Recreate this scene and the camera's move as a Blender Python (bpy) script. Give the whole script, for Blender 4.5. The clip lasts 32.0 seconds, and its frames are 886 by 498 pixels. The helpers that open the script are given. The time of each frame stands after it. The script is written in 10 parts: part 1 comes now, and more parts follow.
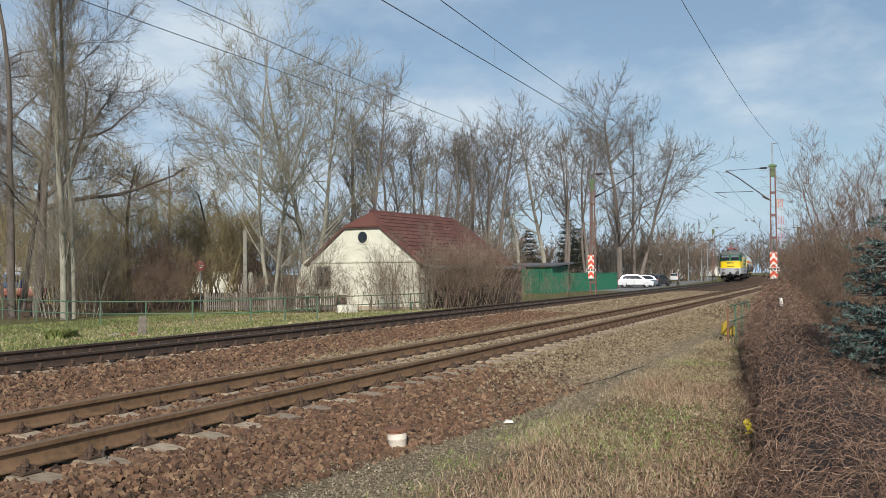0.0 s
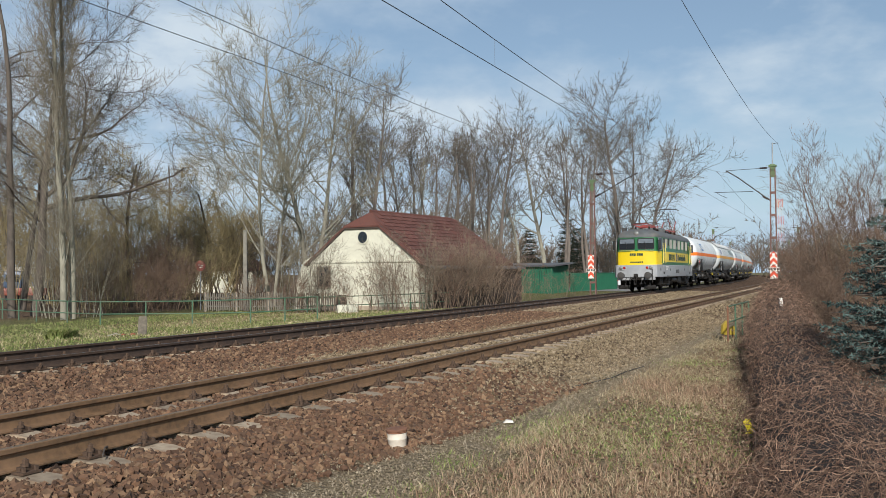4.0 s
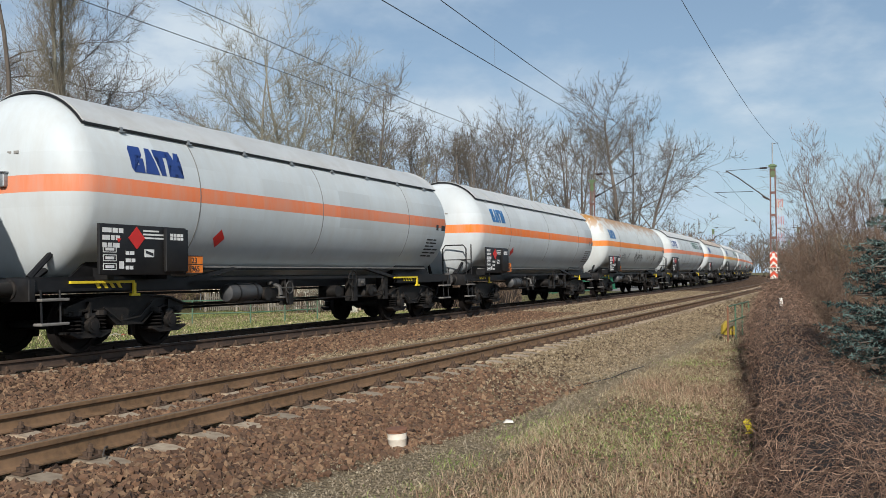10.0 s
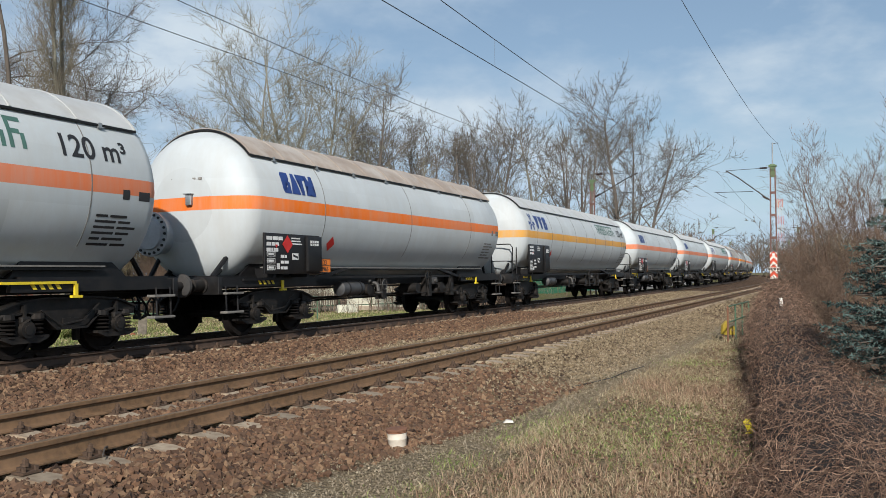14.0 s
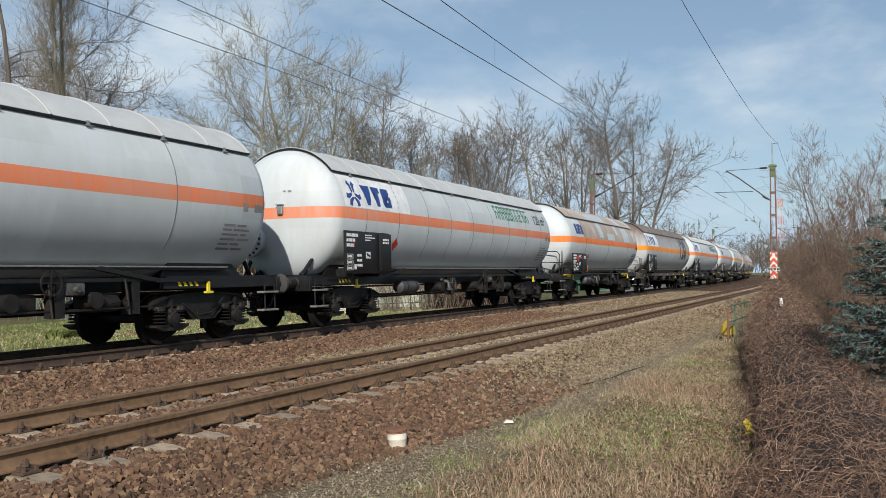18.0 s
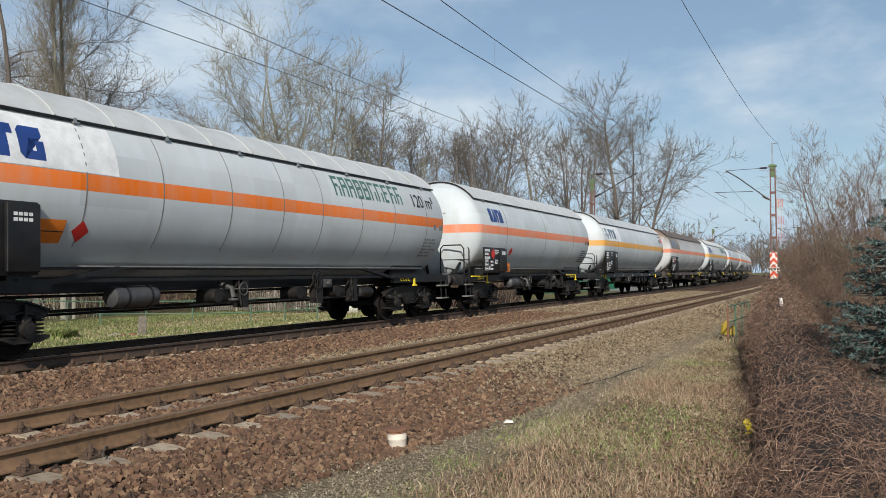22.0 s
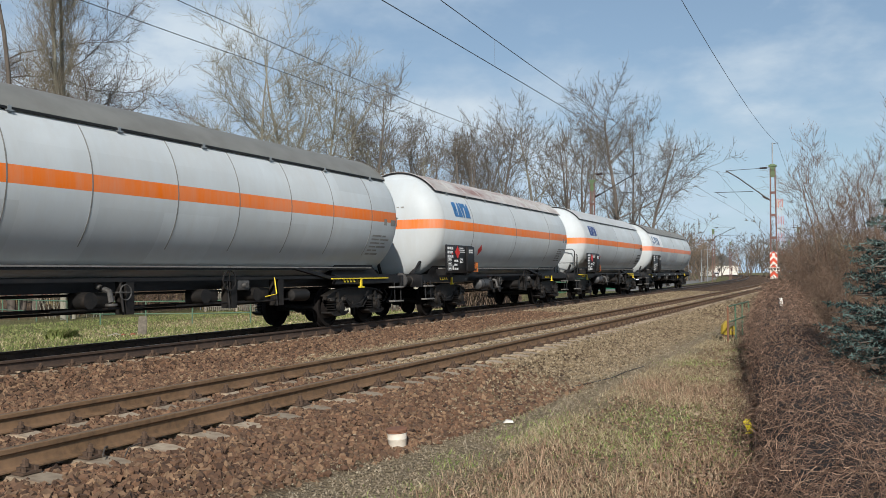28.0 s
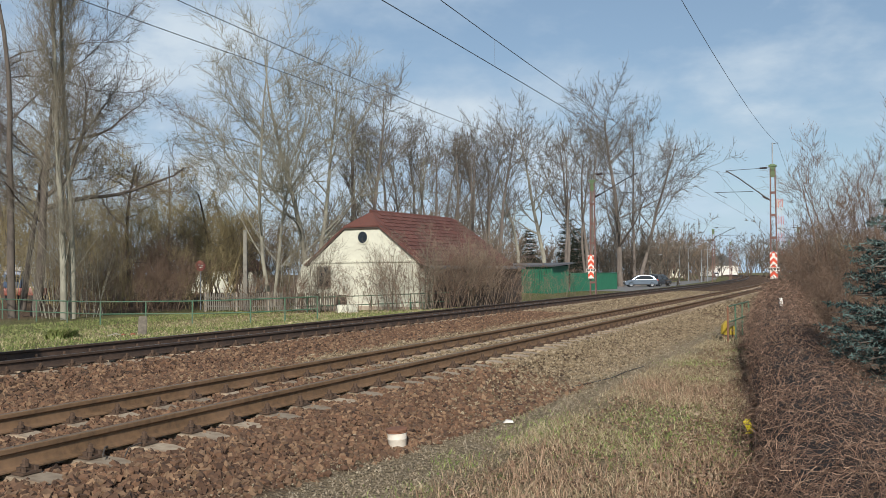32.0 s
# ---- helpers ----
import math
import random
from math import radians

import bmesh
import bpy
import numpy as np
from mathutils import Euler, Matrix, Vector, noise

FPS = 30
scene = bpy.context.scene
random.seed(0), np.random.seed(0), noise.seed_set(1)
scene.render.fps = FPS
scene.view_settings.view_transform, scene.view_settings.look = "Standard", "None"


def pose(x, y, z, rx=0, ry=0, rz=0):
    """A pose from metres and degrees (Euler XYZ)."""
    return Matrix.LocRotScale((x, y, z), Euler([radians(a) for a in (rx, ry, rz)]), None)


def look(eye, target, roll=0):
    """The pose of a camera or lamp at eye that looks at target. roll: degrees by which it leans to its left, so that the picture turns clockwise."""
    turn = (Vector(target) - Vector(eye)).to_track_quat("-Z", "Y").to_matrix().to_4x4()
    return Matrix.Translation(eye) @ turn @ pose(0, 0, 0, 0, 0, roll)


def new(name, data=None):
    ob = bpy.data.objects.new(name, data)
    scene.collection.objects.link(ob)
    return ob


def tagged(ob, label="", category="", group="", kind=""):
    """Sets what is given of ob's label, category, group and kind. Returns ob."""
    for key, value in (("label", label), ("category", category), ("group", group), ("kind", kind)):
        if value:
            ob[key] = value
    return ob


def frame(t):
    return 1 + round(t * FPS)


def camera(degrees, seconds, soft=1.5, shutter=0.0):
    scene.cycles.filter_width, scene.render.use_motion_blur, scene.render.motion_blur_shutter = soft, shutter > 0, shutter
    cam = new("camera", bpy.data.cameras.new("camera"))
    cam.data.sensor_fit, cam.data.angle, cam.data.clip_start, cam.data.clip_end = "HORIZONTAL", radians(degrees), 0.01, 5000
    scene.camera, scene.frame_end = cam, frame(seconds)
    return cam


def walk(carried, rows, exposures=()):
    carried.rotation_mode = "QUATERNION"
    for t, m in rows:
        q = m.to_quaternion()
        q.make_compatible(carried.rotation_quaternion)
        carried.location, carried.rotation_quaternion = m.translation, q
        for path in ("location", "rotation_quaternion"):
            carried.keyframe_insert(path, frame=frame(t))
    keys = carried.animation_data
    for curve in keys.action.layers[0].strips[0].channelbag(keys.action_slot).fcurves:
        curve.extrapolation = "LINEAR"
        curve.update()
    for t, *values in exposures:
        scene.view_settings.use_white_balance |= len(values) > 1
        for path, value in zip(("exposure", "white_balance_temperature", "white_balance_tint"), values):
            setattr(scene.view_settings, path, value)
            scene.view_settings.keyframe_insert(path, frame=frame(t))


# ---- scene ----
F_LEN = 1545.74
EYE = Vector((0.0, 0.0, 1.297))
cam = camera(53.79, 32.0, soft=0.3)


def camera_pose(pitch, roll):
    """Level pose looking along +y, tipped up by pitch and leaning by roll (radians)."""
    right, up, ahead = Vector((1, 0, 0)), Vector((0, -math.sin(pitch), math.cos(pitch))), Vector((0, math.cos(pitch), math.sin(pitch)))
    ax = right * math.cos(roll) + up * math.sin(roll)
    ay = up * math.cos(roll) - right * math.sin(roll)
    m = Matrix((ax, ay, -ahead)).transposed().to_4x4()
    return Matrix.Translation(EYE) @ m


CAM_POSE = camera_pose(0.02707, -0.00523)
walk(cam, [(0.0, CAM_POSE), (32.0, CAM_POSE)])

# ---- world and sun ----
SUN_AZ = math.atan2(-1.0, -0.03)
SUN_EL = radians(30)
sun_dir = Vector((math.cos(SUN_AZ) * math.cos(SUN_EL), math.sin(SUN_AZ) * math.cos(SUN_EL), math.sin(SUN_EL)))
sun = new("sun", bpy.data.lights.new("sun", "SUN"))
sun.data.energy, sun.data.angle, sun.data.color = 5.0, radians(0.5), (1.0, 0.955, 0.89)
sun.matrix_world = look((0, 0, 60), Vector((0, 0, 60)) - sun_dir)
scene.view_settings.exposure = 0.0

world = bpy.data.worlds.new("world")
scene.world = world
world.use_nodes = True
WN, WL = world.node_tree.nodes, world.node_tree.links


def wnode(kind, **props):
    n = WN.new(kind)
    for k, v in props.items():
        if k in ("operation", "blend_type", "data_type", "sky_type", "noise_dimensions"):
            if k == "operation":
                n.operation = v
            elif k == "data_type":
                n.data_type = v
            elif k == "sky_type":
                n.sky_type = v
    return n


def build_sky():
    bg = next(n for n in WN if n.type == "BACKGROUND")
    sky = wnode("ShaderNodeTexSky", sky_type="NISHITA")
    sky.sun_disc = False
    sky.sun_elevation, sky.sun_rotation = SUN_EL, radians(90) - SUN_AZ
    sky.air_density, sky.dust_density, sky.ozone_density = 1.0, 0.4, 1.3
    co = WN.new("ShaderNodeTexCoord")
    sep = WN.new("ShaderNodeSeparateXYZ")
    WL.new(co.outputs["Generated"], sep.inputs[0])
    # project the view direction on a flat cloud deck
    add = wnode("ShaderNodeMath", operation="ADD")
    add.inputs[1].default_value = 0.30
    WL.new(sep.outputs["Z"], add.inputs[0])
    dx, dy = wnode("ShaderNodeMath", operation="DIVIDE"), wnode("ShaderNodeMath", operation="DIVIDE")
    for d, o in ((dx, "X"), (dy, "Y")):
        WL.new(sep.outputs[o], d.inputs[0])
        WL.new(add.outputs[0], d.inputs[1])
    comb = WN.new("ShaderNodeCombineXYZ")
    WL.new(dx.outputs[0], comb.inputs[0])
    WL.new(dy.outputs[0], comb.inputs[1])
    comb.inputs[2].default_value = 3.7
    big, small = WN.new("ShaderNodeTexNoise"), WN.new("ShaderNodeTexNoise")
    for n, sc, dt in ((big, 0.75, 7.0), (small, 2.6, 6.0)):
        n.inputs["Scale"].default_value, n.inputs["Detail"].default_value, n.inputs["Roughness"].default_value = sc, dt, 0.56
        WL.new(comb.outputs[0], n.inputs["Vector"])
    mixn = wnode("ShaderNodeMath", operation="MULTIPLY_ADD")
    WL.new(small.outputs["Fac"], mixn.inputs[0])
    mixn.inputs[1].default_value = 0.45
    WL.new(big.outputs["Fac"], mixn.inputs[2])
    cover = WN.new("ShaderNodeValToRGB")
    cover.color_ramp.elements[0].position, cover.color_ramp.elements[1].position = 0.64, 0.82
    WL.new(mixn.outputs[0], cover.inputs[0])
    tone = WN.new("ShaderNodeValToRGB")
    tone.color_ramp.elements[0].color, tone.color_ramp.elements[1].color = (4.6, 5.9, 7.6, 1), (9.0, 9.7, 10.1, 1)
    tone.color_ramp.elements[0].position, tone.color_ramp.elements[1].position = 0.35, 0.62
    WL.new(small.outputs["Fac"], tone.inputs[0])
    mix = WN.new("ShaderNodeMix")
    mix.data_type = "RGBA"
    fac = wnode("ShaderNodeMath", operation="MULTIPLY")
    # the deck breaks up overhead
    gaps = WN.new("ShaderNodeMapRange")
    gaps.inputs["From Min"].default_value, gaps.inputs["From Max"].default_value = 0.33, 0.7
    gaps.inputs["To Min"].default_value, gaps.inputs["To Max"].default_value = 0.9, 0.3
    WL.new(sep.outputs["Z"], gaps.inputs["Value"])
    WL.new(gaps.outputs[0], fac.inputs[1])
    WL.new(cover.outputs[0], fac.inputs[0])
    WL.new(fac.outputs[0], mix.inputs[0])
    WL.new(sky.outputs[0], mix.inputs[6])
    WL.new(tone.outputs[0], mix.inputs[7])
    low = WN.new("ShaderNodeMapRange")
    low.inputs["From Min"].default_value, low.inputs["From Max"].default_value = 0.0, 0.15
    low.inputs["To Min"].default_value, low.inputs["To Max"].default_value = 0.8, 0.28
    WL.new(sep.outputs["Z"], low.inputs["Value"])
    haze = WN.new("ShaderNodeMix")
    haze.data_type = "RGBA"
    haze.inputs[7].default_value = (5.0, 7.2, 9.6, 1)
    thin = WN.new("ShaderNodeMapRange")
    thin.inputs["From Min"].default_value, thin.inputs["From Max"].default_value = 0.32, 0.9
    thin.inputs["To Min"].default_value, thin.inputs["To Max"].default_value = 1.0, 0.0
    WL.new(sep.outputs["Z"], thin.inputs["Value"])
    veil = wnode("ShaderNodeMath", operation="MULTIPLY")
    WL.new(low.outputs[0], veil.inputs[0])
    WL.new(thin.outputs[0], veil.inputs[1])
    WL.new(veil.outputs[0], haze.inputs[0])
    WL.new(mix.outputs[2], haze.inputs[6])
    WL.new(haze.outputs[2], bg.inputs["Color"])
    bg.inputs["Strength"].default_value = 0.084


build_sky()


# ---- materials ----
def mat(name, a, b=None, rough=0.7, metal=0.0, scale=4.0, detail=6.0, bump=0.0, bump_scale=None, dirt=None, dirt_amount=0.0, dirt_scale=1.3,
        coat=0.0, per_piece=0.0, spec=0.5, glow=None, stretch=(1, 1, 1)):
    """A surface of two tones in a fine grain, with larger stains, bump and wear."""
    m = bpy.data.materials.new(name)
    m.use_nodes = True
    nt = m.node_tree
    N, L = nt.nodes, nt.links
    sh = next(n for n in N if n.type == "BSDF_PRINCIPLED")
    b = b or tuple(c * 0.78 for c in a)
    co = N.new("ShaderNodeTexCoord")
    mp = N.new("ShaderNodeMapping")
    mp.inputs["Scale"].default_value = stretch
    L.new(co.outputs["Object"], mp.inputs[0])
    n1 = N.new("ShaderNodeTexNoise")
    n1.inputs["Scale"].default_value, n1.inputs["Detail"].default_value, n1.inputs["Roughness"].default_value = scale, detail, 0.62
    L.new(mp.outputs[0], n1.inputs["Vector"])
    r1 = N.new("ShaderNodeValToRGB")
    r1.color_ramp.elements[0].position, r1.color_ramp.elements[1].position = 0.36, 0.66
    r1.color_ramp.elements[0].color, r1.color_ramp.elements[1].color = (*b, 1), (*a, 1)
    L.new(n1.outputs["Fac"], r1.inputs[0])
    col = r1.outputs[0]
    if dirt:
        n2 = N.new("ShaderNodeTexNoise")
        n2.inputs["Scale"].default_value, n2.inputs["Detail"].default_value, n2.inputs["Roughness"].default_value = dirt_scale, 8.0, 0.66
        L.new(mp.outputs[0], n2.inputs["Vector"])
        r2 = N.new("ShaderNodeValToRGB")
        r2.color_ramp.elements[0].position, r2.color_ramp.elements[1].position = 0.47, 0.70
        r2.color_ramp.elements[0].color, r2.color_ramp.elements[1].color = (0, 0, 0, 1), (dirt_amount,) * 3 + (1,)
        L.new(n2.outputs["Fac"], r2.inputs[0])
        mx = N.new("ShaderNodeMix")
        mx.data_type = "RGBA"
        L.new(r2.outputs[0], mx.inputs[0])
        L.new(col, mx.inputs[6])
        mx.inputs[7].default_value = (*dirt, 1)
        col = mx.outputs[2]
    if per_piece:
        oi = N.new("ShaderNodeObjectInfo")
        hs = N.new("ShaderNodeHueSaturation")
        ma = N.new("ShaderNodeMapRange")
        ma.inputs["To Min"].default_value, ma.inputs["To Max"].default_value = 1 - per_piece, 1 + per_piece
        L.new(oi.outputs["Random"], ma.inputs["Value"])
        L.new(ma.outputs[0], hs.inputs["Value"])
        L.new(col, hs.inputs["Color"])
        col = hs.outputs[0]
    L.new(col, sh.inputs["Base Color"])
    rr = N.new("ShaderNodeMapRange")
    rr.inputs["To Min"].default_value, rr.inputs["To Max"].default_value = max(0.02, rough - 0.1), min(1, rough + 0.1)
    L.new(n1.outputs["Fac"], rr.inputs["Value"])
    L.new(rr.outputs[0], sh.inputs["Roughness"])
    sh.inputs["Metallic"].default_value = metal
    sh.inputs["Specular IOR Level"].default_value = spec
    if coat:
        sh.inputs["Coat Weight"].default_value, sh.inputs["Coat Roughness"].default_value = coat, 0.12
    if glow:
        sh.inputs["Emission Color"].default_value, sh.inputs["Emission Strength"].default_value = (*glow[:3], 1), glow[3]
    if bump:
        nb = n1
        if bump_scale:
            nb = N.new("ShaderNodeTexNoise")
            nb.inputs["Scale"].default_value, nb.inputs["Detail"].default_value = bump_scale, 6.0
            L.new(mp.outputs[0], nb.inputs["Vector"])
        bp = N.new("ShaderNodeBump")
        bp.inputs["Strength"].default_value, bp.inputs["Distance"].default_value = 1.0, bump
        L.new(nb.outputs["Fac"], bp.inputs["Height"])
        L.new(bp.outputs[0], sh.inputs["Normal"])
    return m


def island_mat(name, cols, rough=0.9, jitter=0.3):
    """Loose pieces in one mesh: each takes one of several tones."""
    m = mat(name, cols[0], rough=rough)
    N, L = m.node_tree.nodes, m.node_tree.links
    sh = next(n for n in N if n.type == "BSDF_PRINCIPLED")
    ge = N.new("ShaderNodeNewGeometry")
    rp = N.new("ShaderNodeValToRGB")
    rp.color_ramp.interpolation = "LINEAR"
    els = rp.color_ramp.elements
    while len(els) < len(cols):
        els.new(0.5)
    for i, c in enumerate(cols):
        els[i].position, els[i].color = i / (len(cols) - 1), (*c, 1)
    L.new(ge.outputs["Random Per Island"], rp.inputs[0])
    n1 = N.new("ShaderNodeTexNoise")
    n1.inputs["Scale"].default_value, n1.inputs["Detail"].default_value = 30, 4
    co = N.new("ShaderNodeTexCoord")
    L.new(co.outputs["Object"], n1.inputs["Vector"])
    mr = N.new("ShaderNodeMapRange")
    mr.inputs["To Min"].default_value, mr.inputs["To Max"].default_value = 1 - jitter, 1 + jitter
    L.new(n1.outputs["Fac"], mr.inputs["Value"])
    hs = N.new("ShaderNodeHueSaturation")
    L.new(rp.outputs[0], hs.inputs["Color"])
    L.new(mr.outputs[0], hs.inputs["Value"])
    L.new(hs.outputs[0], sh.inputs["Base Color"])
    return m


def glass_mat(name, tint=(0.02, 0.025, 0.03)):
    m = mat(name, tint, rough=0.06, spec=0.6, scale=1.0)
    sh = next(n for n in m.node_tree.nodes if n.type == "BSDF_PRINCIPLED")
    m.node_tree.links.remove(sh.inputs["Roughness"].links[0])
    sh.inputs["Roughness"].default_value = 0.03
    return m


RAIL_BROWN = mat("brown rusty rail steel", (0.19, 0.11, 0.055), (0.105, 0.062, 0.032), rough=0.75, scale=14, bump=0.002, dirt=(0.25, 0.15, 0.085), dirt_amount=0.6)
RAIL_SIDE = mat("rusty rail steel", (0.07, 0.042, 0.028), (0.035, 0.023, 0.017), rough=0.75, scale=14, bump=0.002, dirt=(0.10, 0.062, 0.04), dirt_amount=0.6)
SLEEPER_GREY = mat("stained sleeper concrete", (0.37, 0.30, 0.215), (0.26, 0.20, 0.14), rough=0.92, scale=10, bump=0.004, dirt=(0.15, 0.085, 0.05), dirt_amount=0.75, dirt_scale=3, per_piece=0.25)
RAIL_TOP = mat("polished rail head", (0.13, 0.115, 0.10), (0.085, 0.072, 0.06), rough=0.34, metal=0.85, scale=9)
RAIL_TOP_DULL = mat("rail head with light rust", (0.20, 0.14, 0.085), (0.13, 0.09, 0.055), rough=0.6, metal=0.15, scale=9)
CONCRETE = mat("weathered concrete", (0.42, 0.36, 0.28), (0.31, 0.25, 0.19), rough=0.9, scale=12, bump=0.004, dirt=(0.22, 0.14, 0.1), dirt_amount=0.7, dirt_scale=3, per_piece=0.15)
FASTEN = mat("rusty fastening", (0.11, 0.066, 0.04), (0.055, 0.034, 0.023), rough=0.85, scale=20)
STONE = island_mat("ballast stone", [(0.036, 0.019, 0.011), (0.105, 0.055, 0.031), (0.155, 0.083, 0.046), (0.085, 0.048, 0.029), (0.235, 0.145, 0.083), (0.062, 0.034, 0.02)], jitter=0.45)
STONE_PALE = island_mat("grey brown ballast stone", [(0.06, 0.043, 0.024), (0.165, 0.12, 0.069), (0.25, 0.19, 0.115), (0.14, 0.10, 0.058), (0.34, 0.27, 0.175), (0.10, 0.072, 0.042)], jitter=0.45)
CHIPS = island_mat("grey gravel chips", [(0.12, 0.092, 0.058), (0.24, 0.19, 0.125), (0.35, 0.285, 0.195), (0.18, 0.14, 0.09), (0.46, 0.385, 0.275)])
MAST_RED = mat("red brown mast paint", (0.17, 0.075, 0.06), (0.12, 0.058, 0.048), rough=0.7, scale=8, dirt=(0.3, 0.25, 0.2), dirt_amount=0.4)
MAST_GREEN = mat("green mast paint", (0.13, 0.2, 0.09), (0.09, 0.14, 0.07), rough=0.7)
GALV = mat("galvanised steel", (0.33, 0.35, 0.36), rough=0.5, metal=0.6)
DARK_STEEL = mat("dark steel", (0.045, 0.043, 0.042), (0.028, 0.027, 0.027), rough=0.65, scale=9, dirt=(0.09, 0.075, 0.06), dirt_amount=0.5)
WIRE = mat("copper wire gone dark", (0.04, 0.045, 0.05), rough=0.5, metal=0.3)
INSUL = mat("brown glazed porcelain", (0.05, 0.025, 0.02), rough=0.25)
SIGN_WHITE = mat("white sign paint", (0.74, 0.72, 0.66), (0.66, 0.62, 0.55), rough=0.5)
SIGN_RED = mat("red sign paint", (0.68, 0.085, 0.035), (0.58, 0.07, 0.03), rough=0.45)
FENCE_GREEN = mat("green railing paint", (0.07, 0.16, 0.09), (0.05, 0.11, 0.07), rough=0.6, dirt=(0.2, 0.14, 0.1), dirt_amount=0.4)
WALL_CREAM = mat("cream render", (0.66, 0.65, 0.53), (0.60, 0.585, 0.47), rough=0.92, scale=2.5, bump=0.003, bump_scale=40, dirt=(0.42, 0.39, 0.31), dirt_amount=0.5)
ROOF_TILE = mat("brick red roof tile", (0.125, 0.045, 0.032), (0.085, 0.034, 0.027), rough=0.85, scale=10, per_piece=0.22, dirt=(0.1, 0.05, 0.04), dirt_amount=0.5)
DARK_WOOD = mat("dark stained wood", (0.07, 0.05, 0.04), rough=0.8, scale=9, stretch=(1, 1, 0.2))
GREY_WOOD = mat("silvered wood", (0.19, 0.175, 0.145), (0.12, 0.108, 0.088), rough=0.9, scale=12, stretch=(1, 1, 0.15))
SHED_GREEN = mat("green corrugated sheet", (0.022, 0.135, 0.075), (0.017, 0.105, 0.06), rough=0.5, scale=2)
SHED_ROOF = mat("grey shed roofing", (0.12, 0.125, 0.135), rough=0.7)
GLASS = glass_mat("window glass")
ASPHALT = mat("pale worn asphalt", (0.2, 0.195, 0.185), (0.16, 0.155, 0.15), rough=0.9, scale=20)
PLASTIC_WHITE = mat("dirty white plastic", (0.72, 0.67, 0.58), (0.62, 0.55, 0.45), rough=0.5, scale=7, dirt=(0.4, 0.28, 0.18), dirt_amount=0.5, dirt_scale=6)
RUST = mat("brown rust", (0.22, 0.10, 0.055), (0.14, 0.07, 0.045), rough=0.9, scale=12)
BARK_PALE = mat("pale grey poplar bark", (0.34, 0.325, 0.255), (0.21, 0.195, 0.15), rough=0.95, scale=3, stretch=(1, 1, 0.4), bump=0.01, dirt=(0.1, 0.085, 0.07), dirt_amount=0.6, dirt_scale=1.2)
BARK_DARK = mat("dark furrowed bark", (0.13, 0.108, 0.088), (0.07, 0.058, 0.048), rough=0.97, scale=5, stretch=(1, 1, 0.25), bump=0.02)
BARK_MID = mat("grey brown bark", (0.185, 0.155, 0.13), (0.115, 0.095, 0.08), rough=0.95, scale=4, stretch=(1, 1, 0.3), bump=0.012)
TWIG_PALE = mat("pale winter twigs", (0.22, 0.19, 0.14), (0.13, 0.11, 0.082), rough=0.95, scale=0.6)
TWIG_DARK = mat("dark winter twigs", (0.18, 0.142, 0.108), (0.10, 0.08, 0.062), rough=0.95, scale=0.6)
TWIG_BROWN = mat("grey brown winter stems", (0.27, 0.20, 0.145), (0.16, 0.115, 0.082), rough=0.95, scale=0.6)
TWIG_ASPEN = mat("pale aspen twigs", (0.26, 0.245, 0.185), (0.16, 0.15, 0.11), rough=0.9, scale=0.6)
TWIG_GREY = mat("grey brown branches", (0.165, 0.142, 0.113), (0.09, 0.077, 0.06), rough=0.95, scale=0.6)
TWIG_RUSSET = mat("dark russet twigs", (0.19, 0.125, 0.085), (0.11, 0.072, 0.05), rough=0.95, scale=0.6)
STONE_OLD = mat("old grey marker stone", (0.2, 0.175, 0.14), (0.1, 0.085, 0.065), rough=0.95, scale=9, bump=0.01, dirt=(0.08, 0.07, 0.045), dirt_amount=0.7, dirt_scale=4)
TWIG_OLIVE = mat("olive winter twigs", (0.33, 0.265, 0.135), (0.20, 0.16, 0.082), rough=0.95, scale=0.6)


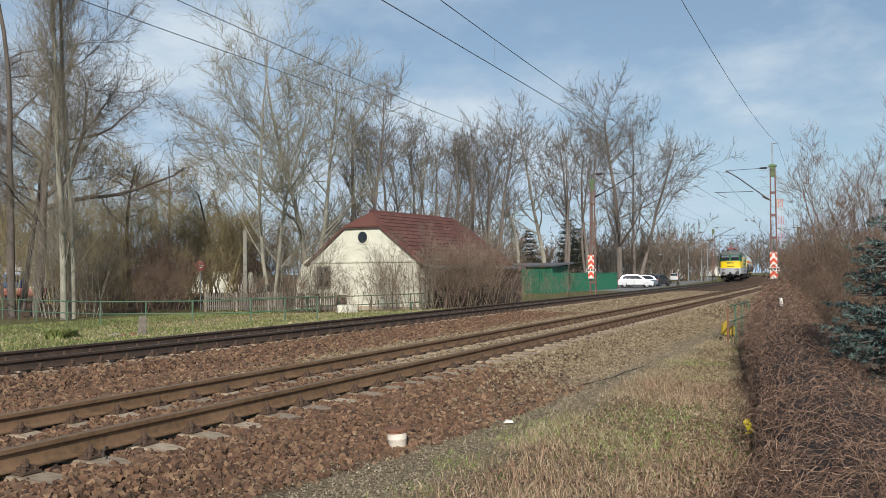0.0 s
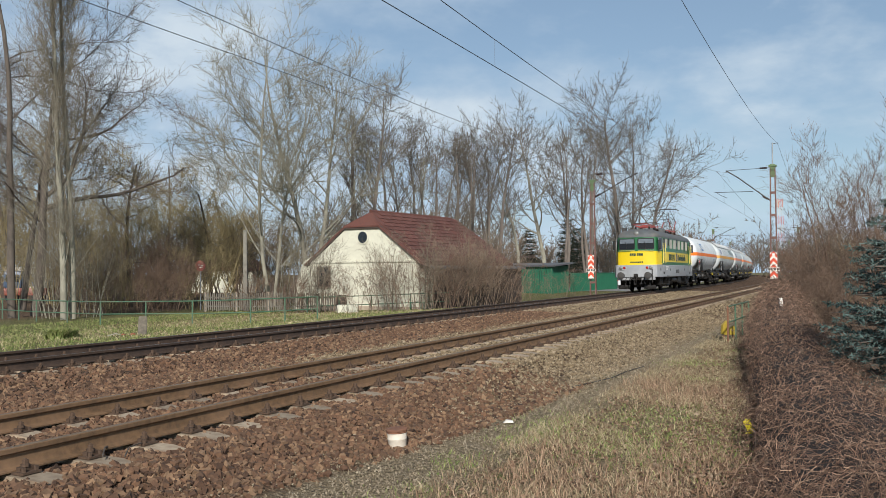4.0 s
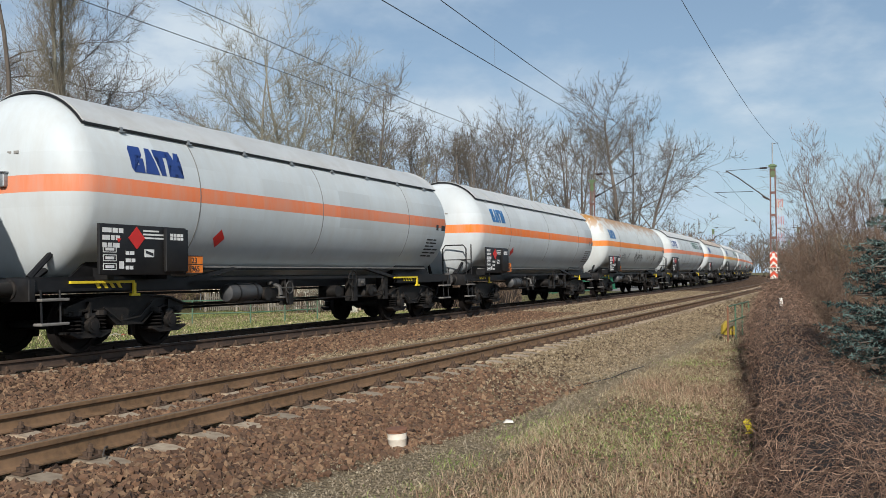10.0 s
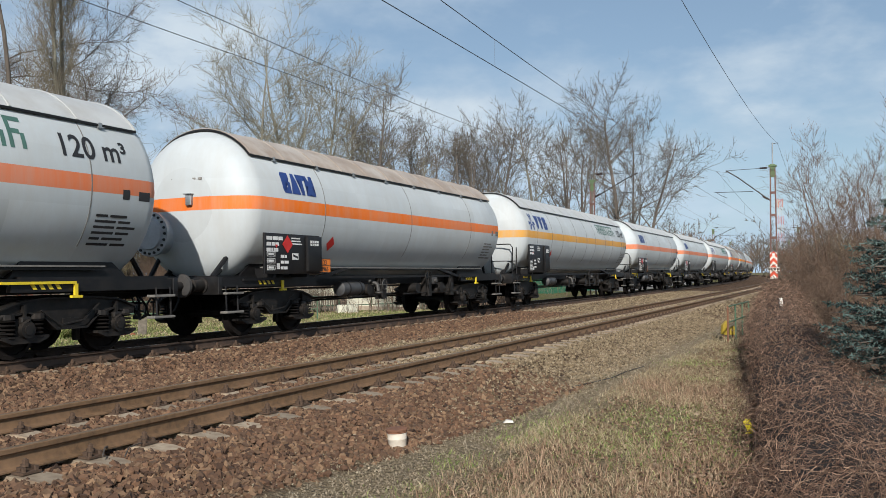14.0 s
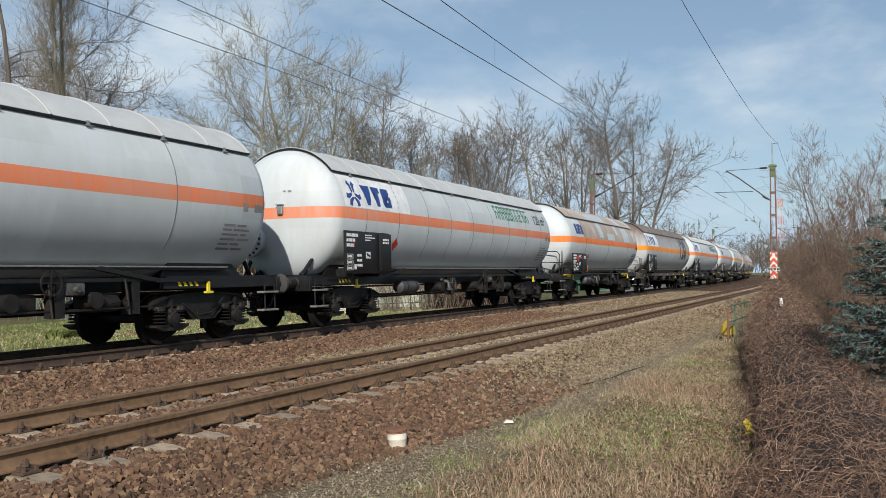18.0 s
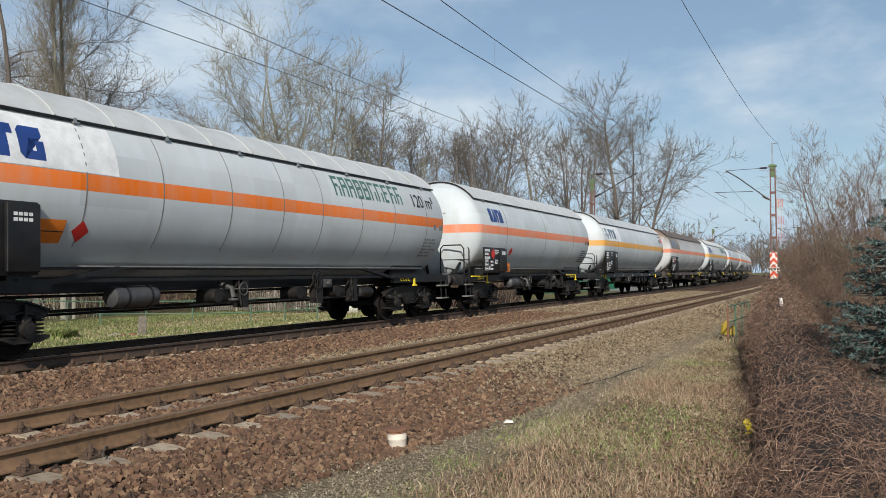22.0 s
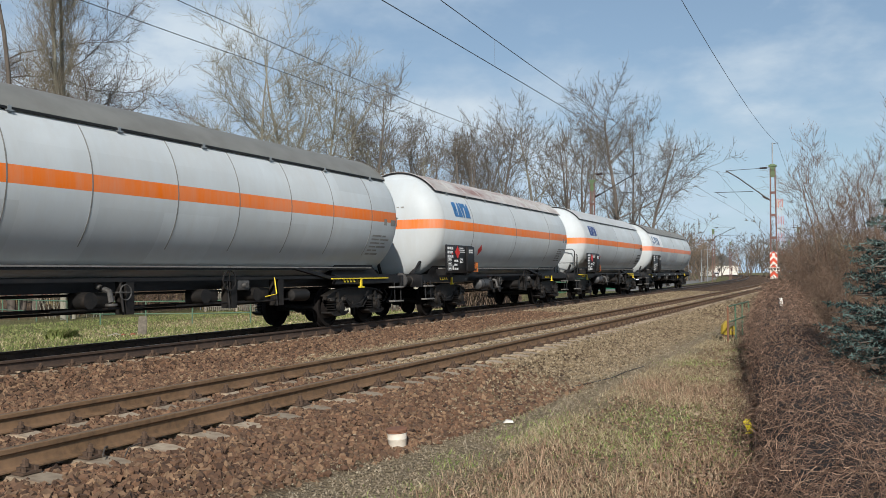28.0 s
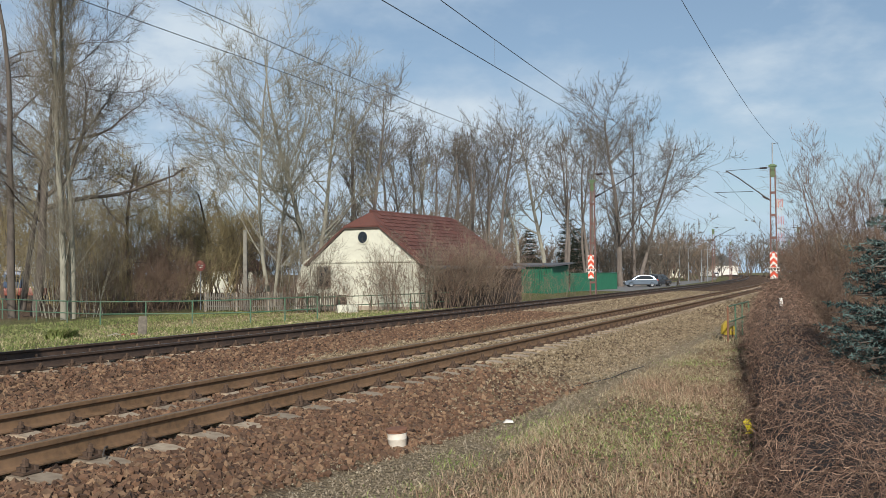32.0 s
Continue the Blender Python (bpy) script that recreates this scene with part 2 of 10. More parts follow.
# ---- mesh building ----
class Shape:
    """Collects vertices and faces for one mesh."""

    def __init__(self):
        self.v, self.f = [], []

    def add(self, verts, faces, m=None):
        k = len(self.v)
        self.v += [tuple(m @ Vector(p)) for p in verts] if m is not None else [tuple(p) for p in verts]
        self.f += [tuple(i + k for i in f) for f in faces]
        return self

    def box(self, x0, x1, y0, y1, z0, z1, m=None, c=0.0):
        """A box; c chamfers its upright and level edges slightly."""
        if c <= 0:
            vs = [(x, y, z) for z in (z0, z1) for x, y in ((x0, y0), (x1, y0), (x1, y1), (x0, y1))]
            return self.add(vs, [(3, 2, 1, 0), (4, 5, 6, 7), (0, 1, 5, 4), (1, 2, 6, 5), (2, 3, 7, 6), (3, 0, 4, 7)], m)
        ring = lambda z, d: [(x0 + c + d, y0 + d, z), (x1 - c - d, y0 + d, z), (x1 - d, y0 + c + d, z), (x1 - d, y1 - c - d, z),
                             (x1 - c - d, y1 - d, z), (x0 + c + d, y1 - d, z), (x0 + d, y1 - c - d, z), (x0 + d, y0 + c + d, z)]
        return self.loft([ring(z0, c * 0.7), ring(z0 + c, 0), ring(z1 - c, 0), ring(z1, c * 0.7)], m=m)

    def loft(self, rings, close=True, cap=True, m=None):
        n, vs, fs = len(rings[0]), [p for r in rings for p in r], []
        for i in range(len(rings) - 1):
            for j in range(n if close else n - 1):
                a, b = i * n + j, i * n + (j + 1) % n
                fs.append((a, b, b + n, a + n))
        if cap and close:
            fs.append(tuple(reversed(range(n))))
            fs.append(tuple(range((len(rings) - 1) * n, len(rings) * n)))
        return self.add(vs, fs, m)

    def cyl(self, p, q, r0, r1=None, n=8, cap=True):
        p, q = Vector(p), Vector(q)
        r1 = r0 if r1 is None else r1
        d = (q - p).normalized()
        a = d.orthogonal().normalized()
        b = d.cross(a)
        ring = lambda o, r: [o + a * (r * math.cos(t)) + b * (r * math.sin(t)) for t in (2 * math.pi * i / n for i in range(n))]
        return self.loft([ring(p, r0), ring(q, r1)], cap=cap)

    def tube(self, pts, r, n=6, cap=True):
        """A round bar along a polyline; r is one radius or one for each point."""
        pts = [Vector(p) for p in pts]
        rs = r if isinstance(r, (list, tuple)) else [r] * len(pts)
        d0 = (pts[1] - pts[0]).normalized()
        a = d0.orthogonal().normalized()
        rings = []
        for i, p in enumerate(pts):
            d = (pts[min(i + 1, len(pts) - 1)] - pts[max(i - 1, 0)]).normalized()
            a = (a - d * a.dot(d)).normalized()
            b = d.cross(a)
            rings.append([p + a * (rs[i] * math.cos(t)) + b * (rs[i] * math.sin(t)) for t in (2 * math.pi * k / n for k in range(n))])
        return self.loft(rings, cap=cap)

    def lathe(self, profile, m=None, n=16, cap=True):
        """Profile of (radius, height) pairs turned about z."""
        return self.loft([[(r * math.cos(2 * math.pi * i / n), r * math.sin(2 * math.pi * i / n), z) for i in range(n)] for r, z in profile], cap=cap, m=m)

    def prism(self, poly, depth0, depth1, axis="y"):
        """A polygon of (a, b) pairs pushed along an axis: y -> (a, d, b), x -> (d, a, b), z -> (a, b, d)."""
        put = {"y": lambda a, b, d: (a, d, b), "x": lambda a, b, d: (d, a, b), "z": lambda a, b, d: (a, b, d)}[axis]
        return self.loft([[put(a, b, d) for a, b in poly] for d in (depth0, depth1)])


def mesh_of(name, shape, material, smooth=35):
    me = bpy.data.meshes.new(name)
    me.from_pydata(shape.v, [], shape.f)
    me.materials.append(material)
    bm = bmesh.new()
    bm.from_mesh(me)
    bmesh.ops.recalc_face_normals(bm, faces=bm.faces)
    bm.to_mesh(me)
    bm.free()
    if smooth:
        me.polygons.foreach_set("use_smooth", [True] * len(me.polygons))
        me.set_sharp_from_angle(angle=radians(smooth))
    return me


def raw_mesh(name, verts, faces, material, smooth=False):
    """A large mesh straight from arrays of vertices and of triangles or quads."""
    me = bpy.data.meshes.new(name)
    verts, faces = np.asarray(verts, np.float32), np.asarray(faces, np.int32)
    k = faces.shape[1]
    me.vertices.add(len(verts))
    me.vertices.foreach_set("co", verts.ravel())
    me.loops.add(faces.size)
    me.loops.foreach_set("vertex_index", faces.ravel())
    me.polygons.add(len(faces))
    me.polygons.foreach_set("loop_start", np.arange(0, faces.size, k, dtype=np.int32))
    me.polygons.foreach_set("use_smooth", np.full(len(faces), smooth))
    me.update(calc_edges=True)
    me.materials.append(material)
    return me


def thing(name, label, category, at=None, group="", kind=""):
    ob = new(name)
    ob.empty_display_size = 0.2
    if at is not None:
        ob.matrix_world = at
    return tagged(ob, label, category, group, kind)


def part(name, shape, material, parent=None, label="", smooth=35, at=None):
    me = shape if isinstance(shape, bpy.types.Mesh) else mesh_of(name, shape, material, smooth)
    ob = new(name, me)
    if parent is not None:
        ob.parent = parent
    if at is not None:
        ob.matrix_basis = at
    return tagged(ob, label)


def single(name, shape, material, label, category, at=None, group="", kind="", smooth=35):
    ob = part(name, shape, material, None, label, smooth, at)
    return tagged(ob, label, category, group, kind)


# ---- the line of the railway ----
GAP = 5.795      # between the two track centres
CANT = 0.011
LINE_S = np.arange(-460.0, 1201.0, 1.0)


def railway_line():
    k = np.interp(LINE_S, [-60, 0, 25, 50, 75, 100, 130, 170, 330, 360], [0.00018, 0.00018, 0.0, 0.0007, 0.00088, 0.00071, 0.0005, 0.0006, 0.0006, 0.0])
    th = np.concatenate([[0], np.cumsum((k[1:] + k[:-1]) / 2)])
    i0 = int(np.searchsorted(LINE_S, 0.0))
    th = th - th[i0] + 1.1425
    x = np.concatenate([[0], np.cumsum((np.cos(th[1:]) + np.cos(th[:-1])) / 2)])
    y = np.concatenate([[0], np.cumsum((np.sin(th[1:]) + np.sin(th[:-1])) / 2)])
    return x - x[i0], y - y[i0] + 29.3215, th


LX, LY, LT = railway_line()


def along(s, e=0.0, z=0.0):
    """The place s metres along the far track, e metres towards the camera's side of it."""
    x, y, t = np.interp(s, LINE_S, LX), np.interp(s, LINE_S, LY), np.interp(s, LINE_S, LT)
    return np.stack(np.broadcast_arrays(x + np.sin(t) * e, y - np.cos(t) * e, z), -1)


def heading(s):
    return float(np.interp(s, LINE_S, LT))


def ground_z(s, e):
    """Height of the ground: a low embankment with falls on both sides, a car park farther off."""
    z = np.interp(e, [-40, -14, -9, -4.2, -3.0, -1.9, 1.9, 2.6, 3.4, 7.35, 8.2, 9.6, 12.5, 16, 40],
                  [-0.85, -0.85, -0.7, -0.5, -0.45, -0.215, -0.215, -0.245, -0.225, -0.22, -0.45, -0.5, -0.5, -0.6, -0.8])
    far = np.clip((s - 35) / 20, 0, 1)
    return np.where(e < -4, z * (1 - far) + far * np.maximum(z, -0.62), z)


def on_ground(s, e, dz=0.0):
    p = along(s, e, 0.0)
    return Vector((float(p[0]), float(p[1]), float(ground_z(np.float64(s), np.float64(e))) + dz))


def sq(x, y):
    """s and e of a place given in x and y."""
    i = int(np.argmin((LX - x) ** 2 + (LY - y) ** 2))
    dx, dy, t = x - LX[i], y - LY[i], LT[i]
    return LINE_S[i] + dx * math.cos(t) + dy * math.sin(t), dx * math.sin(t) - dy * math.cos(t)


def ground_at(x, y, dz=0.0):
    s, e = sq(x, y)
    return Vector((x, y, float(ground_z(np.float64(s), np.float64(e))) + dz))


def seen_at(px, depth):
    """x of the place that lies px across the picture at that depth."""
    return (px - 784) / F_LEN * depth


def z_seen(px, py, depth):
    return EYE.z + depth * ((441 - py) / F_LEN + 0.02707 - 0.00523 * (px - 784) / F_LEN)


# ---- ground ----
def ground_material():
    m = bpy.data.materials.new("trackside ground")
    m.use_nodes = True
    N, L = m.node_tree.nodes, m.node_tree.links
    sh = next(n for n in N if n.type == "BSDF_PRINCIPLED")
    sh.inputs["Roughness"].default_value = 0.95
    sh.inputs["Specular IOR Level"].default_value = 0.2
    uv = N.new("ShaderNodeUVMap")
    uv.uv_map = "line"
    sep = N.new("ShaderNodeSeparateXYZ")
    L.new(uv.outputs[0], sep.inputs[0])
    co = N.new("ShaderNodeTexCoord")

    def noisy(scale, detail=8.0, rough=0.65):
        n = N.new("ShaderNodeTexNoise")
        n.inputs["Scale"].default_value, n.inputs["Detail"].default_value, n.inputs["Roughness"].default_value = scale, detail, rough
        L.new(co.outputs["Object"], n.inputs["Vector"])
        return n

    def ramp(src, *stops):
        r = N.new("ShaderNodeValToRGB")
        els = r.color_ramp.elements
        while len(els) < len(stops):
            els.new(0.5)
        for el, (pos, c) in zip(els, stops):
            el.position, el.color = pos, (*c, 1)
        L.new(src, r.inputs[0])
        return r.outputs[0]

    def math_(op, a, b):
        n = N.new("ShaderNodeMath")
        n.operation = op
        for i, q in enumerate((a, b)):
            if isinstance(q, (int, float)):
                n.inputs[i].default_value = q
            else:
                L.new(q, n.inputs[i])
        return n.outputs[0]

    def mix(f, a, b):
        n = N.new("ShaderNodeMix")
        n.data_type = "RGBA"
        L.new(f, n.inputs[0])
        L.new(a, n.inputs[6])
        L.new(b, n.inputs[7])
        return n.outputs[2]

    def band(e, lo, hi):
        n = N.new("ShaderNodeMapRange")
        n.interpolation_type = "SMOOTHSTEP"
        n.inputs["From Min"].default_value, n.inputs["From Max"].default_value = lo, hi
        L.new(e, n.inputs["Value"])
        return n.outputs[0]

    fine, mid, wide = noisy(38), noisy(5.0), noisy(0.7)
    e = math_("ADD", sep.outputs["Y"], math_("MULTIPLY", math_("SUBTRACT", mid.outputs["Fac"], 0.5), 0.9))
    # stones between and beside the rails, tones darkened to paint shaded gaps
    vor = N.new("ShaderNodeTexVoronoi")
    vor.inputs["Scale"].default_value = 17
    L.new(co.outputs["Object"], vor.inputs["Vector"])
    stones = ramp(vor.outputs["Color"], (0.1, (0.035, 0.02, 0.012)), (0.45, (0.095, 0.057, 0.034)), (0.75, (0.16, 0.10, 0.062)), (0.95, (0.25, 0.17, 0.11)))
    gravel = ramp(fine.outputs["Fac"], (0.34, (0.07, 0.052, 0.031)), (0.5, (0.22, 0.172, 0.108)), (0.66, (0.40, 0.325, 0.22)))
    straw = ramp(fine.outputs["Fac"], (0.36, (0.05, 0.036, 0.022)), (0.5, (0.20, 0.148, 0.09)), (0.66, (0.42, 0.335, 0.215)))
    grass = ramp(fine.outputs["Fac"], (0.36, (0.03, 0.034, 0.011)), (0.5, (0.12, 0.125, 0.042)), (0.66, (0.26, 0.25, 0.10)))
    litter = ramp(fine.outputs["Fac"], (0.36, (0.03, 0.019, 0.012)), (0.5, (0.13, 0.085, 0.053)), (0.66, (0.29, 0.205, 0.14)))
    near = mix(ramp(mid.outputs["Fac"], (0.45, (0, 0, 0)), (0.62, (1, 1, 1))), straw, grass)
    near = mix(ramp(wide.outputs["Fac"], (0.42, (0, 0, 0)), (0.6, (1, 1, 1))), near, straw)
    lawn = mix(ramp(mid.outputs["Fac"], (0.38, (0, 0, 0)), (0.7, (0.5, 0.5, 0.5))), grass, straw)
    c = mix(band(e, -26.0, -22.0), litter, lawn)
    c = mix(band(e, -3.6, -2.7), c, stones)
    c = mix(band(e, 8.0, 8.35), c, gravel)
    c = mix(band(e, 8.95, 9.5), c, near)
    c = mix(band(e, 10.9, 11.6), c, litter)
    c = mix(band(e, 22.0, 26.0), c, lawn)
    L.new(c, sh.inputs["Base Color"])
    bp = N.new("ShaderNodeBump")
    bp.inputs["Distance"].default_value = 0.05
    hgt = math_("ADD", vor.outputs["Distance"], fine.outputs["Fac"])
    L.new(hgt, bp.inputs["Height"])
    L.new(bp.outputs[0], sh.inputs["Normal"])
    return m


def build_ground():
    ss = np.concatenate([np.linspace(-450, -60, 30), np.arange(-55, -25, 2.5), np.arange(-25, 40, 0.5), np.arange(40, 130, 2.0), np.linspace(135, 1150, 60)])
    es = np.concatenate([np.linspace(-900, -60, 26), np.arange(-55, -15, 2.5), np.arange(-15, 13.0, 0.25), np.arange(13, 40, 1.5), np.linspace(45, 700, 20)])
    S2, E2 = np.meshgrid(ss, es, indexing="ij")
    Z = ground_z(S2, E2)
    rng = np.random.default_rng(4)
    Z = Z + rng.normal(0, 0.008, Z.shape) * (np.abs(E2) < 40)
    P = along(S2, E2, Z).reshape(-1, 3)
    n, k = len(ss), len(es)
    i, j = np.meshgrid(np.arange(n - 1), np.arange(k - 1), indexing="ij")
    a = (i * k + j).ravel()
    faces = np.stack([a, a + 1, a + k + 1, a + k], 1)[:, ::-1]
    me = raw_mesh("ground", P, faces, ground_material(), True)
    uv = me.uv_layers.new(name="line")
    se = np.stack([S2.ravel(), E2.ravel()], 1)[faces.ravel()]
    uv.data.foreach_set("uv", se.astype(np.float32).ravel())
    ob = new("ground", me)
    tagged(ob, "stony track bed, dry grass verge and lawn", "ground", kind="structure")


build_ground()


# ---- rails and sleepers ----
RAIL_PROFILE = [(-0.075, -0.172), (0.075, -0.172), (0.075, -0.16), (0.018, -0.142), (0.009, -0.12), (0.009, -0.055), (0.036, -0.038), (0.036, -0.006), (0.03, 0.0),
                (-0.03, 0.0), (-0.036, -0.006), (-0.036, -0.038), (-0.009, -0.055), (-0.009, -0.12), (-0.018, -0.142), (-0.075, -0.16)]


def build_rail(e, top, label, side):
    ss = np.concatenate([np.arange(-120, 340, 2.0), np.arange(345, 700, 15.0)])
    sh = Shape()
    rings = []
    base = e - round(e / GAP) * GAP
    for s in ss:
        c, t = along(s, e, base * CANT), heading(s)
        rings.append([(c[0] + math.sin(t) * a, c[1] - math.cos(t) * a, c[2] + b) for a, b in RAIL_PROFILE])
    sh.loft(rings)
    ob = single("rail", sh, side, label, "rail", kind="structure", smooth=30)
    ob.data.materials.append(top)
    for p in ob.data.polygons:
        if p.normal.z > 0.8 and abs(p.center.z - base * CANT) < 0.012:
            p.material_index = 1
    return ob


for e_, top_, lab_ in ((0.7525, RAIL_TOP, "steel rail with a polished head and rusty sides"), (-0.7525, RAIL_TOP, "steel rail with a polished head and rusty sides"),
                       (GAP + 0.7525, RAIL_TOP_DULL, "steel rail with brown rust on its web"), (GAP - 0.7525, RAIL_TOP_DULL, "steel rail with brown rust on its web")):
    build_rail(e_, top_, lab_, RAIL_SIDE if e_ < 2 else RAIL_BROWN)


def sleeper_mesh():
    sh = Shape()
    # tapered concrete sleeper with a lower middle
    prof = lambda w, z: [(-w / 2, -0.36), (w / 2, -0.36), (w / 2 - 0.02, z), (-w / 2 + 0.02, z)]
    rings = []
    for y, w, z in ((-1.25, 0.26, -0.225), (-1.1, 0.28, -0.20), (-0.55, 0.28, -0.18), (-0.3, 0.24, -0.22), (0.3, 0.24, -0.22), (0.55, 0.28, -0.18), (1.1, 0.28, -0.20), (1.25, 0.26, -0.225)):
        rings.append([(a, y, b) for a, b in prof(w, z)])
    sh.loft(rings)
    return mesh_of("sleeper", sh, SLEEPER_GREY)


def fastening_mesh():
    sh = Shape()
    # ribbed base plate, clamp plates and bolts with their nuts
    sh.box(-0.085, 0.085, -0.19, 0.19, -0.186, -0.168)
    for side in (-1, 1):
        y = side * 0.115
        sh.box(-0.05, 0.05, side * 0.055 - 0.028, side * 0.055 + 0.05 * side + 0.028, -0.158, -0.138)
        sh.box(-0.06, 0.06, y - 0.022, y + 0.022, -0.17, -0.135)
        sh.cyl((0, y, -0.15), (0, y, -0.078), 0.013, n=6)
        sh.cyl((0, y, -0.138), (0, y, -0.118), 0.034, n=8)
        sh.cyl((0, y, -0.118), (0, y, -0.088), 0.025, n=6)
        for x in (-0.055, 0.055):
            sh.cyl((x, side * 0.165, -0.17), (x, side * 0.165, -0.135), 0.018, n=6)
    return mesh_of("fastening", sh, FASTEN, 0)


SLEEPER_ME, FASTEN_ME = sleeper_mesh(), fastening_mesh()


def lay_track(e0, s_first, label, count):
    bed = thing("track", label, "railway track", kind="structure")
    for i in range(count):
        s = s_first + 0.6 * i
        c, t = along(s, e0, 0.0), heading(s)
        m = Matrix.Translation(c) @ Matrix.Rotation(t, 4, "Z") @ pose(0, 0, 0, random.uniform(-0.3, 0.3) - math.degrees(CANT), 0, random.uniform(-0.8, 0.8))
        sl = part("sleeper", SLEEPER_ME, None, bed, at=m)
        for side in (-1, 1):
            part("fastening", FASTEN_ME, None, sl, at=pose(0, side * 0.7525, 0))


lay_track(GAP, -21.98 - 4.2, "double track's nearer line on concrete sleepers in red ballast", 150)
lay_track(0.0, -21.7, "double track's farther line on concrete sleepers in red ballast", 100)


# ---- loose stones, grass and litter ----
def stones(name, count, s0, s1, e0, e1, size, material, seed, lift=0.0, weight=None, facets=12):
    rng = np.random.default_rng(seed)
    s, e = rng.uniform(s0, s1, count), rng.uniform(e0, e1, count)
    keep = np.ones(count, bool)
    for c, first in ((GAP, -21.98), (0.0, -21.7)):
        off = np.abs(e - c)
        ph = np.abs((s - first + 0.3) % 0.6 - 0.3)
        keep &= ~((ph < 0.145) & (off > 0.42) & (off < (1.27 if c else 1.0)) & (rng.random(count) < (0.97 if c else 0.7)))
        keep &= ~(np.abs(off - 0.7525) < 0.10)
    if weight is not None:
        keep &= rng.random(count) < weight(s, e)
    p = along(s, e)
    keep &= p[:, 0] > -0.53 * p[:, 1] - 0.6          # nothing of the bed shows beyond this line
    s, e = s[keep], e[keep]
    n = len(s)
    z = ground_z(s, e) + lift + rng.uniform(-0.018, 0.02, n)
    c = along(s, e, z)
    if facets == 12:
        block = np.array([(x, y, w) for w in (-1, 1) for x, y in ((-1, -1), (1, -1), (1, 1), (-1, 1))], float)
        f = np.array([(3, 2, 1, 0), (4, 5, 6, 7), (0, 1, 5, 4), (1, 2, 6, 5), (2, 3, 7, 6), (3, 0, 4, 7)])
    else:
        block = np.array([(1.3, 0, 0), (0, 1.3, 0), (-1.3, 0, 0), (0, -1.3, 0), (0, 0, 1.3), (0, 0, -1.3)])
        f = np.array([(0, 1, 4), (1, 2, 4), (2, 3, 4), (3, 0, 4), (1, 0, 5), (2, 1, 5), (3, 2, 5), (0, 3, 5)])
    k = len(block)
    v = block[None] * rng.uniform(0.5, 1.0, (n, k, 3)) + rng.normal(0, 0.12, (n, k, 3))
    v *= (size * rng.uniform(0.45, 1.25, (n, 1, 1))) * rng.uniform(0.6, 1.0, (n, 1, 3))
    q = rng.normal(size=(n, 4))
    q /= np.linalg.norm(q, axis=1, keepdims=True)
    w, x, y, zq = q.T
    R = np.stack([1 - 2 * (y * y + zq * zq), 2 * (x * y - zq * w), 2 * (x * zq + y * w), 2 * (x * y + zq * w), 1 - 2 * (x * x + zq * zq), 2 * (y * zq - x * w),
                  2 * (x * zq - y * w), 2 * (y * zq + x * w), 1 - 2 * (x * x + y * y)], 1).reshape(n, 3, 3)
    v = np.einsum("nij,nkj->nki", R, v) + c[:, None]
    faces = (f[None] + k * np.arange(n)[:, None, None]).reshape(-1, f.shape[1])
    ob = new(name, raw_mesh(name, v.reshape(-1, 3), faces, material))
    return tagged(ob, "loose broken ballast stones round the sleepers", "ballast", kind="stuff")


near_red = lambda s, e: np.clip((-13.0 - s) / 4.5, 0.0, 1) * np.clip((8.15 + 0.12 * (s + 20) - e) / 0.25 + 0.5, 0, 1)
far_pale = lambda s, e: np.clip((s + 18.0) / 5, 0.0, 1) * np.clip((8.75 - e) / 0.5, 0, 1)
stones("ballast_stones", 62000, -25, -9, 2.9, 7.0, 0.034, STONE, 1, weight=near_red)
stones("ballast_stones", 34000, -24, -9, 6.7, 8.6, 0.034, STONE, 7, weight=near_red)
stones("ballast_stones", 22000, -24, 5, 0.9, 3.6, 0.038, STONE, 2)
stones("ballast_stones", 70000, -17.5, 6, 3.2, 8.9, 0.036, STONE_PALE, 3, weight=far_pale, facets=8)
stones("ballast_stones", 22000, 5, 42, 1.0, 8.8, 0.055, STONE_PALE, 4, facets=8)
stones("ballast_stones", 5000, -22, 6, -2.6, -0.8, 0.04, STONE, 5, facets=8)
stones("gravel_chips", 30000, -23, -4, 7.7, 9.5, 0.013, CHIPS, 6, weight=lambda s, e: np.clip((9.4 - e) / 0.6, 0, 1), facets=8)


def blades(name, count, s0, s1, e0, e1, height, material, seed, label, weight=None, lean=0.5, width=0.006, category="grass"):
    """Grass as narrow bent blades of two faces each."""
    rng = np.random.default_rng(seed)
    s, e = rng.uniform(s0, s1, count), rng.uniform(e0, e1, count)
    if weight is not None:
        k = rng.random(count) < weight(s, e)
        s, e = s[k], e[k]
    n = len(s)
    c = along(s, e, ground_z(s, e) - 0.01)
    h = height * rng.uniform(0.35, 1.2, n)
    a, b = rng.uniform(0, 2 * np.pi, n), rng.uniform(0, 2 * np.pi, n)
    side = np.stack([np.cos(a), np.sin(a), 0 * a], 1) * (width * rng.uniform(0.6, 1.3, n))[:, None]
    tip = np.stack([np.cos(b), np.sin(b), 0 * b], 1) * (lean * h * rng.uniform(0.2, 1.4, n))[:, None]
    up = np.stack([0 * h, 0 * h, h], 1)
    mid = c + tip * 0.35 + up * 0.6
    v = np.stack([c - side, c + side, mid + side * 0.8, mid - side * 0.8, c + tip + up * 0.95], 1).reshape(-1, 3)
    k = 5 * np.arange(n)[:, None]
    f = np.concatenate([k + np.array([[0, 1, 2]]), k + np.array([[0, 2, 3]]), k + np.array([[3, 2, 4]])])
    ob = new(name, raw_mesh(name, v, f, material))
    return tagged(ob, label, category, kind="stuff")


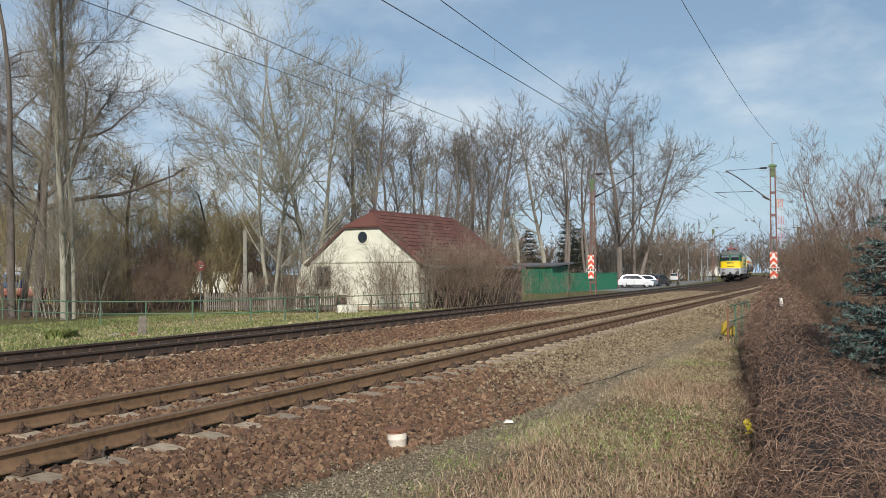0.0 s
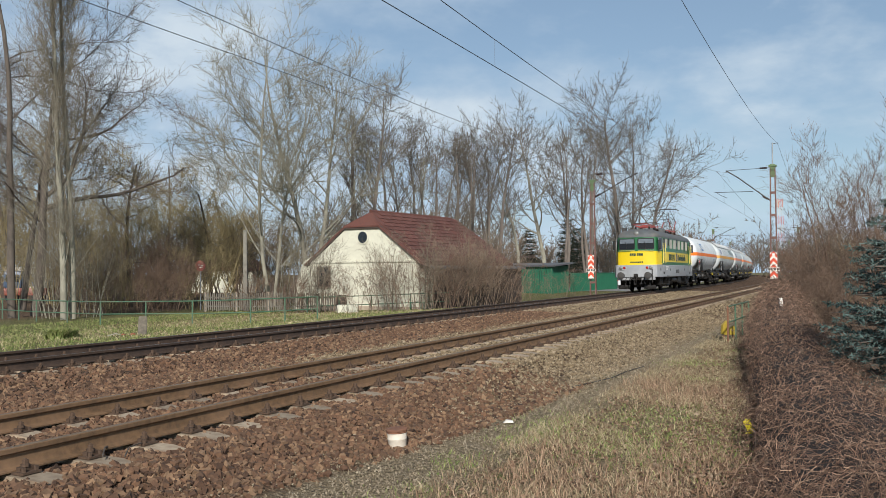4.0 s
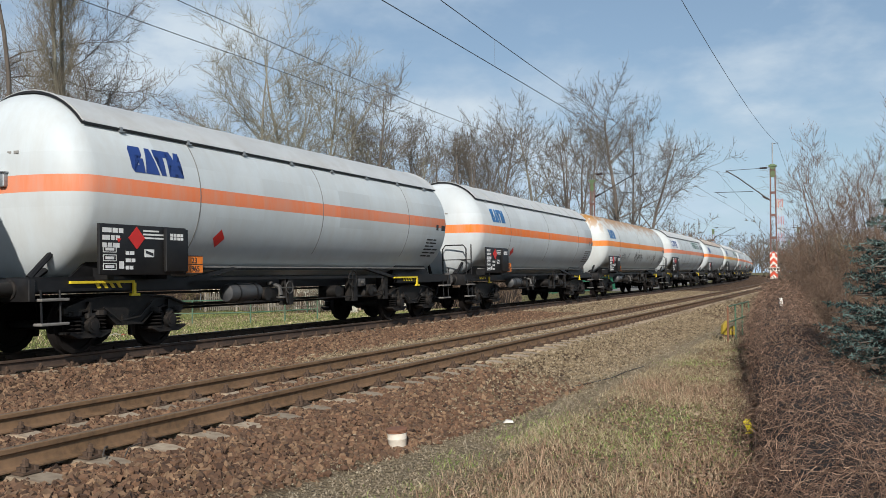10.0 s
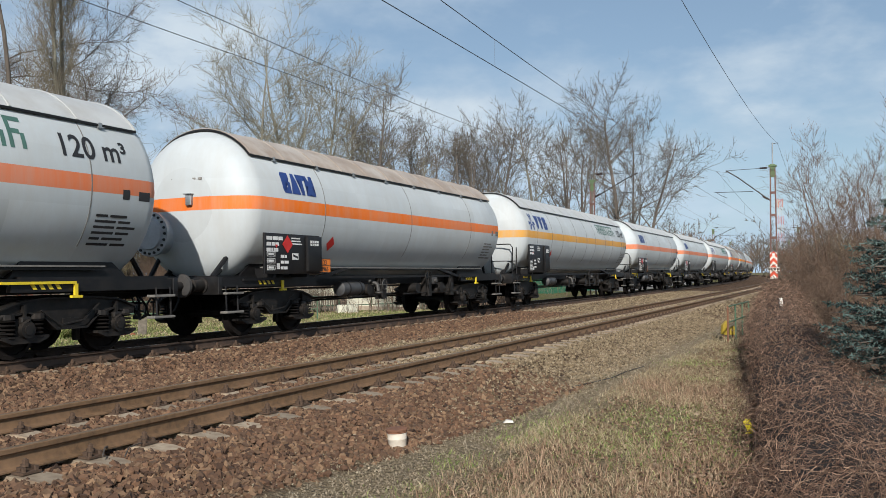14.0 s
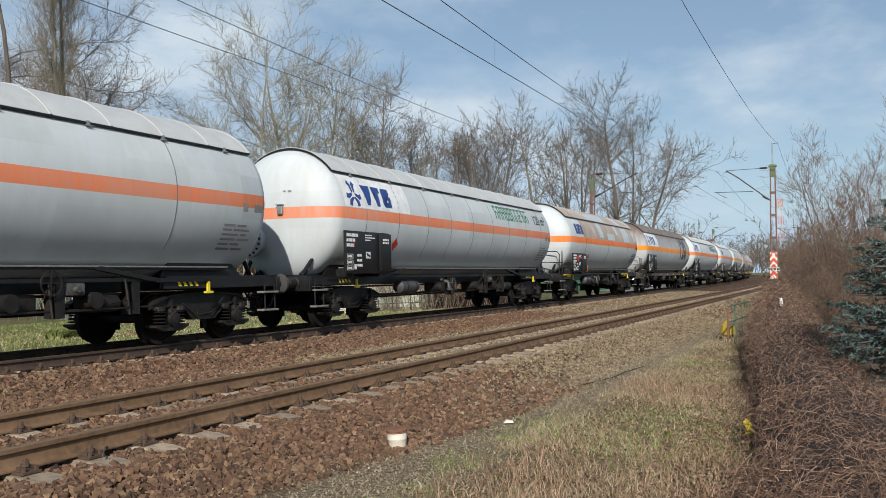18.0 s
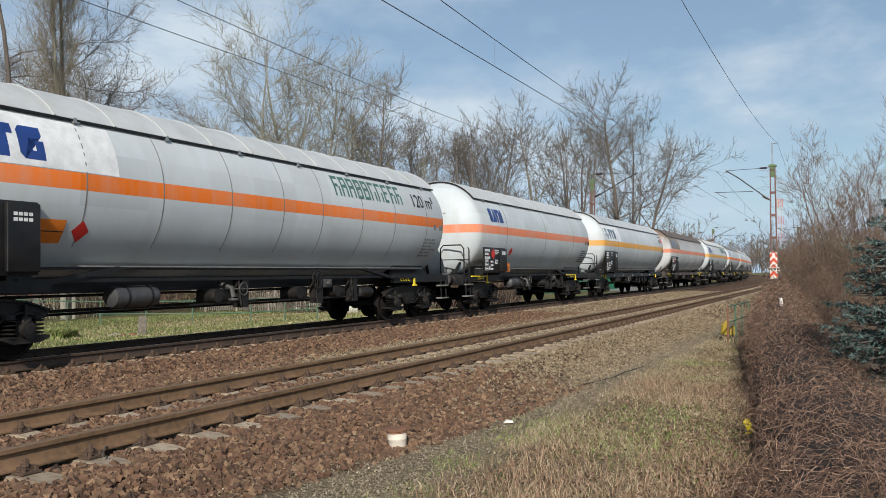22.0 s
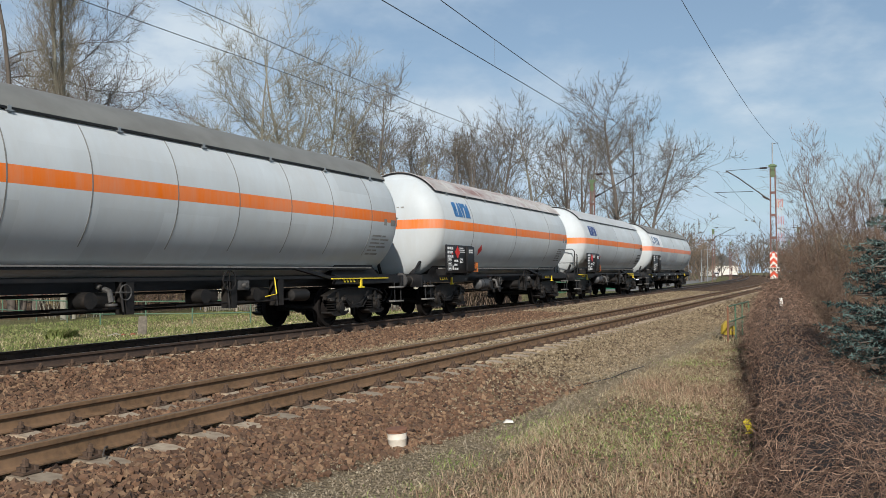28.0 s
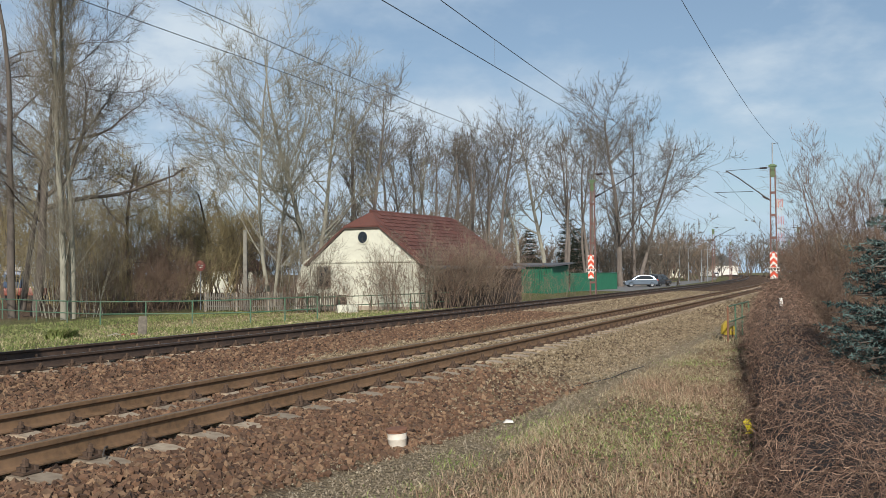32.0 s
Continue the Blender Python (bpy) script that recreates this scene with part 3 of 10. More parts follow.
def patches(scale, cut, seed):
    off = Vector((seed * 7.3, seed * 3.1, seed * 1.7))
    return lambda s, e: np.array([1.0 if noise.noise(Vector((a * scale, b * scale, 0)) + off) > cut else 0.22 for a, b in zip(s, e)])


STRAW = island_mat("dry straw", [(0.14, 0.10, 0.055), (0.31, 0.24, 0.14), (0.52, 0.44, 0.28), (0.20, 0.15, 0.085), (0.42, 0.345, 0.21)])
STRAW_RED = island_mat("reddish dry stems", [(0.14, 0.082, 0.05), (0.29, 0.185, 0.115), (0.46, 0.33, 0.22), (0.19, 0.115, 0.072)])
GREEN_BLADE = island_mat("fresh grass", [(0.08, 0.12, 0.025), (0.15, 0.19, 0.05), (0.22, 0.245, 0.08), (0.32, 0.30, 0.135)])
LEAF = island_mat("dead leaves", [(0.08, 0.046, 0.028), (0.17, 0.10, 0.06), (0.28, 0.18, 0.115), (0.11, 0.066, 0.04), (0.38, 0.29, 0.205)])
FRESH = island_mat("bright young grass", [(0.09, 0.15, 0.028), (0.17, 0.235, 0.055), (0.27, 0.31, 0.10), (0.38, 0.37, 0.17)])


def spots(centres, base=0.0):
    """Weight that peaks round given places on the ground: x, y, reach."""
    def w(s, e):
        out = np.full(len(s), base)
        for x, y, r in centres:
            sc, ec = sq(x, y)
            out = np.maximum(out, np.exp(-((s - sc) ** 2 + (e - ec) ** 2 * 2.0) / (r * r)))
        return out
    return w


DEBRIS = island_mat("grey dry stalks", [(0.08, 0.062, 0.04), (0.20, 0.16, 0.105), (0.36, 0.30, 0.21), (0.13, 0.10, 0.064), (0.48, 0.41, 0.295)])
blades("dry_debris", 26000, -23, 2, 7.9, 9.4, 0.055, DEBRIS, 10, "grey dry stalks strewn over the gravel edge", lambda s, e: np.clip((9.5 - e) / 0.5, 0, 1) * np.clip((e - 7.75 - 0.02 * (s + 20)) / 0.5, 0, 1), lean=2.4, width=0.003, category="plant debris")
blades("dry_grass", 62000, -24, -3, 9.0, 11.05, 0.07, STRAW, 11, "short straw-coloured winter grass on the verge", patches(0.9, -0.02, 1), lean=1.1, width=0.0035)
blades("dry_grass", 24000, -24, -10, 9.0, 11.7, 0.15, STRAW_RED, 12, "reddish dry stems on the verge", spots(((0.9, 7.3, 1.0), (0.3, 6.6, 0.9), (1.7, 7.2, 0.9), (2.3, 8.2, 0.7), (3.5, 12.5, 1.0), (1.0, 8.6, 0.5), (3.3, 13.6, 0.8)), 0.07), lean=0.7, width=0.003)
blades("green_grass", 60000, -24, 0, 8.4, 11.4, 0.062, FRESH, 13, "tufts of fresh green grass on the verge", spots(((1.35, 10.1, 0.7), (2.4, 9.6, 0.9), (2.75, 10.6, 1.0), (2.1, 8.6, 0.9), (2.7, 8.9, 0.8), (3.2, 10.0, 0.7), (1.9, 9.2, 0.8), (0.75, 9.3, 0.35), (4.9, 17.0, 0.7), (4.2, 14.5, 0.4), (-0.2, 7.1, 0.3), (0.05, 8.0, 0.3), (0.15, 8.2, 0.3), (-0.65, 6.75, 0.2), (6.6, 19.6, 0.5)), 0.012), lean=0.9, width=0.004)
blades("lawn_grass", 44000, -18, 16, -20, -3.2, 0.085, GREEN_BLADE, 14, "thin winter lawn beyond the tracks", None, lean=0.9, width=0.012)
blades("lawn_grass", 18000, -18, 14, -15, -3.0, 0.10, STRAW, 15, "pale straw in the winter lawn", patches(0.35, -0.05, 5), lean=0.9, width=0.012)
blades("dry_grass", 6000, -6, 40, 8.9, 11.0, 0.14, STRAW, 16, "straw-coloured grass along the ballast foot", patches(0.4, 0.1, 6), lean=0.8, width=0.008)


def leaves(name, count, s0, s1, e0, e1, seed):
    rng = np.random.default_rng(seed)
    s, e = rng.uniform(s0, s1, count), rng.uniform(e0, e1, count)
    c = along(s, e, ground_z(s, e) + rng.uniform(0.0, 0.03, count))
    u, w = rng.normal(size=(count, 3)), rng.normal(size=(count, 3))
    u[:, 2] *= 0.35
    w[:, 2] *= 0.35
    u *= (0.03 * rng.uniform(0.5, 1.2, count) / np.linalg.norm(u, axis=1))[:, None]
    w *= (0.02 * rng.uniform(0.5, 1.2, count) / np.linalg.norm(w, axis=1))[:, None]
    up = np.array([0, 0, 0.012])
    v = np.stack([c - u, c + w + up, c + u, c - w + up], 1).reshape(-1, 3)
    k = 4 * np.arange(count)[:, None]
    ob = new(name, raw_mesh(name, v, np.concatenate([k + np.array([[0, 1, 2]]), k + np.array([[0, 2, 3]])]), LEAF))
    return tagged(ob, "brown dead leaves lying on the verge", "leaf litter", kind="stuff")


leaves("leaf_litter", 9000, -23, -4, 9.3, 11.6, 21)
leaves("leaf_litter", 9000, -22, -5, 10.5, 11.7, 22)
leaves("leaf_litter", 6000, 0, 20, -16, -12, 23)


# ---- trees ----
def frusta(segs, sides):
    """Tapered tubes for (p, q, r0, r1) rows, as vertices and quads."""
    a = np.asarray(segs, float)
    p, q, r0, r1 = a[:, 0:3], a[:, 3:6], a[:, 6], a[:, 7]
    d = q - p
    d /= np.maximum(np.linalg.norm(d, axis=1, keepdims=True), 1e-9)
    ref = np.where(np.abs(d[:, 2:3]) > 0.9, np.array([[1.0, 0, 0]]), np.array([[0, 0, 1.0]]))
    u = np.cross(d, ref)
    u /= np.linalg.norm(u, axis=1, keepdims=True)
    w = np.cross(d, u)
    t = 2 * np.pi * np.arange(sides) / sides
    off = u[:, None] * np.cos(t)[None, :, None] + w[:, None] * np.sin(t)[None, :, None]
    lo, hi = p[:, None] + off * r0[:, None, None], q[:, None] + off * r1[:, None, None]
    v = np.concatenate([lo, hi], 1)
    k = np.arange(sides)
    f = np.stack([k, (k + 1) % sides, (k + 1) % sides + sides, k + sides], 1)
    return v.reshape(-1, 3), (f[None] + 2 * sides * np.arange(len(a))[:, None, None]).reshape(-1, 4)


def ribbons(segs):
    """The finest twigs as one narrow face a piece."""
    a = np.asarray(segs, float)
    p, q, r0, r1 = a[:, 0:3], a[:, 3:6], a[:, 6], a[:, 7]
    d = q - p
    rng = np.random.default_rng(len(a))
    u = np.cross(d, rng.normal(size=p.shape))
    u /= np.maximum(np.linalg.norm(u, axis=1, keepdims=True), 1e-9)
    v = np.stack([p - u * r0[:, None], p + u * r0[:, None], q + u * r1[:, None], q - u * r1[:, None]], 1).reshape(-1, 3)
    return v, (np.arange(4)[None] + 4 * np.arange(len(a))[:, None])


def grow(rng, p, d, length, r, lvl, prm, out):
    """One limb and, level by level, the limbs that leave it."""
    n = prm["segs"][lvl]
    step, lastlvl = length / n, lvl == len(prm["segs"]) - 1
    kids = prm["kids"][lvl] if not lastlvl else 0
    spots = np.sort(rng.uniform(prm["bare"][lvl], 0.98, kids)) if kids else []
    j = 0
    r_end = r * prm["taper"][lvl]
    for i in range(n):
        d = d + rng.normal(0, prm["gnarl"][lvl], 3)
        d[2] += prm["rise"][lvl]
        d /= np.linalg.norm(d)
        q = p + d * step
        ra, rb = r + (r_end - r) * i / n, r + (r_end - r) * (i + 1) / n
        out[lvl].append((*p, *(q + d * min(rb, step * 0.1) * 0.5), ra, rb))
        while j < len(spots) and spots[j] <= (i + 1) / n:
            f = spots[j] * n - i
            b = p + (q - p) * f
            az = rng.uniform(0, 2 * np.pi)
            o = np.cross(d, (math.cos(az), math.sin(az), 0.31))
            o /= max(np.linalg.norm(o), 1e-6)
            ang = radians(rng.normal(prm["angle"][lvl], 9))
            cd = d * math.cos(ang) + o * math.sin(ang)
            k = 1 - prm["short"][lvl] * spots[j]
            grow(rng, b, cd, length * prm["ratio"][lvl] * k * rng.uniform(0.75, 1.2), max((ra + (rb - ra) * f) * prm["thin"][lvl] * rng.uniform(0.7, 1.05), prm["rmin"]), lvl + 1, prm, out)
            j += 1
        p = q


SHAPES = {
    # open-crowned aspen or ash; columnar poplar; wide old tree; shrub. fine: twigs for each metre, their length, angle, rise and radius, order by order
    "aspen": dict(segs=(10, 8, 5), kids=(18, 9), bare=(0.25, 0.2), taper=(0.18, 0.2, 0.3), gnarl=(0.04, 0.06, 0.07), rise=(0.02, 0.07, 0.08),
                  angle=(42, 38), short=(0.6, 0.5), ratio=(0.5, 0.42), thin=(0.5, 0.52), rmin=0.02,
                  fine=((2.6, 1.15, 40, 0.25, 0.012), (4.2, 0.5, 40, 0.3, 0.0075))),
    "poplar": dict(segs=(12, 6, 4), kids=(76, 7), bare=(0.10, 0.15), taper=(0.35, 0.3, 0.4), gnarl=(0.018, 0.05, 0.07), rise=(0.03, 0.13, 0.12),
                   angle=(34, 28), short=(0.5, 0.4), ratio=(0.2, 0.46), thin=(0.16, 0.5), rmin=0.008,
                   fine=((5.0, 0.7, 32, 0.3, 0.007), (4.0, 0.3, 34, 0.3, 0.005))),
    "old": dict(segs=(9, 10, 6), kids=(11, 14), bare=(0.3, 0.2), taper=(0.35, 0.2, 0.3), gnarl=(0.045, 0.13, 0.15), rise=(0.02, 0.01, 0.04),
                angle=(60, 46), short=(0.4, 0.4), ratio=(0.58, 0.38), thin=(0.36, 0.42), rmin=0.014,
                fine=((3.8, 1.0, 48, 0.14, 0.010), (5.0, 0.45, 46, 0.2, 0.007))),
    "shrub": dict(segs=(6, 4, 3, 2), kids=(9, 5, 4), bare=(0.15, 0.15, 0.1), taper=(0.3, 0.3, 0.4, 0.5), gnarl=(0.08, 0.1, 0.1, 0.1), rise=(0.04, 0.06, 0.07, 0.07),
                  angle=(34, 36, 36), short=(0.4, 0.4, 0.3), ratio=(0.5, 0.55, 0.6), thin=(0.6, 0.6, 0.7), rmin=0.006),
}


def twigs(rng, segs, per, length, angle, rise, r):
    """Thin twigs of two bent pieces that leave the given limbs, per of them for each metre."""
    a = np.asarray(segs, float)
    d = a[:, 3:6] - a[:, 0:3]
    ln = np.linalg.norm(d, axis=1)
    i = np.repeat(np.arange(len(a)), rng.poisson(per * ln))
    n = len(i)
    p = a[i, 0:3] + d[i] * rng.random((n, 1))
    w = d[i] / ln[i][:, None]
    o = np.cross(w, rng.normal(size=(n, 3)))
    o /= np.maximum(np.linalg.norm(o, axis=1, keepdims=True), 1e-6)
    g = np.radians(rng.normal(angle, 10, n))[:, None]
    c = w * np.cos(g) + o * np.sin(g)
    up = np.array([0, 0, 1.0])
    L_ = (length * rng.uniform(0.45, 1.25, n))[:, None] * 0.5
    c = c + up * rise * 0.4 + rng.normal(0, 0.06, (n, 3))
    c /= np.linalg.norm(c, axis=1, keepdims=True)
    q = p + c * L_
    c = c + up * rise + rng.normal(0, 0.12, (n, 3))
    c /= np.linalg.norm(c, axis=1, keepdims=True)
    e = q + c * L_
    k = np.ones((n, 1))
    return np.concatenate([np.hstack([p, q, k * r, k * r * 0.8]), np.hstack([q, e, k * r * 0.8, k * r * 0.5])])


def tree_meshes(kind, height, radius, seed, bark, twig, stems=1, lean=(0, 0), kids=None, spread=0.0, extra=None, stem_r=None, limbs=()):
    rng = np.random.default_rng(seed)
    prm = dict(SHAPES[kind])
    if kids:
        prm["kids"] = kids
    if extra:
        prm.update(extra)
    out = [[] for _ in prm["segs"]]
    for k in range(stems):
        a = rng.uniform(0, 2 * np.pi) if kind == "shrub" else 2 * np.pi * (k + rng.uniform(-0.2, 0.2)) / stems + seed
        tilt = spread * (rng.uniform(0.3, 1.0) if stems > 1 else 1)
        d = np.array([lean[0] + math.cos(a) * tilt * (stems > 1), lean[1] + math.sin(a) * tilt * (stems > 1), 1.0])
        foot = np.array([math.cos(a) * 0.25 * (stem_r or radius * 2) * (stems > 1) * rng.uniform(0.3, 1.6), math.sin(a) * 0.25 * (stem_r or radius * 2) * (stems > 1) * rng.uniform(0.3, 1.6), -0.15])
        grow(rng, foot, d / np.linalg.norm(d), height * rng.uniform(0.8, 1.0) if stems > 1 else height, radius * (rng.uniform(0.6, 1) if stems > 1 else 1), 0, prm, out)
    for z, d, length, r in limbs:
        grow(rng, np.array([lean[0] * z, lean[1] * z, z]), np.array(d) / np.linalg.norm(d), length, r, 1, prm, out)
    sides = (10, 6, 4)
    groups = []
    if kind == "shrub":
        groups = [frusta(out[l], (4, 3)[l]) if l < 2 else ribbons(out[l]) for l in range(4) if out[l]]
        cut = 1
    else:
        groups = [frusta(out[l], sides[l]) for l in range(3)]
        first = np.concatenate([np.asarray(out[2]), np.asarray(out[1])[len(out[1]) // 3:]])
        for spec in prm["fine"]:
            first = twigs(rng, first, *spec)
            groups.append(ribbons(first))
        cut = 2

    def pack(rows):
        vs, fs, k = [], [], 0
        for v, f in rows:
            vs.append(v)
            fs.append(f + k)
            k += len(v)
        return np.concatenate(vs), np.concatenate(fs)
    trunk = raw_mesh("trunk", *pack(groups[:cut]), bark, True)
    crown = raw_mesh("crown", *pack(groups[cut:]), twig, True)
    return trunk, crown


def plant(name, meshes, x, y, label, category="tree", group="", rz=0.0, scale=1.0, dz=0.0):
    at = Matrix.Translation(ground_at(x, y, dz)) @ Matrix.Rotation(radians(rz), 4, "Z") @ Matrix.Diagonal((scale, scale, scale, 1))
    t = thing(name, label, category, at, group)
    st = part("branchwork" if category == "shrub" or name == "far_tree" else "trunk", meshes[0], None, t)
    if category == "shrub" or name == "far_tree":
        tagged(st, kind="stuff")
    tagged(part("crown", meshes[1], None, t), kind="stuff")
    return t


def by_px(px, depth):
    return seen_at(px, depth), depth


# the tall trees from one side of the view to the other
plant("poplar_tree", tree_meshes("poplar", 21, 0.15, 31, BARK_PALE, TWIG_PALE, lean=(0.0, 0)), *by_px(113, 41.5), "slim pale-barked poplar with upright bare branches", group="two slim poplars")
plant("poplar_tree", tree_meshes("poplar", 20, 0.145, 32, BARK_PALE, TWIG_PALE, lean=(0.03, 0)), *by_px(130, 42.2), "slim pale-barked poplar leaning slightly", group="two slim poplars")
plant("old_tree", tree_meshes("old", 19, 0.2, 33, BARK_DARK, TWIG_DARK, lean=(-0.05, 0)), *by_px(22, 43.5), "large dark bare tree with crooked limbs")
plant("old_tree", tree_meshes("old", 12.5, 0.26, 36, BARK_DARK, TWIG_DARK, lean=(0.08, 0.0), limbs=((5.6, (1, 0, 0.32), 8.0, 0.15), (6.2, (0.8, 0.1, 0.75), 7.6, 0.13), (9.0, (0.9, -0.1, 0.3), 6.0, 0.09), (7.6, (0.9, 0.3, 0.5), 6.5, 0.09))), *by_px(62, 45.5), "dark bare tree with long drooping limbs")
plant("old_tree", tree_meshes("old", 15, 0.19, 37, BARK_DARK, TWIG_DARK, lean=(0.18, 0.1)), *by_px(40, 52), "dark bare tree leaning over the bushes", rz=40)
plant("fruit_tree", tree_meshes("old", 9.5, 0.16, 38, BARK_DARK, TWIG_OLIVE, kids=(14, 12)), *by_px(232, 57), "low spreading olive-brown bare tree by the bushes", group="low spreading trees")
plant("fruit_tree", tree_meshes("old", 8.2, 0.15, 39, BARK_DARK, TWIG_OLIVE, kids=(15, 12)), *by_px(374, 64), "round-crowned olive-brown bare tree by the bushes", group="low spreading trees")
for px_, dep_, sd_, hh_, rz_ in ((20, 62, 131, 11.0, 0), (125, 66, 132, 11.5, 70), (300, 70, 133, 11.0, 200), (60, 74, 134, 12.0, 120), (420, 76, 135, 10.0, 30)):
    plant("fruit_tree", tree_meshes("old", hh_, 0.16, sd_, BARK_DARK, TWIG_OLIVE, kids=(13, 11)), *by_px(px_, dep_), "spreading olive-brown bare tree behind the lawn", group="low spreading trees", rz=rz_)
WIDE = dict(bare=(0.16, 0.15), ratio=(0.56, 0.46), short=(0.5, 0.45), angle=(54, 44), rise=(0.02, 0.035, 0.06), gnarl=(0.05, 0.08, 0.09), fine=((2.2, 1.2, 38, 0.22, 0.012), (3.8, 0.55, 40, 0.3, 0.0075)))
plant("aspen_tree", tree_meshes("aspen", 16.8, 0.2, 41, BARK_PALE, TWIG_ASPEN, stems=2, spread=0.22, lean=(-0.03, 0), kids=(16, 9), extra=WIDE), *by_px(482, 56), "tall grey aspen with wide bare branches")
plant("aspen_tree", tree_meshes("aspen", 18.4, 0.21, 44, BARK_PALE, TWIG_ASPEN, stems=2, spread=0.22, lean=(0.05, 0), kids=(19, 9), extra=WIDE), *by_px(548, 58), "tall many-stemmed aspen beside the house")
plant("aspen_tree", tree_meshes("aspen", 14.0, 0.2, 45, BARK_DARK, TWIG_GREY, stems=2, spread=0.08, kids=(24, 6), extra=dict(bare=(0.12, 0.15), ratio=(0.24, 0.45))), *by_px(625, 64), "dark narrow bare tree behind the house")
plant("aspen_tree", tree_meshes("aspen", 15.5, 0.2, 43, BARK_MID, TWIG_GREY, lean=(0.05, 0), kids=(20, 8)), *by_px(655, 66), "tall bare tree behind the house roof")
FORKED = dict(rmin=0.02, ratio=(0.45, 0.44), angle=(42, 42), rise=(0.02, 0.045, 0.06), short=(0.4, 0.45), gnarl=(0.06, 0.09, 0.09), thin=(0.5, 0.5), fine=((1.5, 1.25, 38, 0.25, 0.018), (2.6, 0.55, 40, 0.3, 0.012)))
ROW = [tree_meshes("aspen", 15.0, 0.24, 51, BARK_MID, TWIG_GREY, stems=2, spread=0.2, kids=(12, 8), extra=dict(FORKED, bare=(0.34, 0.2))),
       tree_meshes("aspen", 15.6, 0.26, 52, BARK_MID, TWIG_GREY, stems=3, spread=0.26, kids=(9, 8), extra=dict(FORKED, bare=(0.3, 0.2))),
       tree_meshes("aspen", 17.5, 0.28, 53, BARK_PALE, TWIG_GREY, kids=(18, 9), extra=dict(FORKED, bare=(0.3, 0.2)))]
for i, (px, depth, k, rz, sc) in enumerate(((700, 78, 0, 20, 0.98), (752, 80, 1, 200, 0.92), (826, 86, 1, 75, 0.96), (876, 88, 0, 150, 1.06), (915, 92, 2, 10, 0.8), (962, 97, 2, 100, 1.02), (1000, 99, 0, 250, 1.16), (1040, 101, 1, 320, 1.12), (730, 84, 2, 300, 0.84), (800, 90, 0, 120, 0.98), (850, 92, 1, 170, 0.98))):
    plant("avenue_tree", ROW[k], *by_px(px, depth), "tall bare tree with several upright stems", group="row of tall bare trees", rz=rz, scale=sc)
DOME = dict(rmin=0.024, bare=(0.22, 0.2), ratio=(0.6, 0.42), short=(0.5, 0.45), angle=(58, 42), rise=(0.01, 0.035, 0.06), gnarl=(0.05, 0.07, 0.08), thin=(0.42, 0.48), fine=((1.3, 1.5, 40, 0.25, 0.02), (2.4, 0.65, 40, 0.3, 0.013)))
plant("spreading_tree", tree_meshes("aspen", 22.0, 0.42, 61, BARK_MID, TWIG_GREY, lean=(0.07, 0), kids=(26, 11), extra=DOME), *by_px(1098, 112), "broad-crowned bare tree by the car park")
plant("spreading_tree", tree_meshes("aspen", 24.0, 0.32, 62, BARK_MID, TWIG_GREY, stems=2, spread=0.2, lean=(0.2, 0), kids=(16, 10), extra=DOME), *by_px(1128, 118), "broad bare tree behind the parked cars", rz=60)

# shrubs and scrub
SHRUB = {
    "brown": tree_meshes("shrub", 3.5, 0.022, 71, TWIG_BROWN, TWIG_BROWN, stems=11, spread=0.5, kids=(5, 3, 3), stem_r=3.4, extra=dict(rmin=0.006, gnarl=(0.12, 0.14, 0.14, 0.12))),
    "dark": tree_meshes("shrub", 5.6, 0.045, 72, TWIG_DARK, TWIG_DARK, stems=11, spread=0.42, kids=(9, 6, 4), stem_r=3.2),
    "olive": tree_meshes("shrub", 6.0, 0.05, 73, TWIG_OLIVE, TWIG_OLIVE, stems=10, spread=0.45, kids=(9, 6, 4), stem_r=3.0),
    "thin": tree_meshes("shrub", 5.2, 0.022, 79, BARK_PALE, TWIG_PALE, stems=7, spread=0.22, kids=(7, 4, 3), stem_r=2.4),
    "thicket": tree_meshes("shrub", 4.0, 0.024, 74, TWIG_RUSSET, TWIG_RUSSET, stems=22, spread=0.2, kids=(8, 4, 3), stem_r=5.0),
    "russet": tree_meshes("shrub", 3.6, 0.022, 77, TWIG_RUSSET, TWIG_RUSSET, stems=10, spread=0.7, kids=(9, 6, 4), stem_r=2.6),
    "sapling": tree_meshes("shrub", 6.6, 0.055, 78, TWIG_RUSSET, TWIG_RUSSET, stems=3, spread=0.42, kids=(14, 8, 5), stem_r=1.0, extra=dict(angle=(40, 38, 38), ratio=(0.55, 0.5, 0.55))),
    "pale": tree_meshes("shrub", 6.2, 0.05, 75, TWIG_PALE, TWIG_PALE, stems=4, spread=0.2, kids=(14, 6, 4), stem_r=1.2),
}
WOODS = [tree_meshes("shrub", 5.6, 0.07, 76 + k, tw, tw, stems=5, spread=0.45, kids=(7, 4, 3), stem_r=2.6, extra=dict(rmin=0.024)) for k, tw in enumerate((TWIG_DARK, TWIG_GREY, TWIG_BROWN, TWIG_DARK))]


def scrub(rows, name, label, group):
    for kind, px, depth, rz, sc in rows:
        plant(name, SHRUB[kind], *by_px(px, depth), label, "shrub", group, rz, sc)


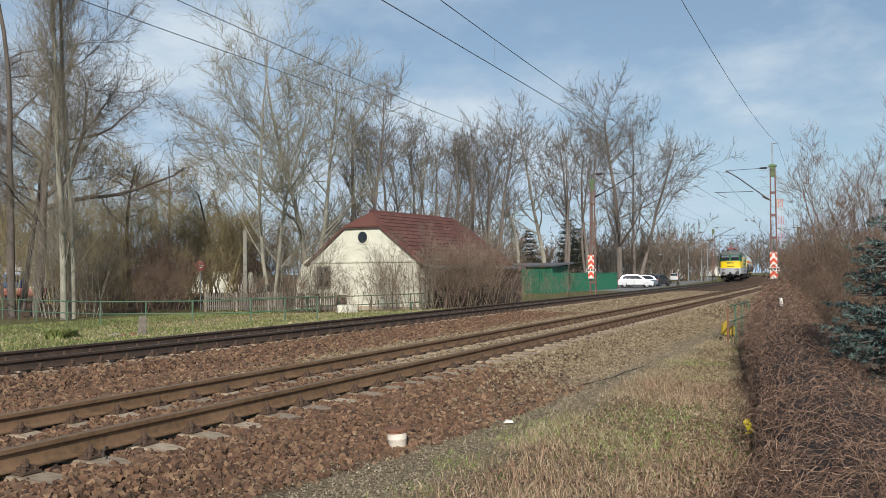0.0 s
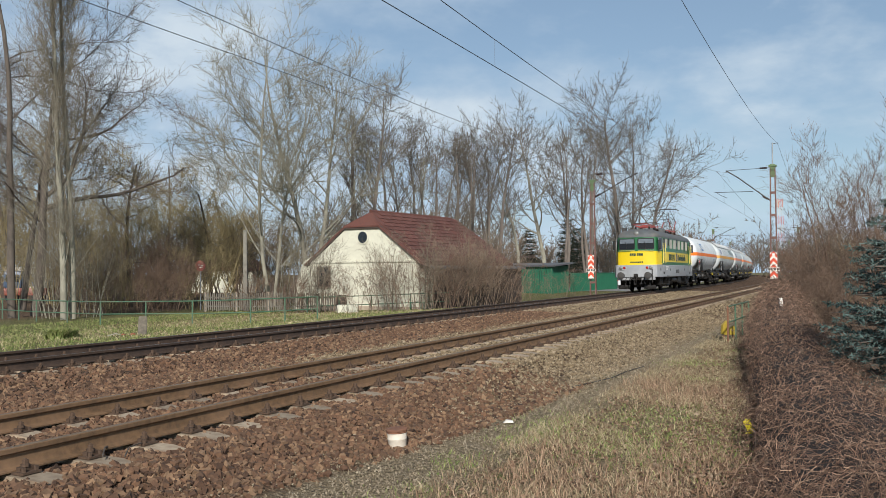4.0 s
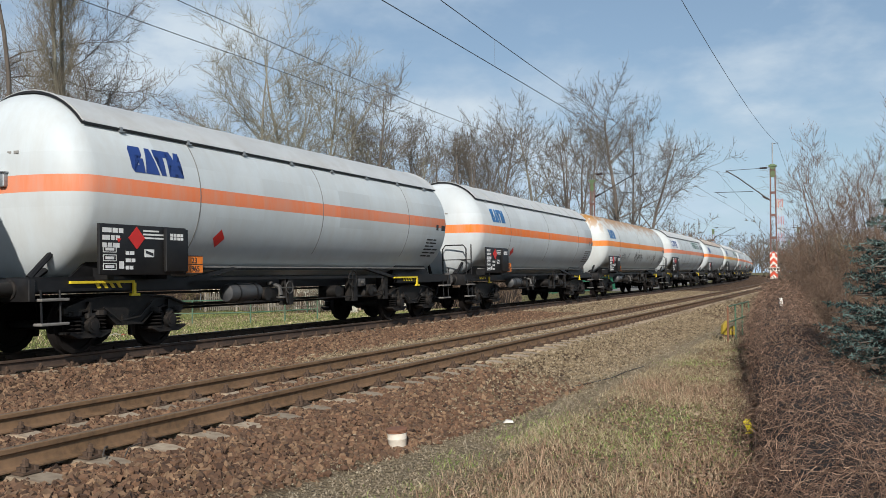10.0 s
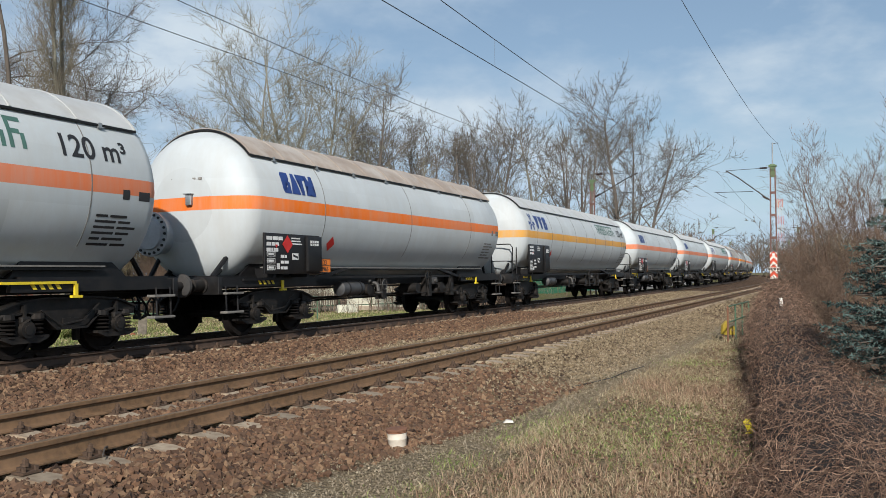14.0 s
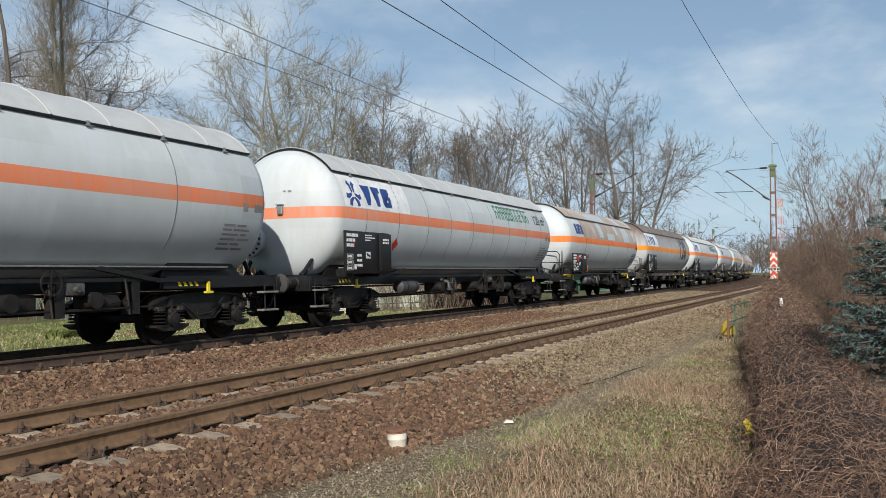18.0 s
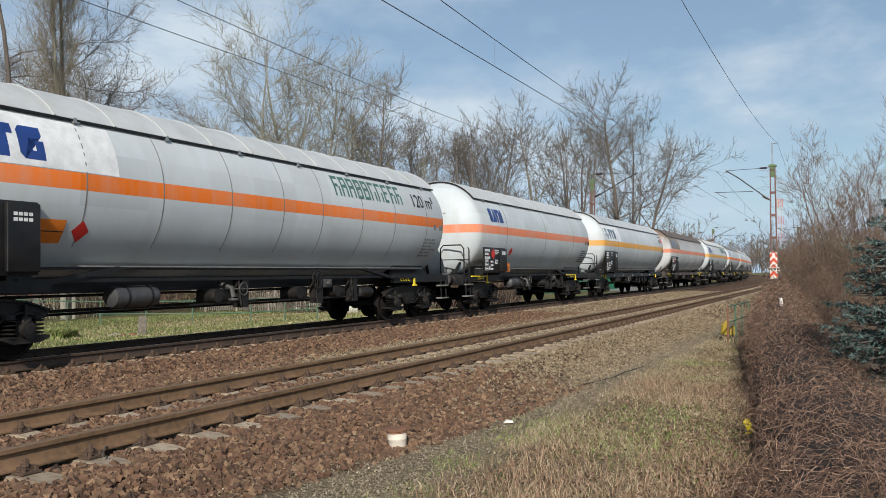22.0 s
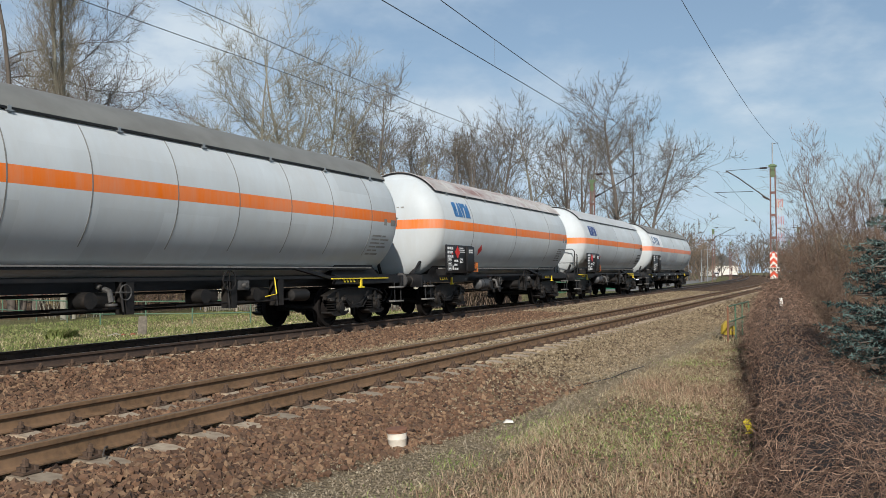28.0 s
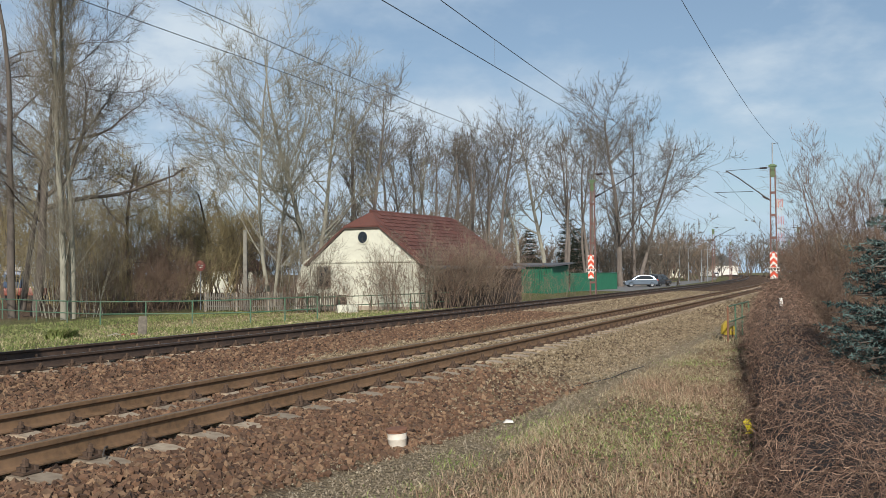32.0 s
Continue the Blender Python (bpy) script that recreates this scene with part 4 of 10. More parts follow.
scrub((("olive", 100, 64, 210, 1.35), ("olive", 260, 66, 110, 1.25), ("olive", 350, 70, 20, 1.25), ("dark", 200, 72, 330, 1.35), ("olive", 30, 66, 160, 1.3), ("dark", 430, 74, 60, 1.2), ("olive", -40, 50, 0, 1.2), ("olive", 110, 58, 90, 1.1), ("olive", 175, 55, 10, 1.05), ("olive", 215, 60, 200, 1.15), ("olive", 150, 49, 0, 0.7), ("thicket", 250, 51, 80, 1.05), ("dark", 270, 60, 30, 1.0),
       ("olive", 330, 62, 120, 1.0), ("olive", 380, 63, 75, 1.05), ("olive", 420, 66, 300, 1.1), ("dark", 455, 68, 15, 1.1), ("olive", 500, 70, 130, 1.1), ("olive", 300, 76, 40, 1.3), ("dark", 150, 76, 220, 1.3), ("olive", 60, 80, 270, 1.5), ("dark", 400, 84, 10, 1.4), ("thin", 95, 43.0, 140, 0.95), ("thin", 150, 43.6, 40, 0.85), ("thin", 172, 44.5, 220, 0.75), ("thin", 112, 42.6, 300, 0.8), ("thin", 75, 44.0, 10, 0.8), ("thin", 505, 47.6, 10, 0.8), ("thin", 545, 47.0, 100, 0.85), ("olive", 205, 47.5, 260, 0.5), ("olive", 345, 53, 20, 0.6), ("russet", 300, 50, 70, 0.9), ("russet", 245, 47, 10, 0.8), ("thicket", 150, 47, 30, 0.8), ("thicket", 285, 55, 190, 0.9)),
      "shrub", "tall bare shrub with tangled twigs", "bushes along the far side of the lawn")
scrub((("russet", 520, 46.5, 30, 0.55), ("brown", 585, 45.6, 200, 0.75), ("pale", 560, 46.4, 20, 0.6), ("brown", 640, 45.0, 150, 0.8), ("russet", 440, 49, 100, 0.6), ("brown", 480, 47.5, 300, 0.7), ("brown", 668, 45.0, 0, 0.85), ("brown", 700, 44.6, 60, 1.0), ("brown", 742, 44.4, 100, 0.95), ("russet", 784, 44.8, 10, 0.85), ("brown", 815, 46.0, 130, 1.05), ("brown", 845, 48.0, 200, 1.15), ("russet", 872, 51, 260, 0.9), ("brown", 795, 46.6, 250, 1.15), ("brown", 830, 47.2, 330, 1.2), ("brown", 865, 49.5, 80, 1.15), ("brown", 892, 52.5, 170, 1.0), ("brown", 760, 45.2, 290, 1.0), ("pale", 690, 45.5, 220, 0.55), ("pale", 760, 45.2, 90, 0.6), ("pale", 835, 48.5, 10, 0.65),
       ("brown", 985, 66, 60, 0.62), ("brown", 1012, 69, 20, 0.68), ("brown", 935, 63, 20, 0.55), ("brown", 905, 56, 320, 0.6)),
      "brown_shrub", "red-brown bare shrub in front of the house", "bushes by the house")
scrub((("sapling", 1492, 34, 0, 1.0), ("russet", 1450, 40, 90, 0.8), ("olive", 1556, 38, 200, 0.55), ("russet", 1485, 33, 130, 0.75), ("russet", 1530, 30, 300, 0.75), ("dark", 1480, 56, 30, 0.62), ("sapling", 1440, 70, 120, 0.7), ("dark", 1425, 80, 10, 0.6), ("russet", 1424, 62, 240, 1.0),
       ("dark", 1515, 37, 140, 0.75), ("dark", 1562, 33, 320, 0.72), ("russet", 1500, 39, 100, 1.05), ("sapling", 1535, 39, 60, 0.95), ("dark", 1475, 44, 210, 0.6), ("russet", 1548, 31, 40, 0.95), ("sapling", 1590, 26, 20, 0.75), ("dark", 1600, 33, 80, 0.6), ("russet", 1446, 46, 10, 0.9), ("dark", 1560, 42, 190, 0.62), ("olive", 1515, 46, 250, 0.6), ("dark", 1535, 52, 70, 0.7), ("russet", 1470, 28, 200, 0.5), ("russet", 1510, 24, 60, 0.5), ("russet", 1440, 32, 20, 0.5)),
      "shrub", "bare shrub beyond the overgrown hedge", "bushes behind the hedge")


def far_woods():
    """Distant leafless woods."""
    rng = random.Random(9)
    for n, lo, hi, d0, d1, s0, s1 in ((48, -60, 1250, 115, 190, 1.4, 2.3), (50, 640, 1150, 116, 150, 0.85, 1.3), (22, 1130, 1245, 165, 230, 1.2, 1.8), (50, 1150, 1560, 230, 420, 1.5, 2.4), (14, 1400, 1600, 90, 190, 0.9, 1.4)):
        for i in range(n):
            px, depth = rng.uniform(lo, hi), rng.uniform(d0, d1)
            plant("far_tree", rng.choice(WOODS), *by_px(px, depth), "distant leafless woodland tree", "tree", "distant woods", rng.uniform(0, 360), rng.uniform(s0, s1))


far_woods()


# ---- conifers ----
NEEDLE_BLUE = island_mat("blue-green spruce needles", [(0.014, 0.034, 0.028), (0.05, 0.09, 0.08), (0.135, 0.20, 0.185), (0.026, 0.055, 0.047)])
NEEDLE_DARK = island_mat("dark spruce needles", [(0.012, 0.022, 0.012), (0.022, 0.036, 0.02), (0.03, 0.045, 0.026)])


def spruce_meshes(height, spread, whorls, arms, shoots, needle, seed, needle_mat, base=0.1):
    rng = np.random.default_rng(seed)
    wood, v, f = [(0, 0, -0.1, 0, 0, height, spread * 0.055, 0.01)], [], []
    for k in range(whorls):
        h = height * (base + (0.97 - base) * (k + rng.uniform(-0.3, 0.3)) / whorls)
        h = max(h, 0.05)
        reach = spread * (1 - h / height) ** 0.85 * rng.uniform(0.85, 1.1)
        for j in range(arms):
            a = 2 * np.pi * (j + rng.uniform(-0.35, 0.35)) / arms + k * 1.3
            p = np.array([0, 0, h])
            d = np.array([math.cos(a), math.sin(a), 0.18 - 0.35 * (1 - h / height)])
            L = reach * rng.uniform(0.75, 1.1)
            q = p + d * L
            q2 = q + np.array([0, 0, 0.12 * L])
            wood.append((*p, *q, 0.02 * spread + 0.004, 0.005))
            n = max(int(shoots * L / spread), 3)
            for i in range(n):
                t = 0.22 + 0.8 * (i + rng.random()) / n
                c = p + (q - p) * t + np.array([0, 0, 0.10 * L * t * t])
                side = np.array([-d[1], d[0], 0]) * rng.choice((-1, 1)) * rng.uniform(0.4, 1.0) + d * rng.uniform(0.5, 1.0) + np.array([0, 0, rng.uniform(-0.35, 0.25)])
                side /= np.linalg.norm(side)
                ln = needle * 6 * rng.uniform(0.6, 1.3) * (1.15 - 0.5 * t)
                wood.append((*c, *(c + side * ln), 0.005, 0.003))
                m = 16
                tt = rng.random(m)
                o = c + side * (ln * tt)[:, None]
                dirs = rng.normal(size=(m, 3))
                dirs -= side * (dirs @ side)[:, None] * 0.4
                dirs = dirs / np.linalg.norm(dirs, axis=1, keepdims=True) + side * 0.5
                w = np.cross(dirs, rng.normal(size=(m, 3)))
                w *= (needle * 0.18 / np.linalg.norm(w, axis=1))[:, None]
                e = o + dirs * needle * rng.uniform(0.7, 1.2, m)[:, None]
                b = len(v) * 3
                for x in range(m):
                    v.append((o[x] - w[x], o[x] + w[x], e[x]))
    v = np.asarray(v).reshape(-1, 3)
    faces = np.arange(len(v)).reshape(-1, 3)
    tv, tf = frusta(wood, 5)
    return raw_mesh("trunk", tv, tf, BARK_DARK, True), raw_mesh("crown", v, faces, needle_mat)


plant("blue_spruce", spruce_meshes(3.25, 1.75, 20, 13, 26, 0.055, 81, NEEDLE_BLUE, base=0.05), 5.95, 10.5, "blue-green spruce with dense needles beside the hedge", "spruce")
DARK_SPRUCE = spruce_meshes(9.5, 2.2, 18, 9, 9, 0.16, 82, NEEDLE_DARK, base=0.08)
for px, depth, sc in ((938, 104, 0.78), (1005, 108, 0.95), (1022, 112, 0.85)):
    plant("dark_spruce", DARK_SPRUCE, *by_px(px, depth), "dark green spruce behind the shed", "spruce", "dark spruces", px, sc)


# ---- overgrown hedge ----
VINE = island_mat("dry vine stems", [(0.018, 0.010, 0.007), (0.08, 0.043, 0.028), (0.21, 0.122, 0.08), (0.03, 0.017, 0.012), (0.38, 0.255, 0.175), (0.125, 0.071, 0.047)], jitter=0.35)
# near-black sheet inside the hedge: the shade is put into its colour
HEDGE_SHADE = mat("dark hedge inside", (0.009, 0.006, 0.0045), (0.004, 0.003, 0.0025), rough=1.0, scale=9, bump=0.03)


def hedge_top(s):
    return float(np.interp(s, [-24, -19, -15, -12, -8, -3, 4, 9, 16, 24], [0.0, 0.1, 0.24, 0.40, 0.50, 0.66, 0.82, 0.86, 0.6, 0.2]))


def build_hedge():
    hd = thing("overgrown_hedge", "long hedge smothered in dry brown vine stems", "hedge")
    rng = np.random.default_rng(91)
    rings = []
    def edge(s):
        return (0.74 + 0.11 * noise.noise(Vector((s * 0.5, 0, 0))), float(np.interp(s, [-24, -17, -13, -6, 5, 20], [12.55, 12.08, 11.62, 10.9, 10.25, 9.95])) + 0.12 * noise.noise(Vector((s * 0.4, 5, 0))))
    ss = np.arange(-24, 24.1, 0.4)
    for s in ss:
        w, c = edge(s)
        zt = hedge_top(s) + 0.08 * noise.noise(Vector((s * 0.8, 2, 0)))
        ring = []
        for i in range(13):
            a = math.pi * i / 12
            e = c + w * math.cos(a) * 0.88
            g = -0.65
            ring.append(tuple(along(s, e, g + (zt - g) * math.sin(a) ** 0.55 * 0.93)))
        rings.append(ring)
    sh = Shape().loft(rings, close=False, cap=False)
    part("core", sh, HEDGE_SHADE, hd, smooth=180)
    segs = []
    for i in range(31000):
        s = -23.5 + 45 * rng.random() ** 2.6
        w, c = edge(s)
        zt = hedge_top(s)
        a = math.pi * rng.random() ** 0.9
        lift = math.sin(a) ** 0.55
        # stems thinned at the foot, where the near-black inner sheet paints the shade
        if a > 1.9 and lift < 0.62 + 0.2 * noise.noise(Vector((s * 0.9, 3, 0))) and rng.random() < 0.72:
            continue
        # hollows left open to the near-black sheet, painted shade among the stems
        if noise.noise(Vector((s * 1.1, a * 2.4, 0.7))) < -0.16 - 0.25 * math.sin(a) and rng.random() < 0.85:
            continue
        g = -0.6
        rr = rng.uniform(0.86, 1.06)
        p = along(s, c + w * math.cos(a) * rr, g + (zt - g) * math.sin(a) ** 0.55 * rr)
        ds = rng.normal(0, 1)
        n = rng.integers(5, 7)
        L = rng.uniform(0.16, 0.5) * (1.5 if rng.random() < 0.2 else 1)
        d = rng.normal(0, 1, 3)
        out = np.array([math.sin(1.1425) * math.cos(a), -math.cos(1.1425) * math.cos(a), math.sin(a)])
        d -= out * (d @ out) * rng.uniform(0.6, 0.9)
        d[2] -= 0.35 * abs(math.cos(a))
        d /= np.linalg.norm(d)
        r = rng.uniform(0.0011, 0.0029) * (1 + max(s + 14, 0) * 0.06)
        p = p + out * rng.uniform(-0.03, 0.05)
        for k in range(n):
            d = d + rng.normal(0, 0.46, 3) + np.array([0, 0, -0.12]) - out * 0.08
            d /= np.linalg.norm(d)
            q = p + d * L / n
            segs.append((*p, *q, r, r * 0.85))
            p = q
    v, f = frusta(segs, 3)
    ob = part("vine_tangle", raw_mesh("vine_tangle", v, f, VINE), None, hd, "tangle of dry brown stems")
    tagged(ob, kind="stuff")


build_hedge()


# ---- overhead line ----
def lattice_mast(s, e, height, label, arm_to=None, arm_z=5.4, wire_z=7.3, foot=-0.4, arm_contact=5.7, group="overhead line masts"):
    at = Matrix.Translation(Vector(along(s, e, 0.0))) @ Matrix.Rotation(heading(s), 4, "Z")
    m = thing("overhead_line_mast", label, "mast", at, group)
    w0, w1 = 0.19, 0.12
    for sx in (1, -1):
        part("chord", Shape().loft([[(a, sx * w + b, z) for a, b in ((-0.09, -0.035), (0.09, -0.035), (0.09, 0.035), (-0.09, 0.035))] for w, z in ((w0, foot), (w1, height - 0.9))]), MAST_RED, m)
    n = 6
    for i in range(n):
        z = 0.6 + (height - 1.8) * i / (n - 1)
        w = w0 + (w1 - w0) * (z - foot) / (height - foot)
        part("batten", Shape().box(-0.1, -0.085, -w, w, z - 0.07, z + 0.07).box(0.085, 0.1, -w, w, z - 0.07, z + 0.07), MAST_RED, m, smooth=0)
    part("mast_head", Shape().box(-0.1, 0.1, -0.13, 0.13, height - 1.6, height - 0.85, c=0.02).box(-0.14, 0.14, -0.22, 0.22, height - 1.0, height - 0.9), MAST_GREEN, m, "green painted mast head")
    part("base_block", Shape().box(-0.45, 0.45, -0.4, 0.4, foot - 0.25, foot + 0.08, c=0.03), MAST_RED, m)
    if arm_to is not None:
        y = e - arm_to           # +y points away from the camera's side of the line
        top = (0, y, wire_z)
        part("cantilever_tube", Shape().tube([(0, 0.1 if y > 0 else -0.1, arm_z), (0, y * 0.75, arm_z + (wire_z - arm_z) * 0.78), top], 0.035, 8), DARK_STEEL, m, "dark steel cantilever tube")
        part("stay_tube", Shape().tube([(0, 0.1 if y > 0 else -0.1, wire_z + 0.05), top], 0.014, 6), DARK_STEEL, m)
        st = part("stay_insulator", Shape().lathe([(0.03, 0.0)] + [q for i in range(4) for q in ((0.04, 0.1 * i + 0.02), (0.09, 0.1 * i + 0.05), (0.04, 0.1 * i + 0.08))] + [(0.03, 0.42)], m=pose(0, math.copysign(0.3, y), wire_z + 0.05, -math.copysign(90, y), 0, 0), n=10), INSUL, m)
        part("arm_insulator", Shape().lathe([(0.03, 0.0)] + [q for i in range(4) for q in ((0.045, 0.1 * i + 0.02), (0.085, 0.1 * i + 0.05), (0.045, 0.1 * i + 0.08))] + [(0.03, 0.42)], m=pose(0, math.copysign(0.2, y), arm_z + 0.1, -math.copysign(62, y), 0, 0), n=10), INSUL, m)
        zr = arm_contact + 0.35
        f = (zr - arm_z) / max(wire_z - arm_z, 0.1)
        part("registration_tube", Shape().tube([(0, y * 0.42, zr), (0, y * 1.25, zr + 0.04)], 0.02, 6).tube([(0, y * 1.2, zr), (0, y * 1.12, zr - 0.15), (0, y * 0.98, arm_contact + 0.03)], 0.014, 6), DARK_STEEL, m)
    return m


def chevron_sign(mast, z0, z1, y, clear=False):
    """White board with red chevrons and a small plate; faces along -x of the mast."""
    x = -0.33
    b = part("warning_board", Shape().box(x - 0.012, x + 0.012, y - 0.2, y + 0.2, z0, z1), SIGN_WHITE, mast, "white board with red chevrons")
    n = 4
    for i in range(n):
        zc = z0 + (z1 - z0) * (i + 0.12) / n
        h = (z1 - z0) / n
        part("chevron", Shape().prism([(y - 0.2, zc), (y, zc + h * 0.52), (y + 0.2, zc), (y + 0.2, zc + h * 0.56), (y, zc + h * 1.08), (y - 0.2, zc + h * 0.56)], x - 0.02, x - 0.0125, "x"), SIGN_RED, b, smooth=0)
    zm = z0 + (z1 - z0) * 0.34
    part("number_plate", Shape().box(x - 0.032, x - 0.022, y - 0.31, y + 0.31, zm - 0.06, zm + 0.13), SIGN_WHITE, b, smooth=0)
    sh = Shape()
    for q in (-0.22, -0.06, 0.12, 0.24):
        sh.box(x - 0.038, x - 0.032, y + q - 0.05, y + q + 0.05, zm - 0.02, zm + 0.09)
    tagged(part("number_bars", sh, LETTER_DARK, b, smooth=0), kind="stuff")
    part("reflector", Shape().lathe([(0.09, 0), (0.09, 0.012), (0.03, 0.016)], m=pose(x - 0.02, y, z1 - 0.12, 0, -90, 0), n=16), SIGN_WHITE, b)


LETTER_DARK = mat("black sign figures", (0.03, 0.03, 0.03), rough=0.6)
MAST_A, MAST_B = 27.3, 30.4
m1 = lattice_mast(MAST_A, GAP + 2.85, 8.35, "red-brown lattice mast with green head and cantilever", arm_to=GAP + 0.25, arm_z=5.35, wire_z=7.25, arm_contact=5.6)
part("top_rod", Shape().cyl((0, 0, 7.4), (0, 0, 8.75), 0.035, n=8).tube([(0, 0, 8.7), (-0.02, -0.32, 8.72)], 0.02, 6), GALV, m1)
chevron_sign(m1, 0.86, 2.36, 0.0)
m2 = lattice_mast(MAST_B, -2.85, 8.3, "red-brown lattice mast with green head beyond the tracks", arm_to=0.2, arm_z=6.2, wire_z=7.75, arm_contact=6.12)
chevron_sign(m2, 0.86, 2.40, 0.05)
for s_ in (106.0, 166.0, 226.0):
    lattice_mast(s_, -2.85, 8.3, "distant lattice mast with cantilever", arm_to=0.2, arm_z=6.2, wire_z=7.6, arm_contact=6.12)
    lattice_mast(s_ - 1.5, GAP + 2.85, 8.3, "distant lattice mast with cantilever", arm_to=GAP + 0.2, arm_z=5.4, wire_z=7.3, arm_contact=5.6)


def wire_run(e, z_contact, z_top, sag, supports, name_label, shift, lateral):
    """Contact wire, messenger and droppers of one track, span by span."""
    ct = thing("overhead_line", name_label, "overhead wire")
    for k, (a, b) in enumerate(zip(supports, supports[1:])):
        ss = np.linspace(a, b, 25)
        u = (ss - a) / (b - a)
        st = shift * (1 if k % 2 else -1)
        ee = e + st * (1 - 2 * u) * 0.5 + lateral
        part("contact_wire", Shape().tube([tuple(along(s, x, z_contact)) for s, x in zip(ss, ee)], 0.0085, 5), WIRE, ct)
        zm = z_top - sag * 4 * u * (1 - u)
        part("messenger_wire", Shape().tube([tuple(along(s, x, z)) for s, x, z in zip(ss, ee, zm)], 0.0085, 5), WIRE, ct)
        for i in range(1, 24, 4):
            part("dropper", Shape().cyl(along(ss[i], ee[i], z_contact), along(ss[i], ee[i], zm[i]), 0.004, n=4), WIRE, ct)


wire_run(GAP, 5.58, 7.225, 1.15, [-92, -32, MAST_A, 104.5, 164.5, 224.5, 284], "contact and messenger wires over the nearer track", 0.2, -0.14)
wire_run(0.0, 6.12, 7.75, 1.15, [-90, -30, MAST_B, 106, 166, 226, 286], "contact and messenger wires over the farther track", 0.2, 0.05)
fw = thing("feeder_wire", "single feeder wire on top of the masts", "overhead wire")
for a, b, e in ((-33, MAST_A, GAP + 3.15), (MAST_A, 104.5, GAP + 3.15)):
    ss = np.linspace(a, b, 25)
    # black strip painted in for the shaded gap below the cover
    u = (ss - a) / (b - a)
    part("wire", Shape().tube([tuple(along(s, e, 8.68 - 1.2 * 4 * q * (1 - q))) for s, q in zip(ss, u)], 0.008, 5), WIRE, fw)


# ---- green railing by the lawn ----
def railing(points, height, label, posts_every=2.0):
    rl = thing("railing", label, "railing", group="green railings")
    pts = [ground_at(x, y) for x, y in points]
    for k in range(len(pts) - 1):
        a, b = pts[k], pts[k + 1]
        n = max(int(round((b - a).length / posts_every)), 1)
        for i in range(n + (k == len(pts) - 2)):
            p = a.lerp(b, i / n)
            part("post", Shape().cyl(p - Vector((0, 0, 0.2)), p + Vector((0, 0, height)), 0.032, n=8), FENCE_GREEN, rl)
        for h in (1.0, 0.46):
            part("bar", Shape().cyl(a + Vector((0, 0, height * h)), b + Vector((0, 0, height * h)), 0.024, n=8), FENCE_GREEN, rl)


railing([(-24.5, 45.5), (-18.7, 40.2), (-14.7, 37.5), (-10.5, 36.6), (-7.8, 35.4), (-5.4, 37.5)], 0.97, "green painted tube railing along the lawn")
railing([(-7.3, 47.0), (-3.8, 46.2), (0.3, 46.5)], 0.85, "green painted tube railing by the house")


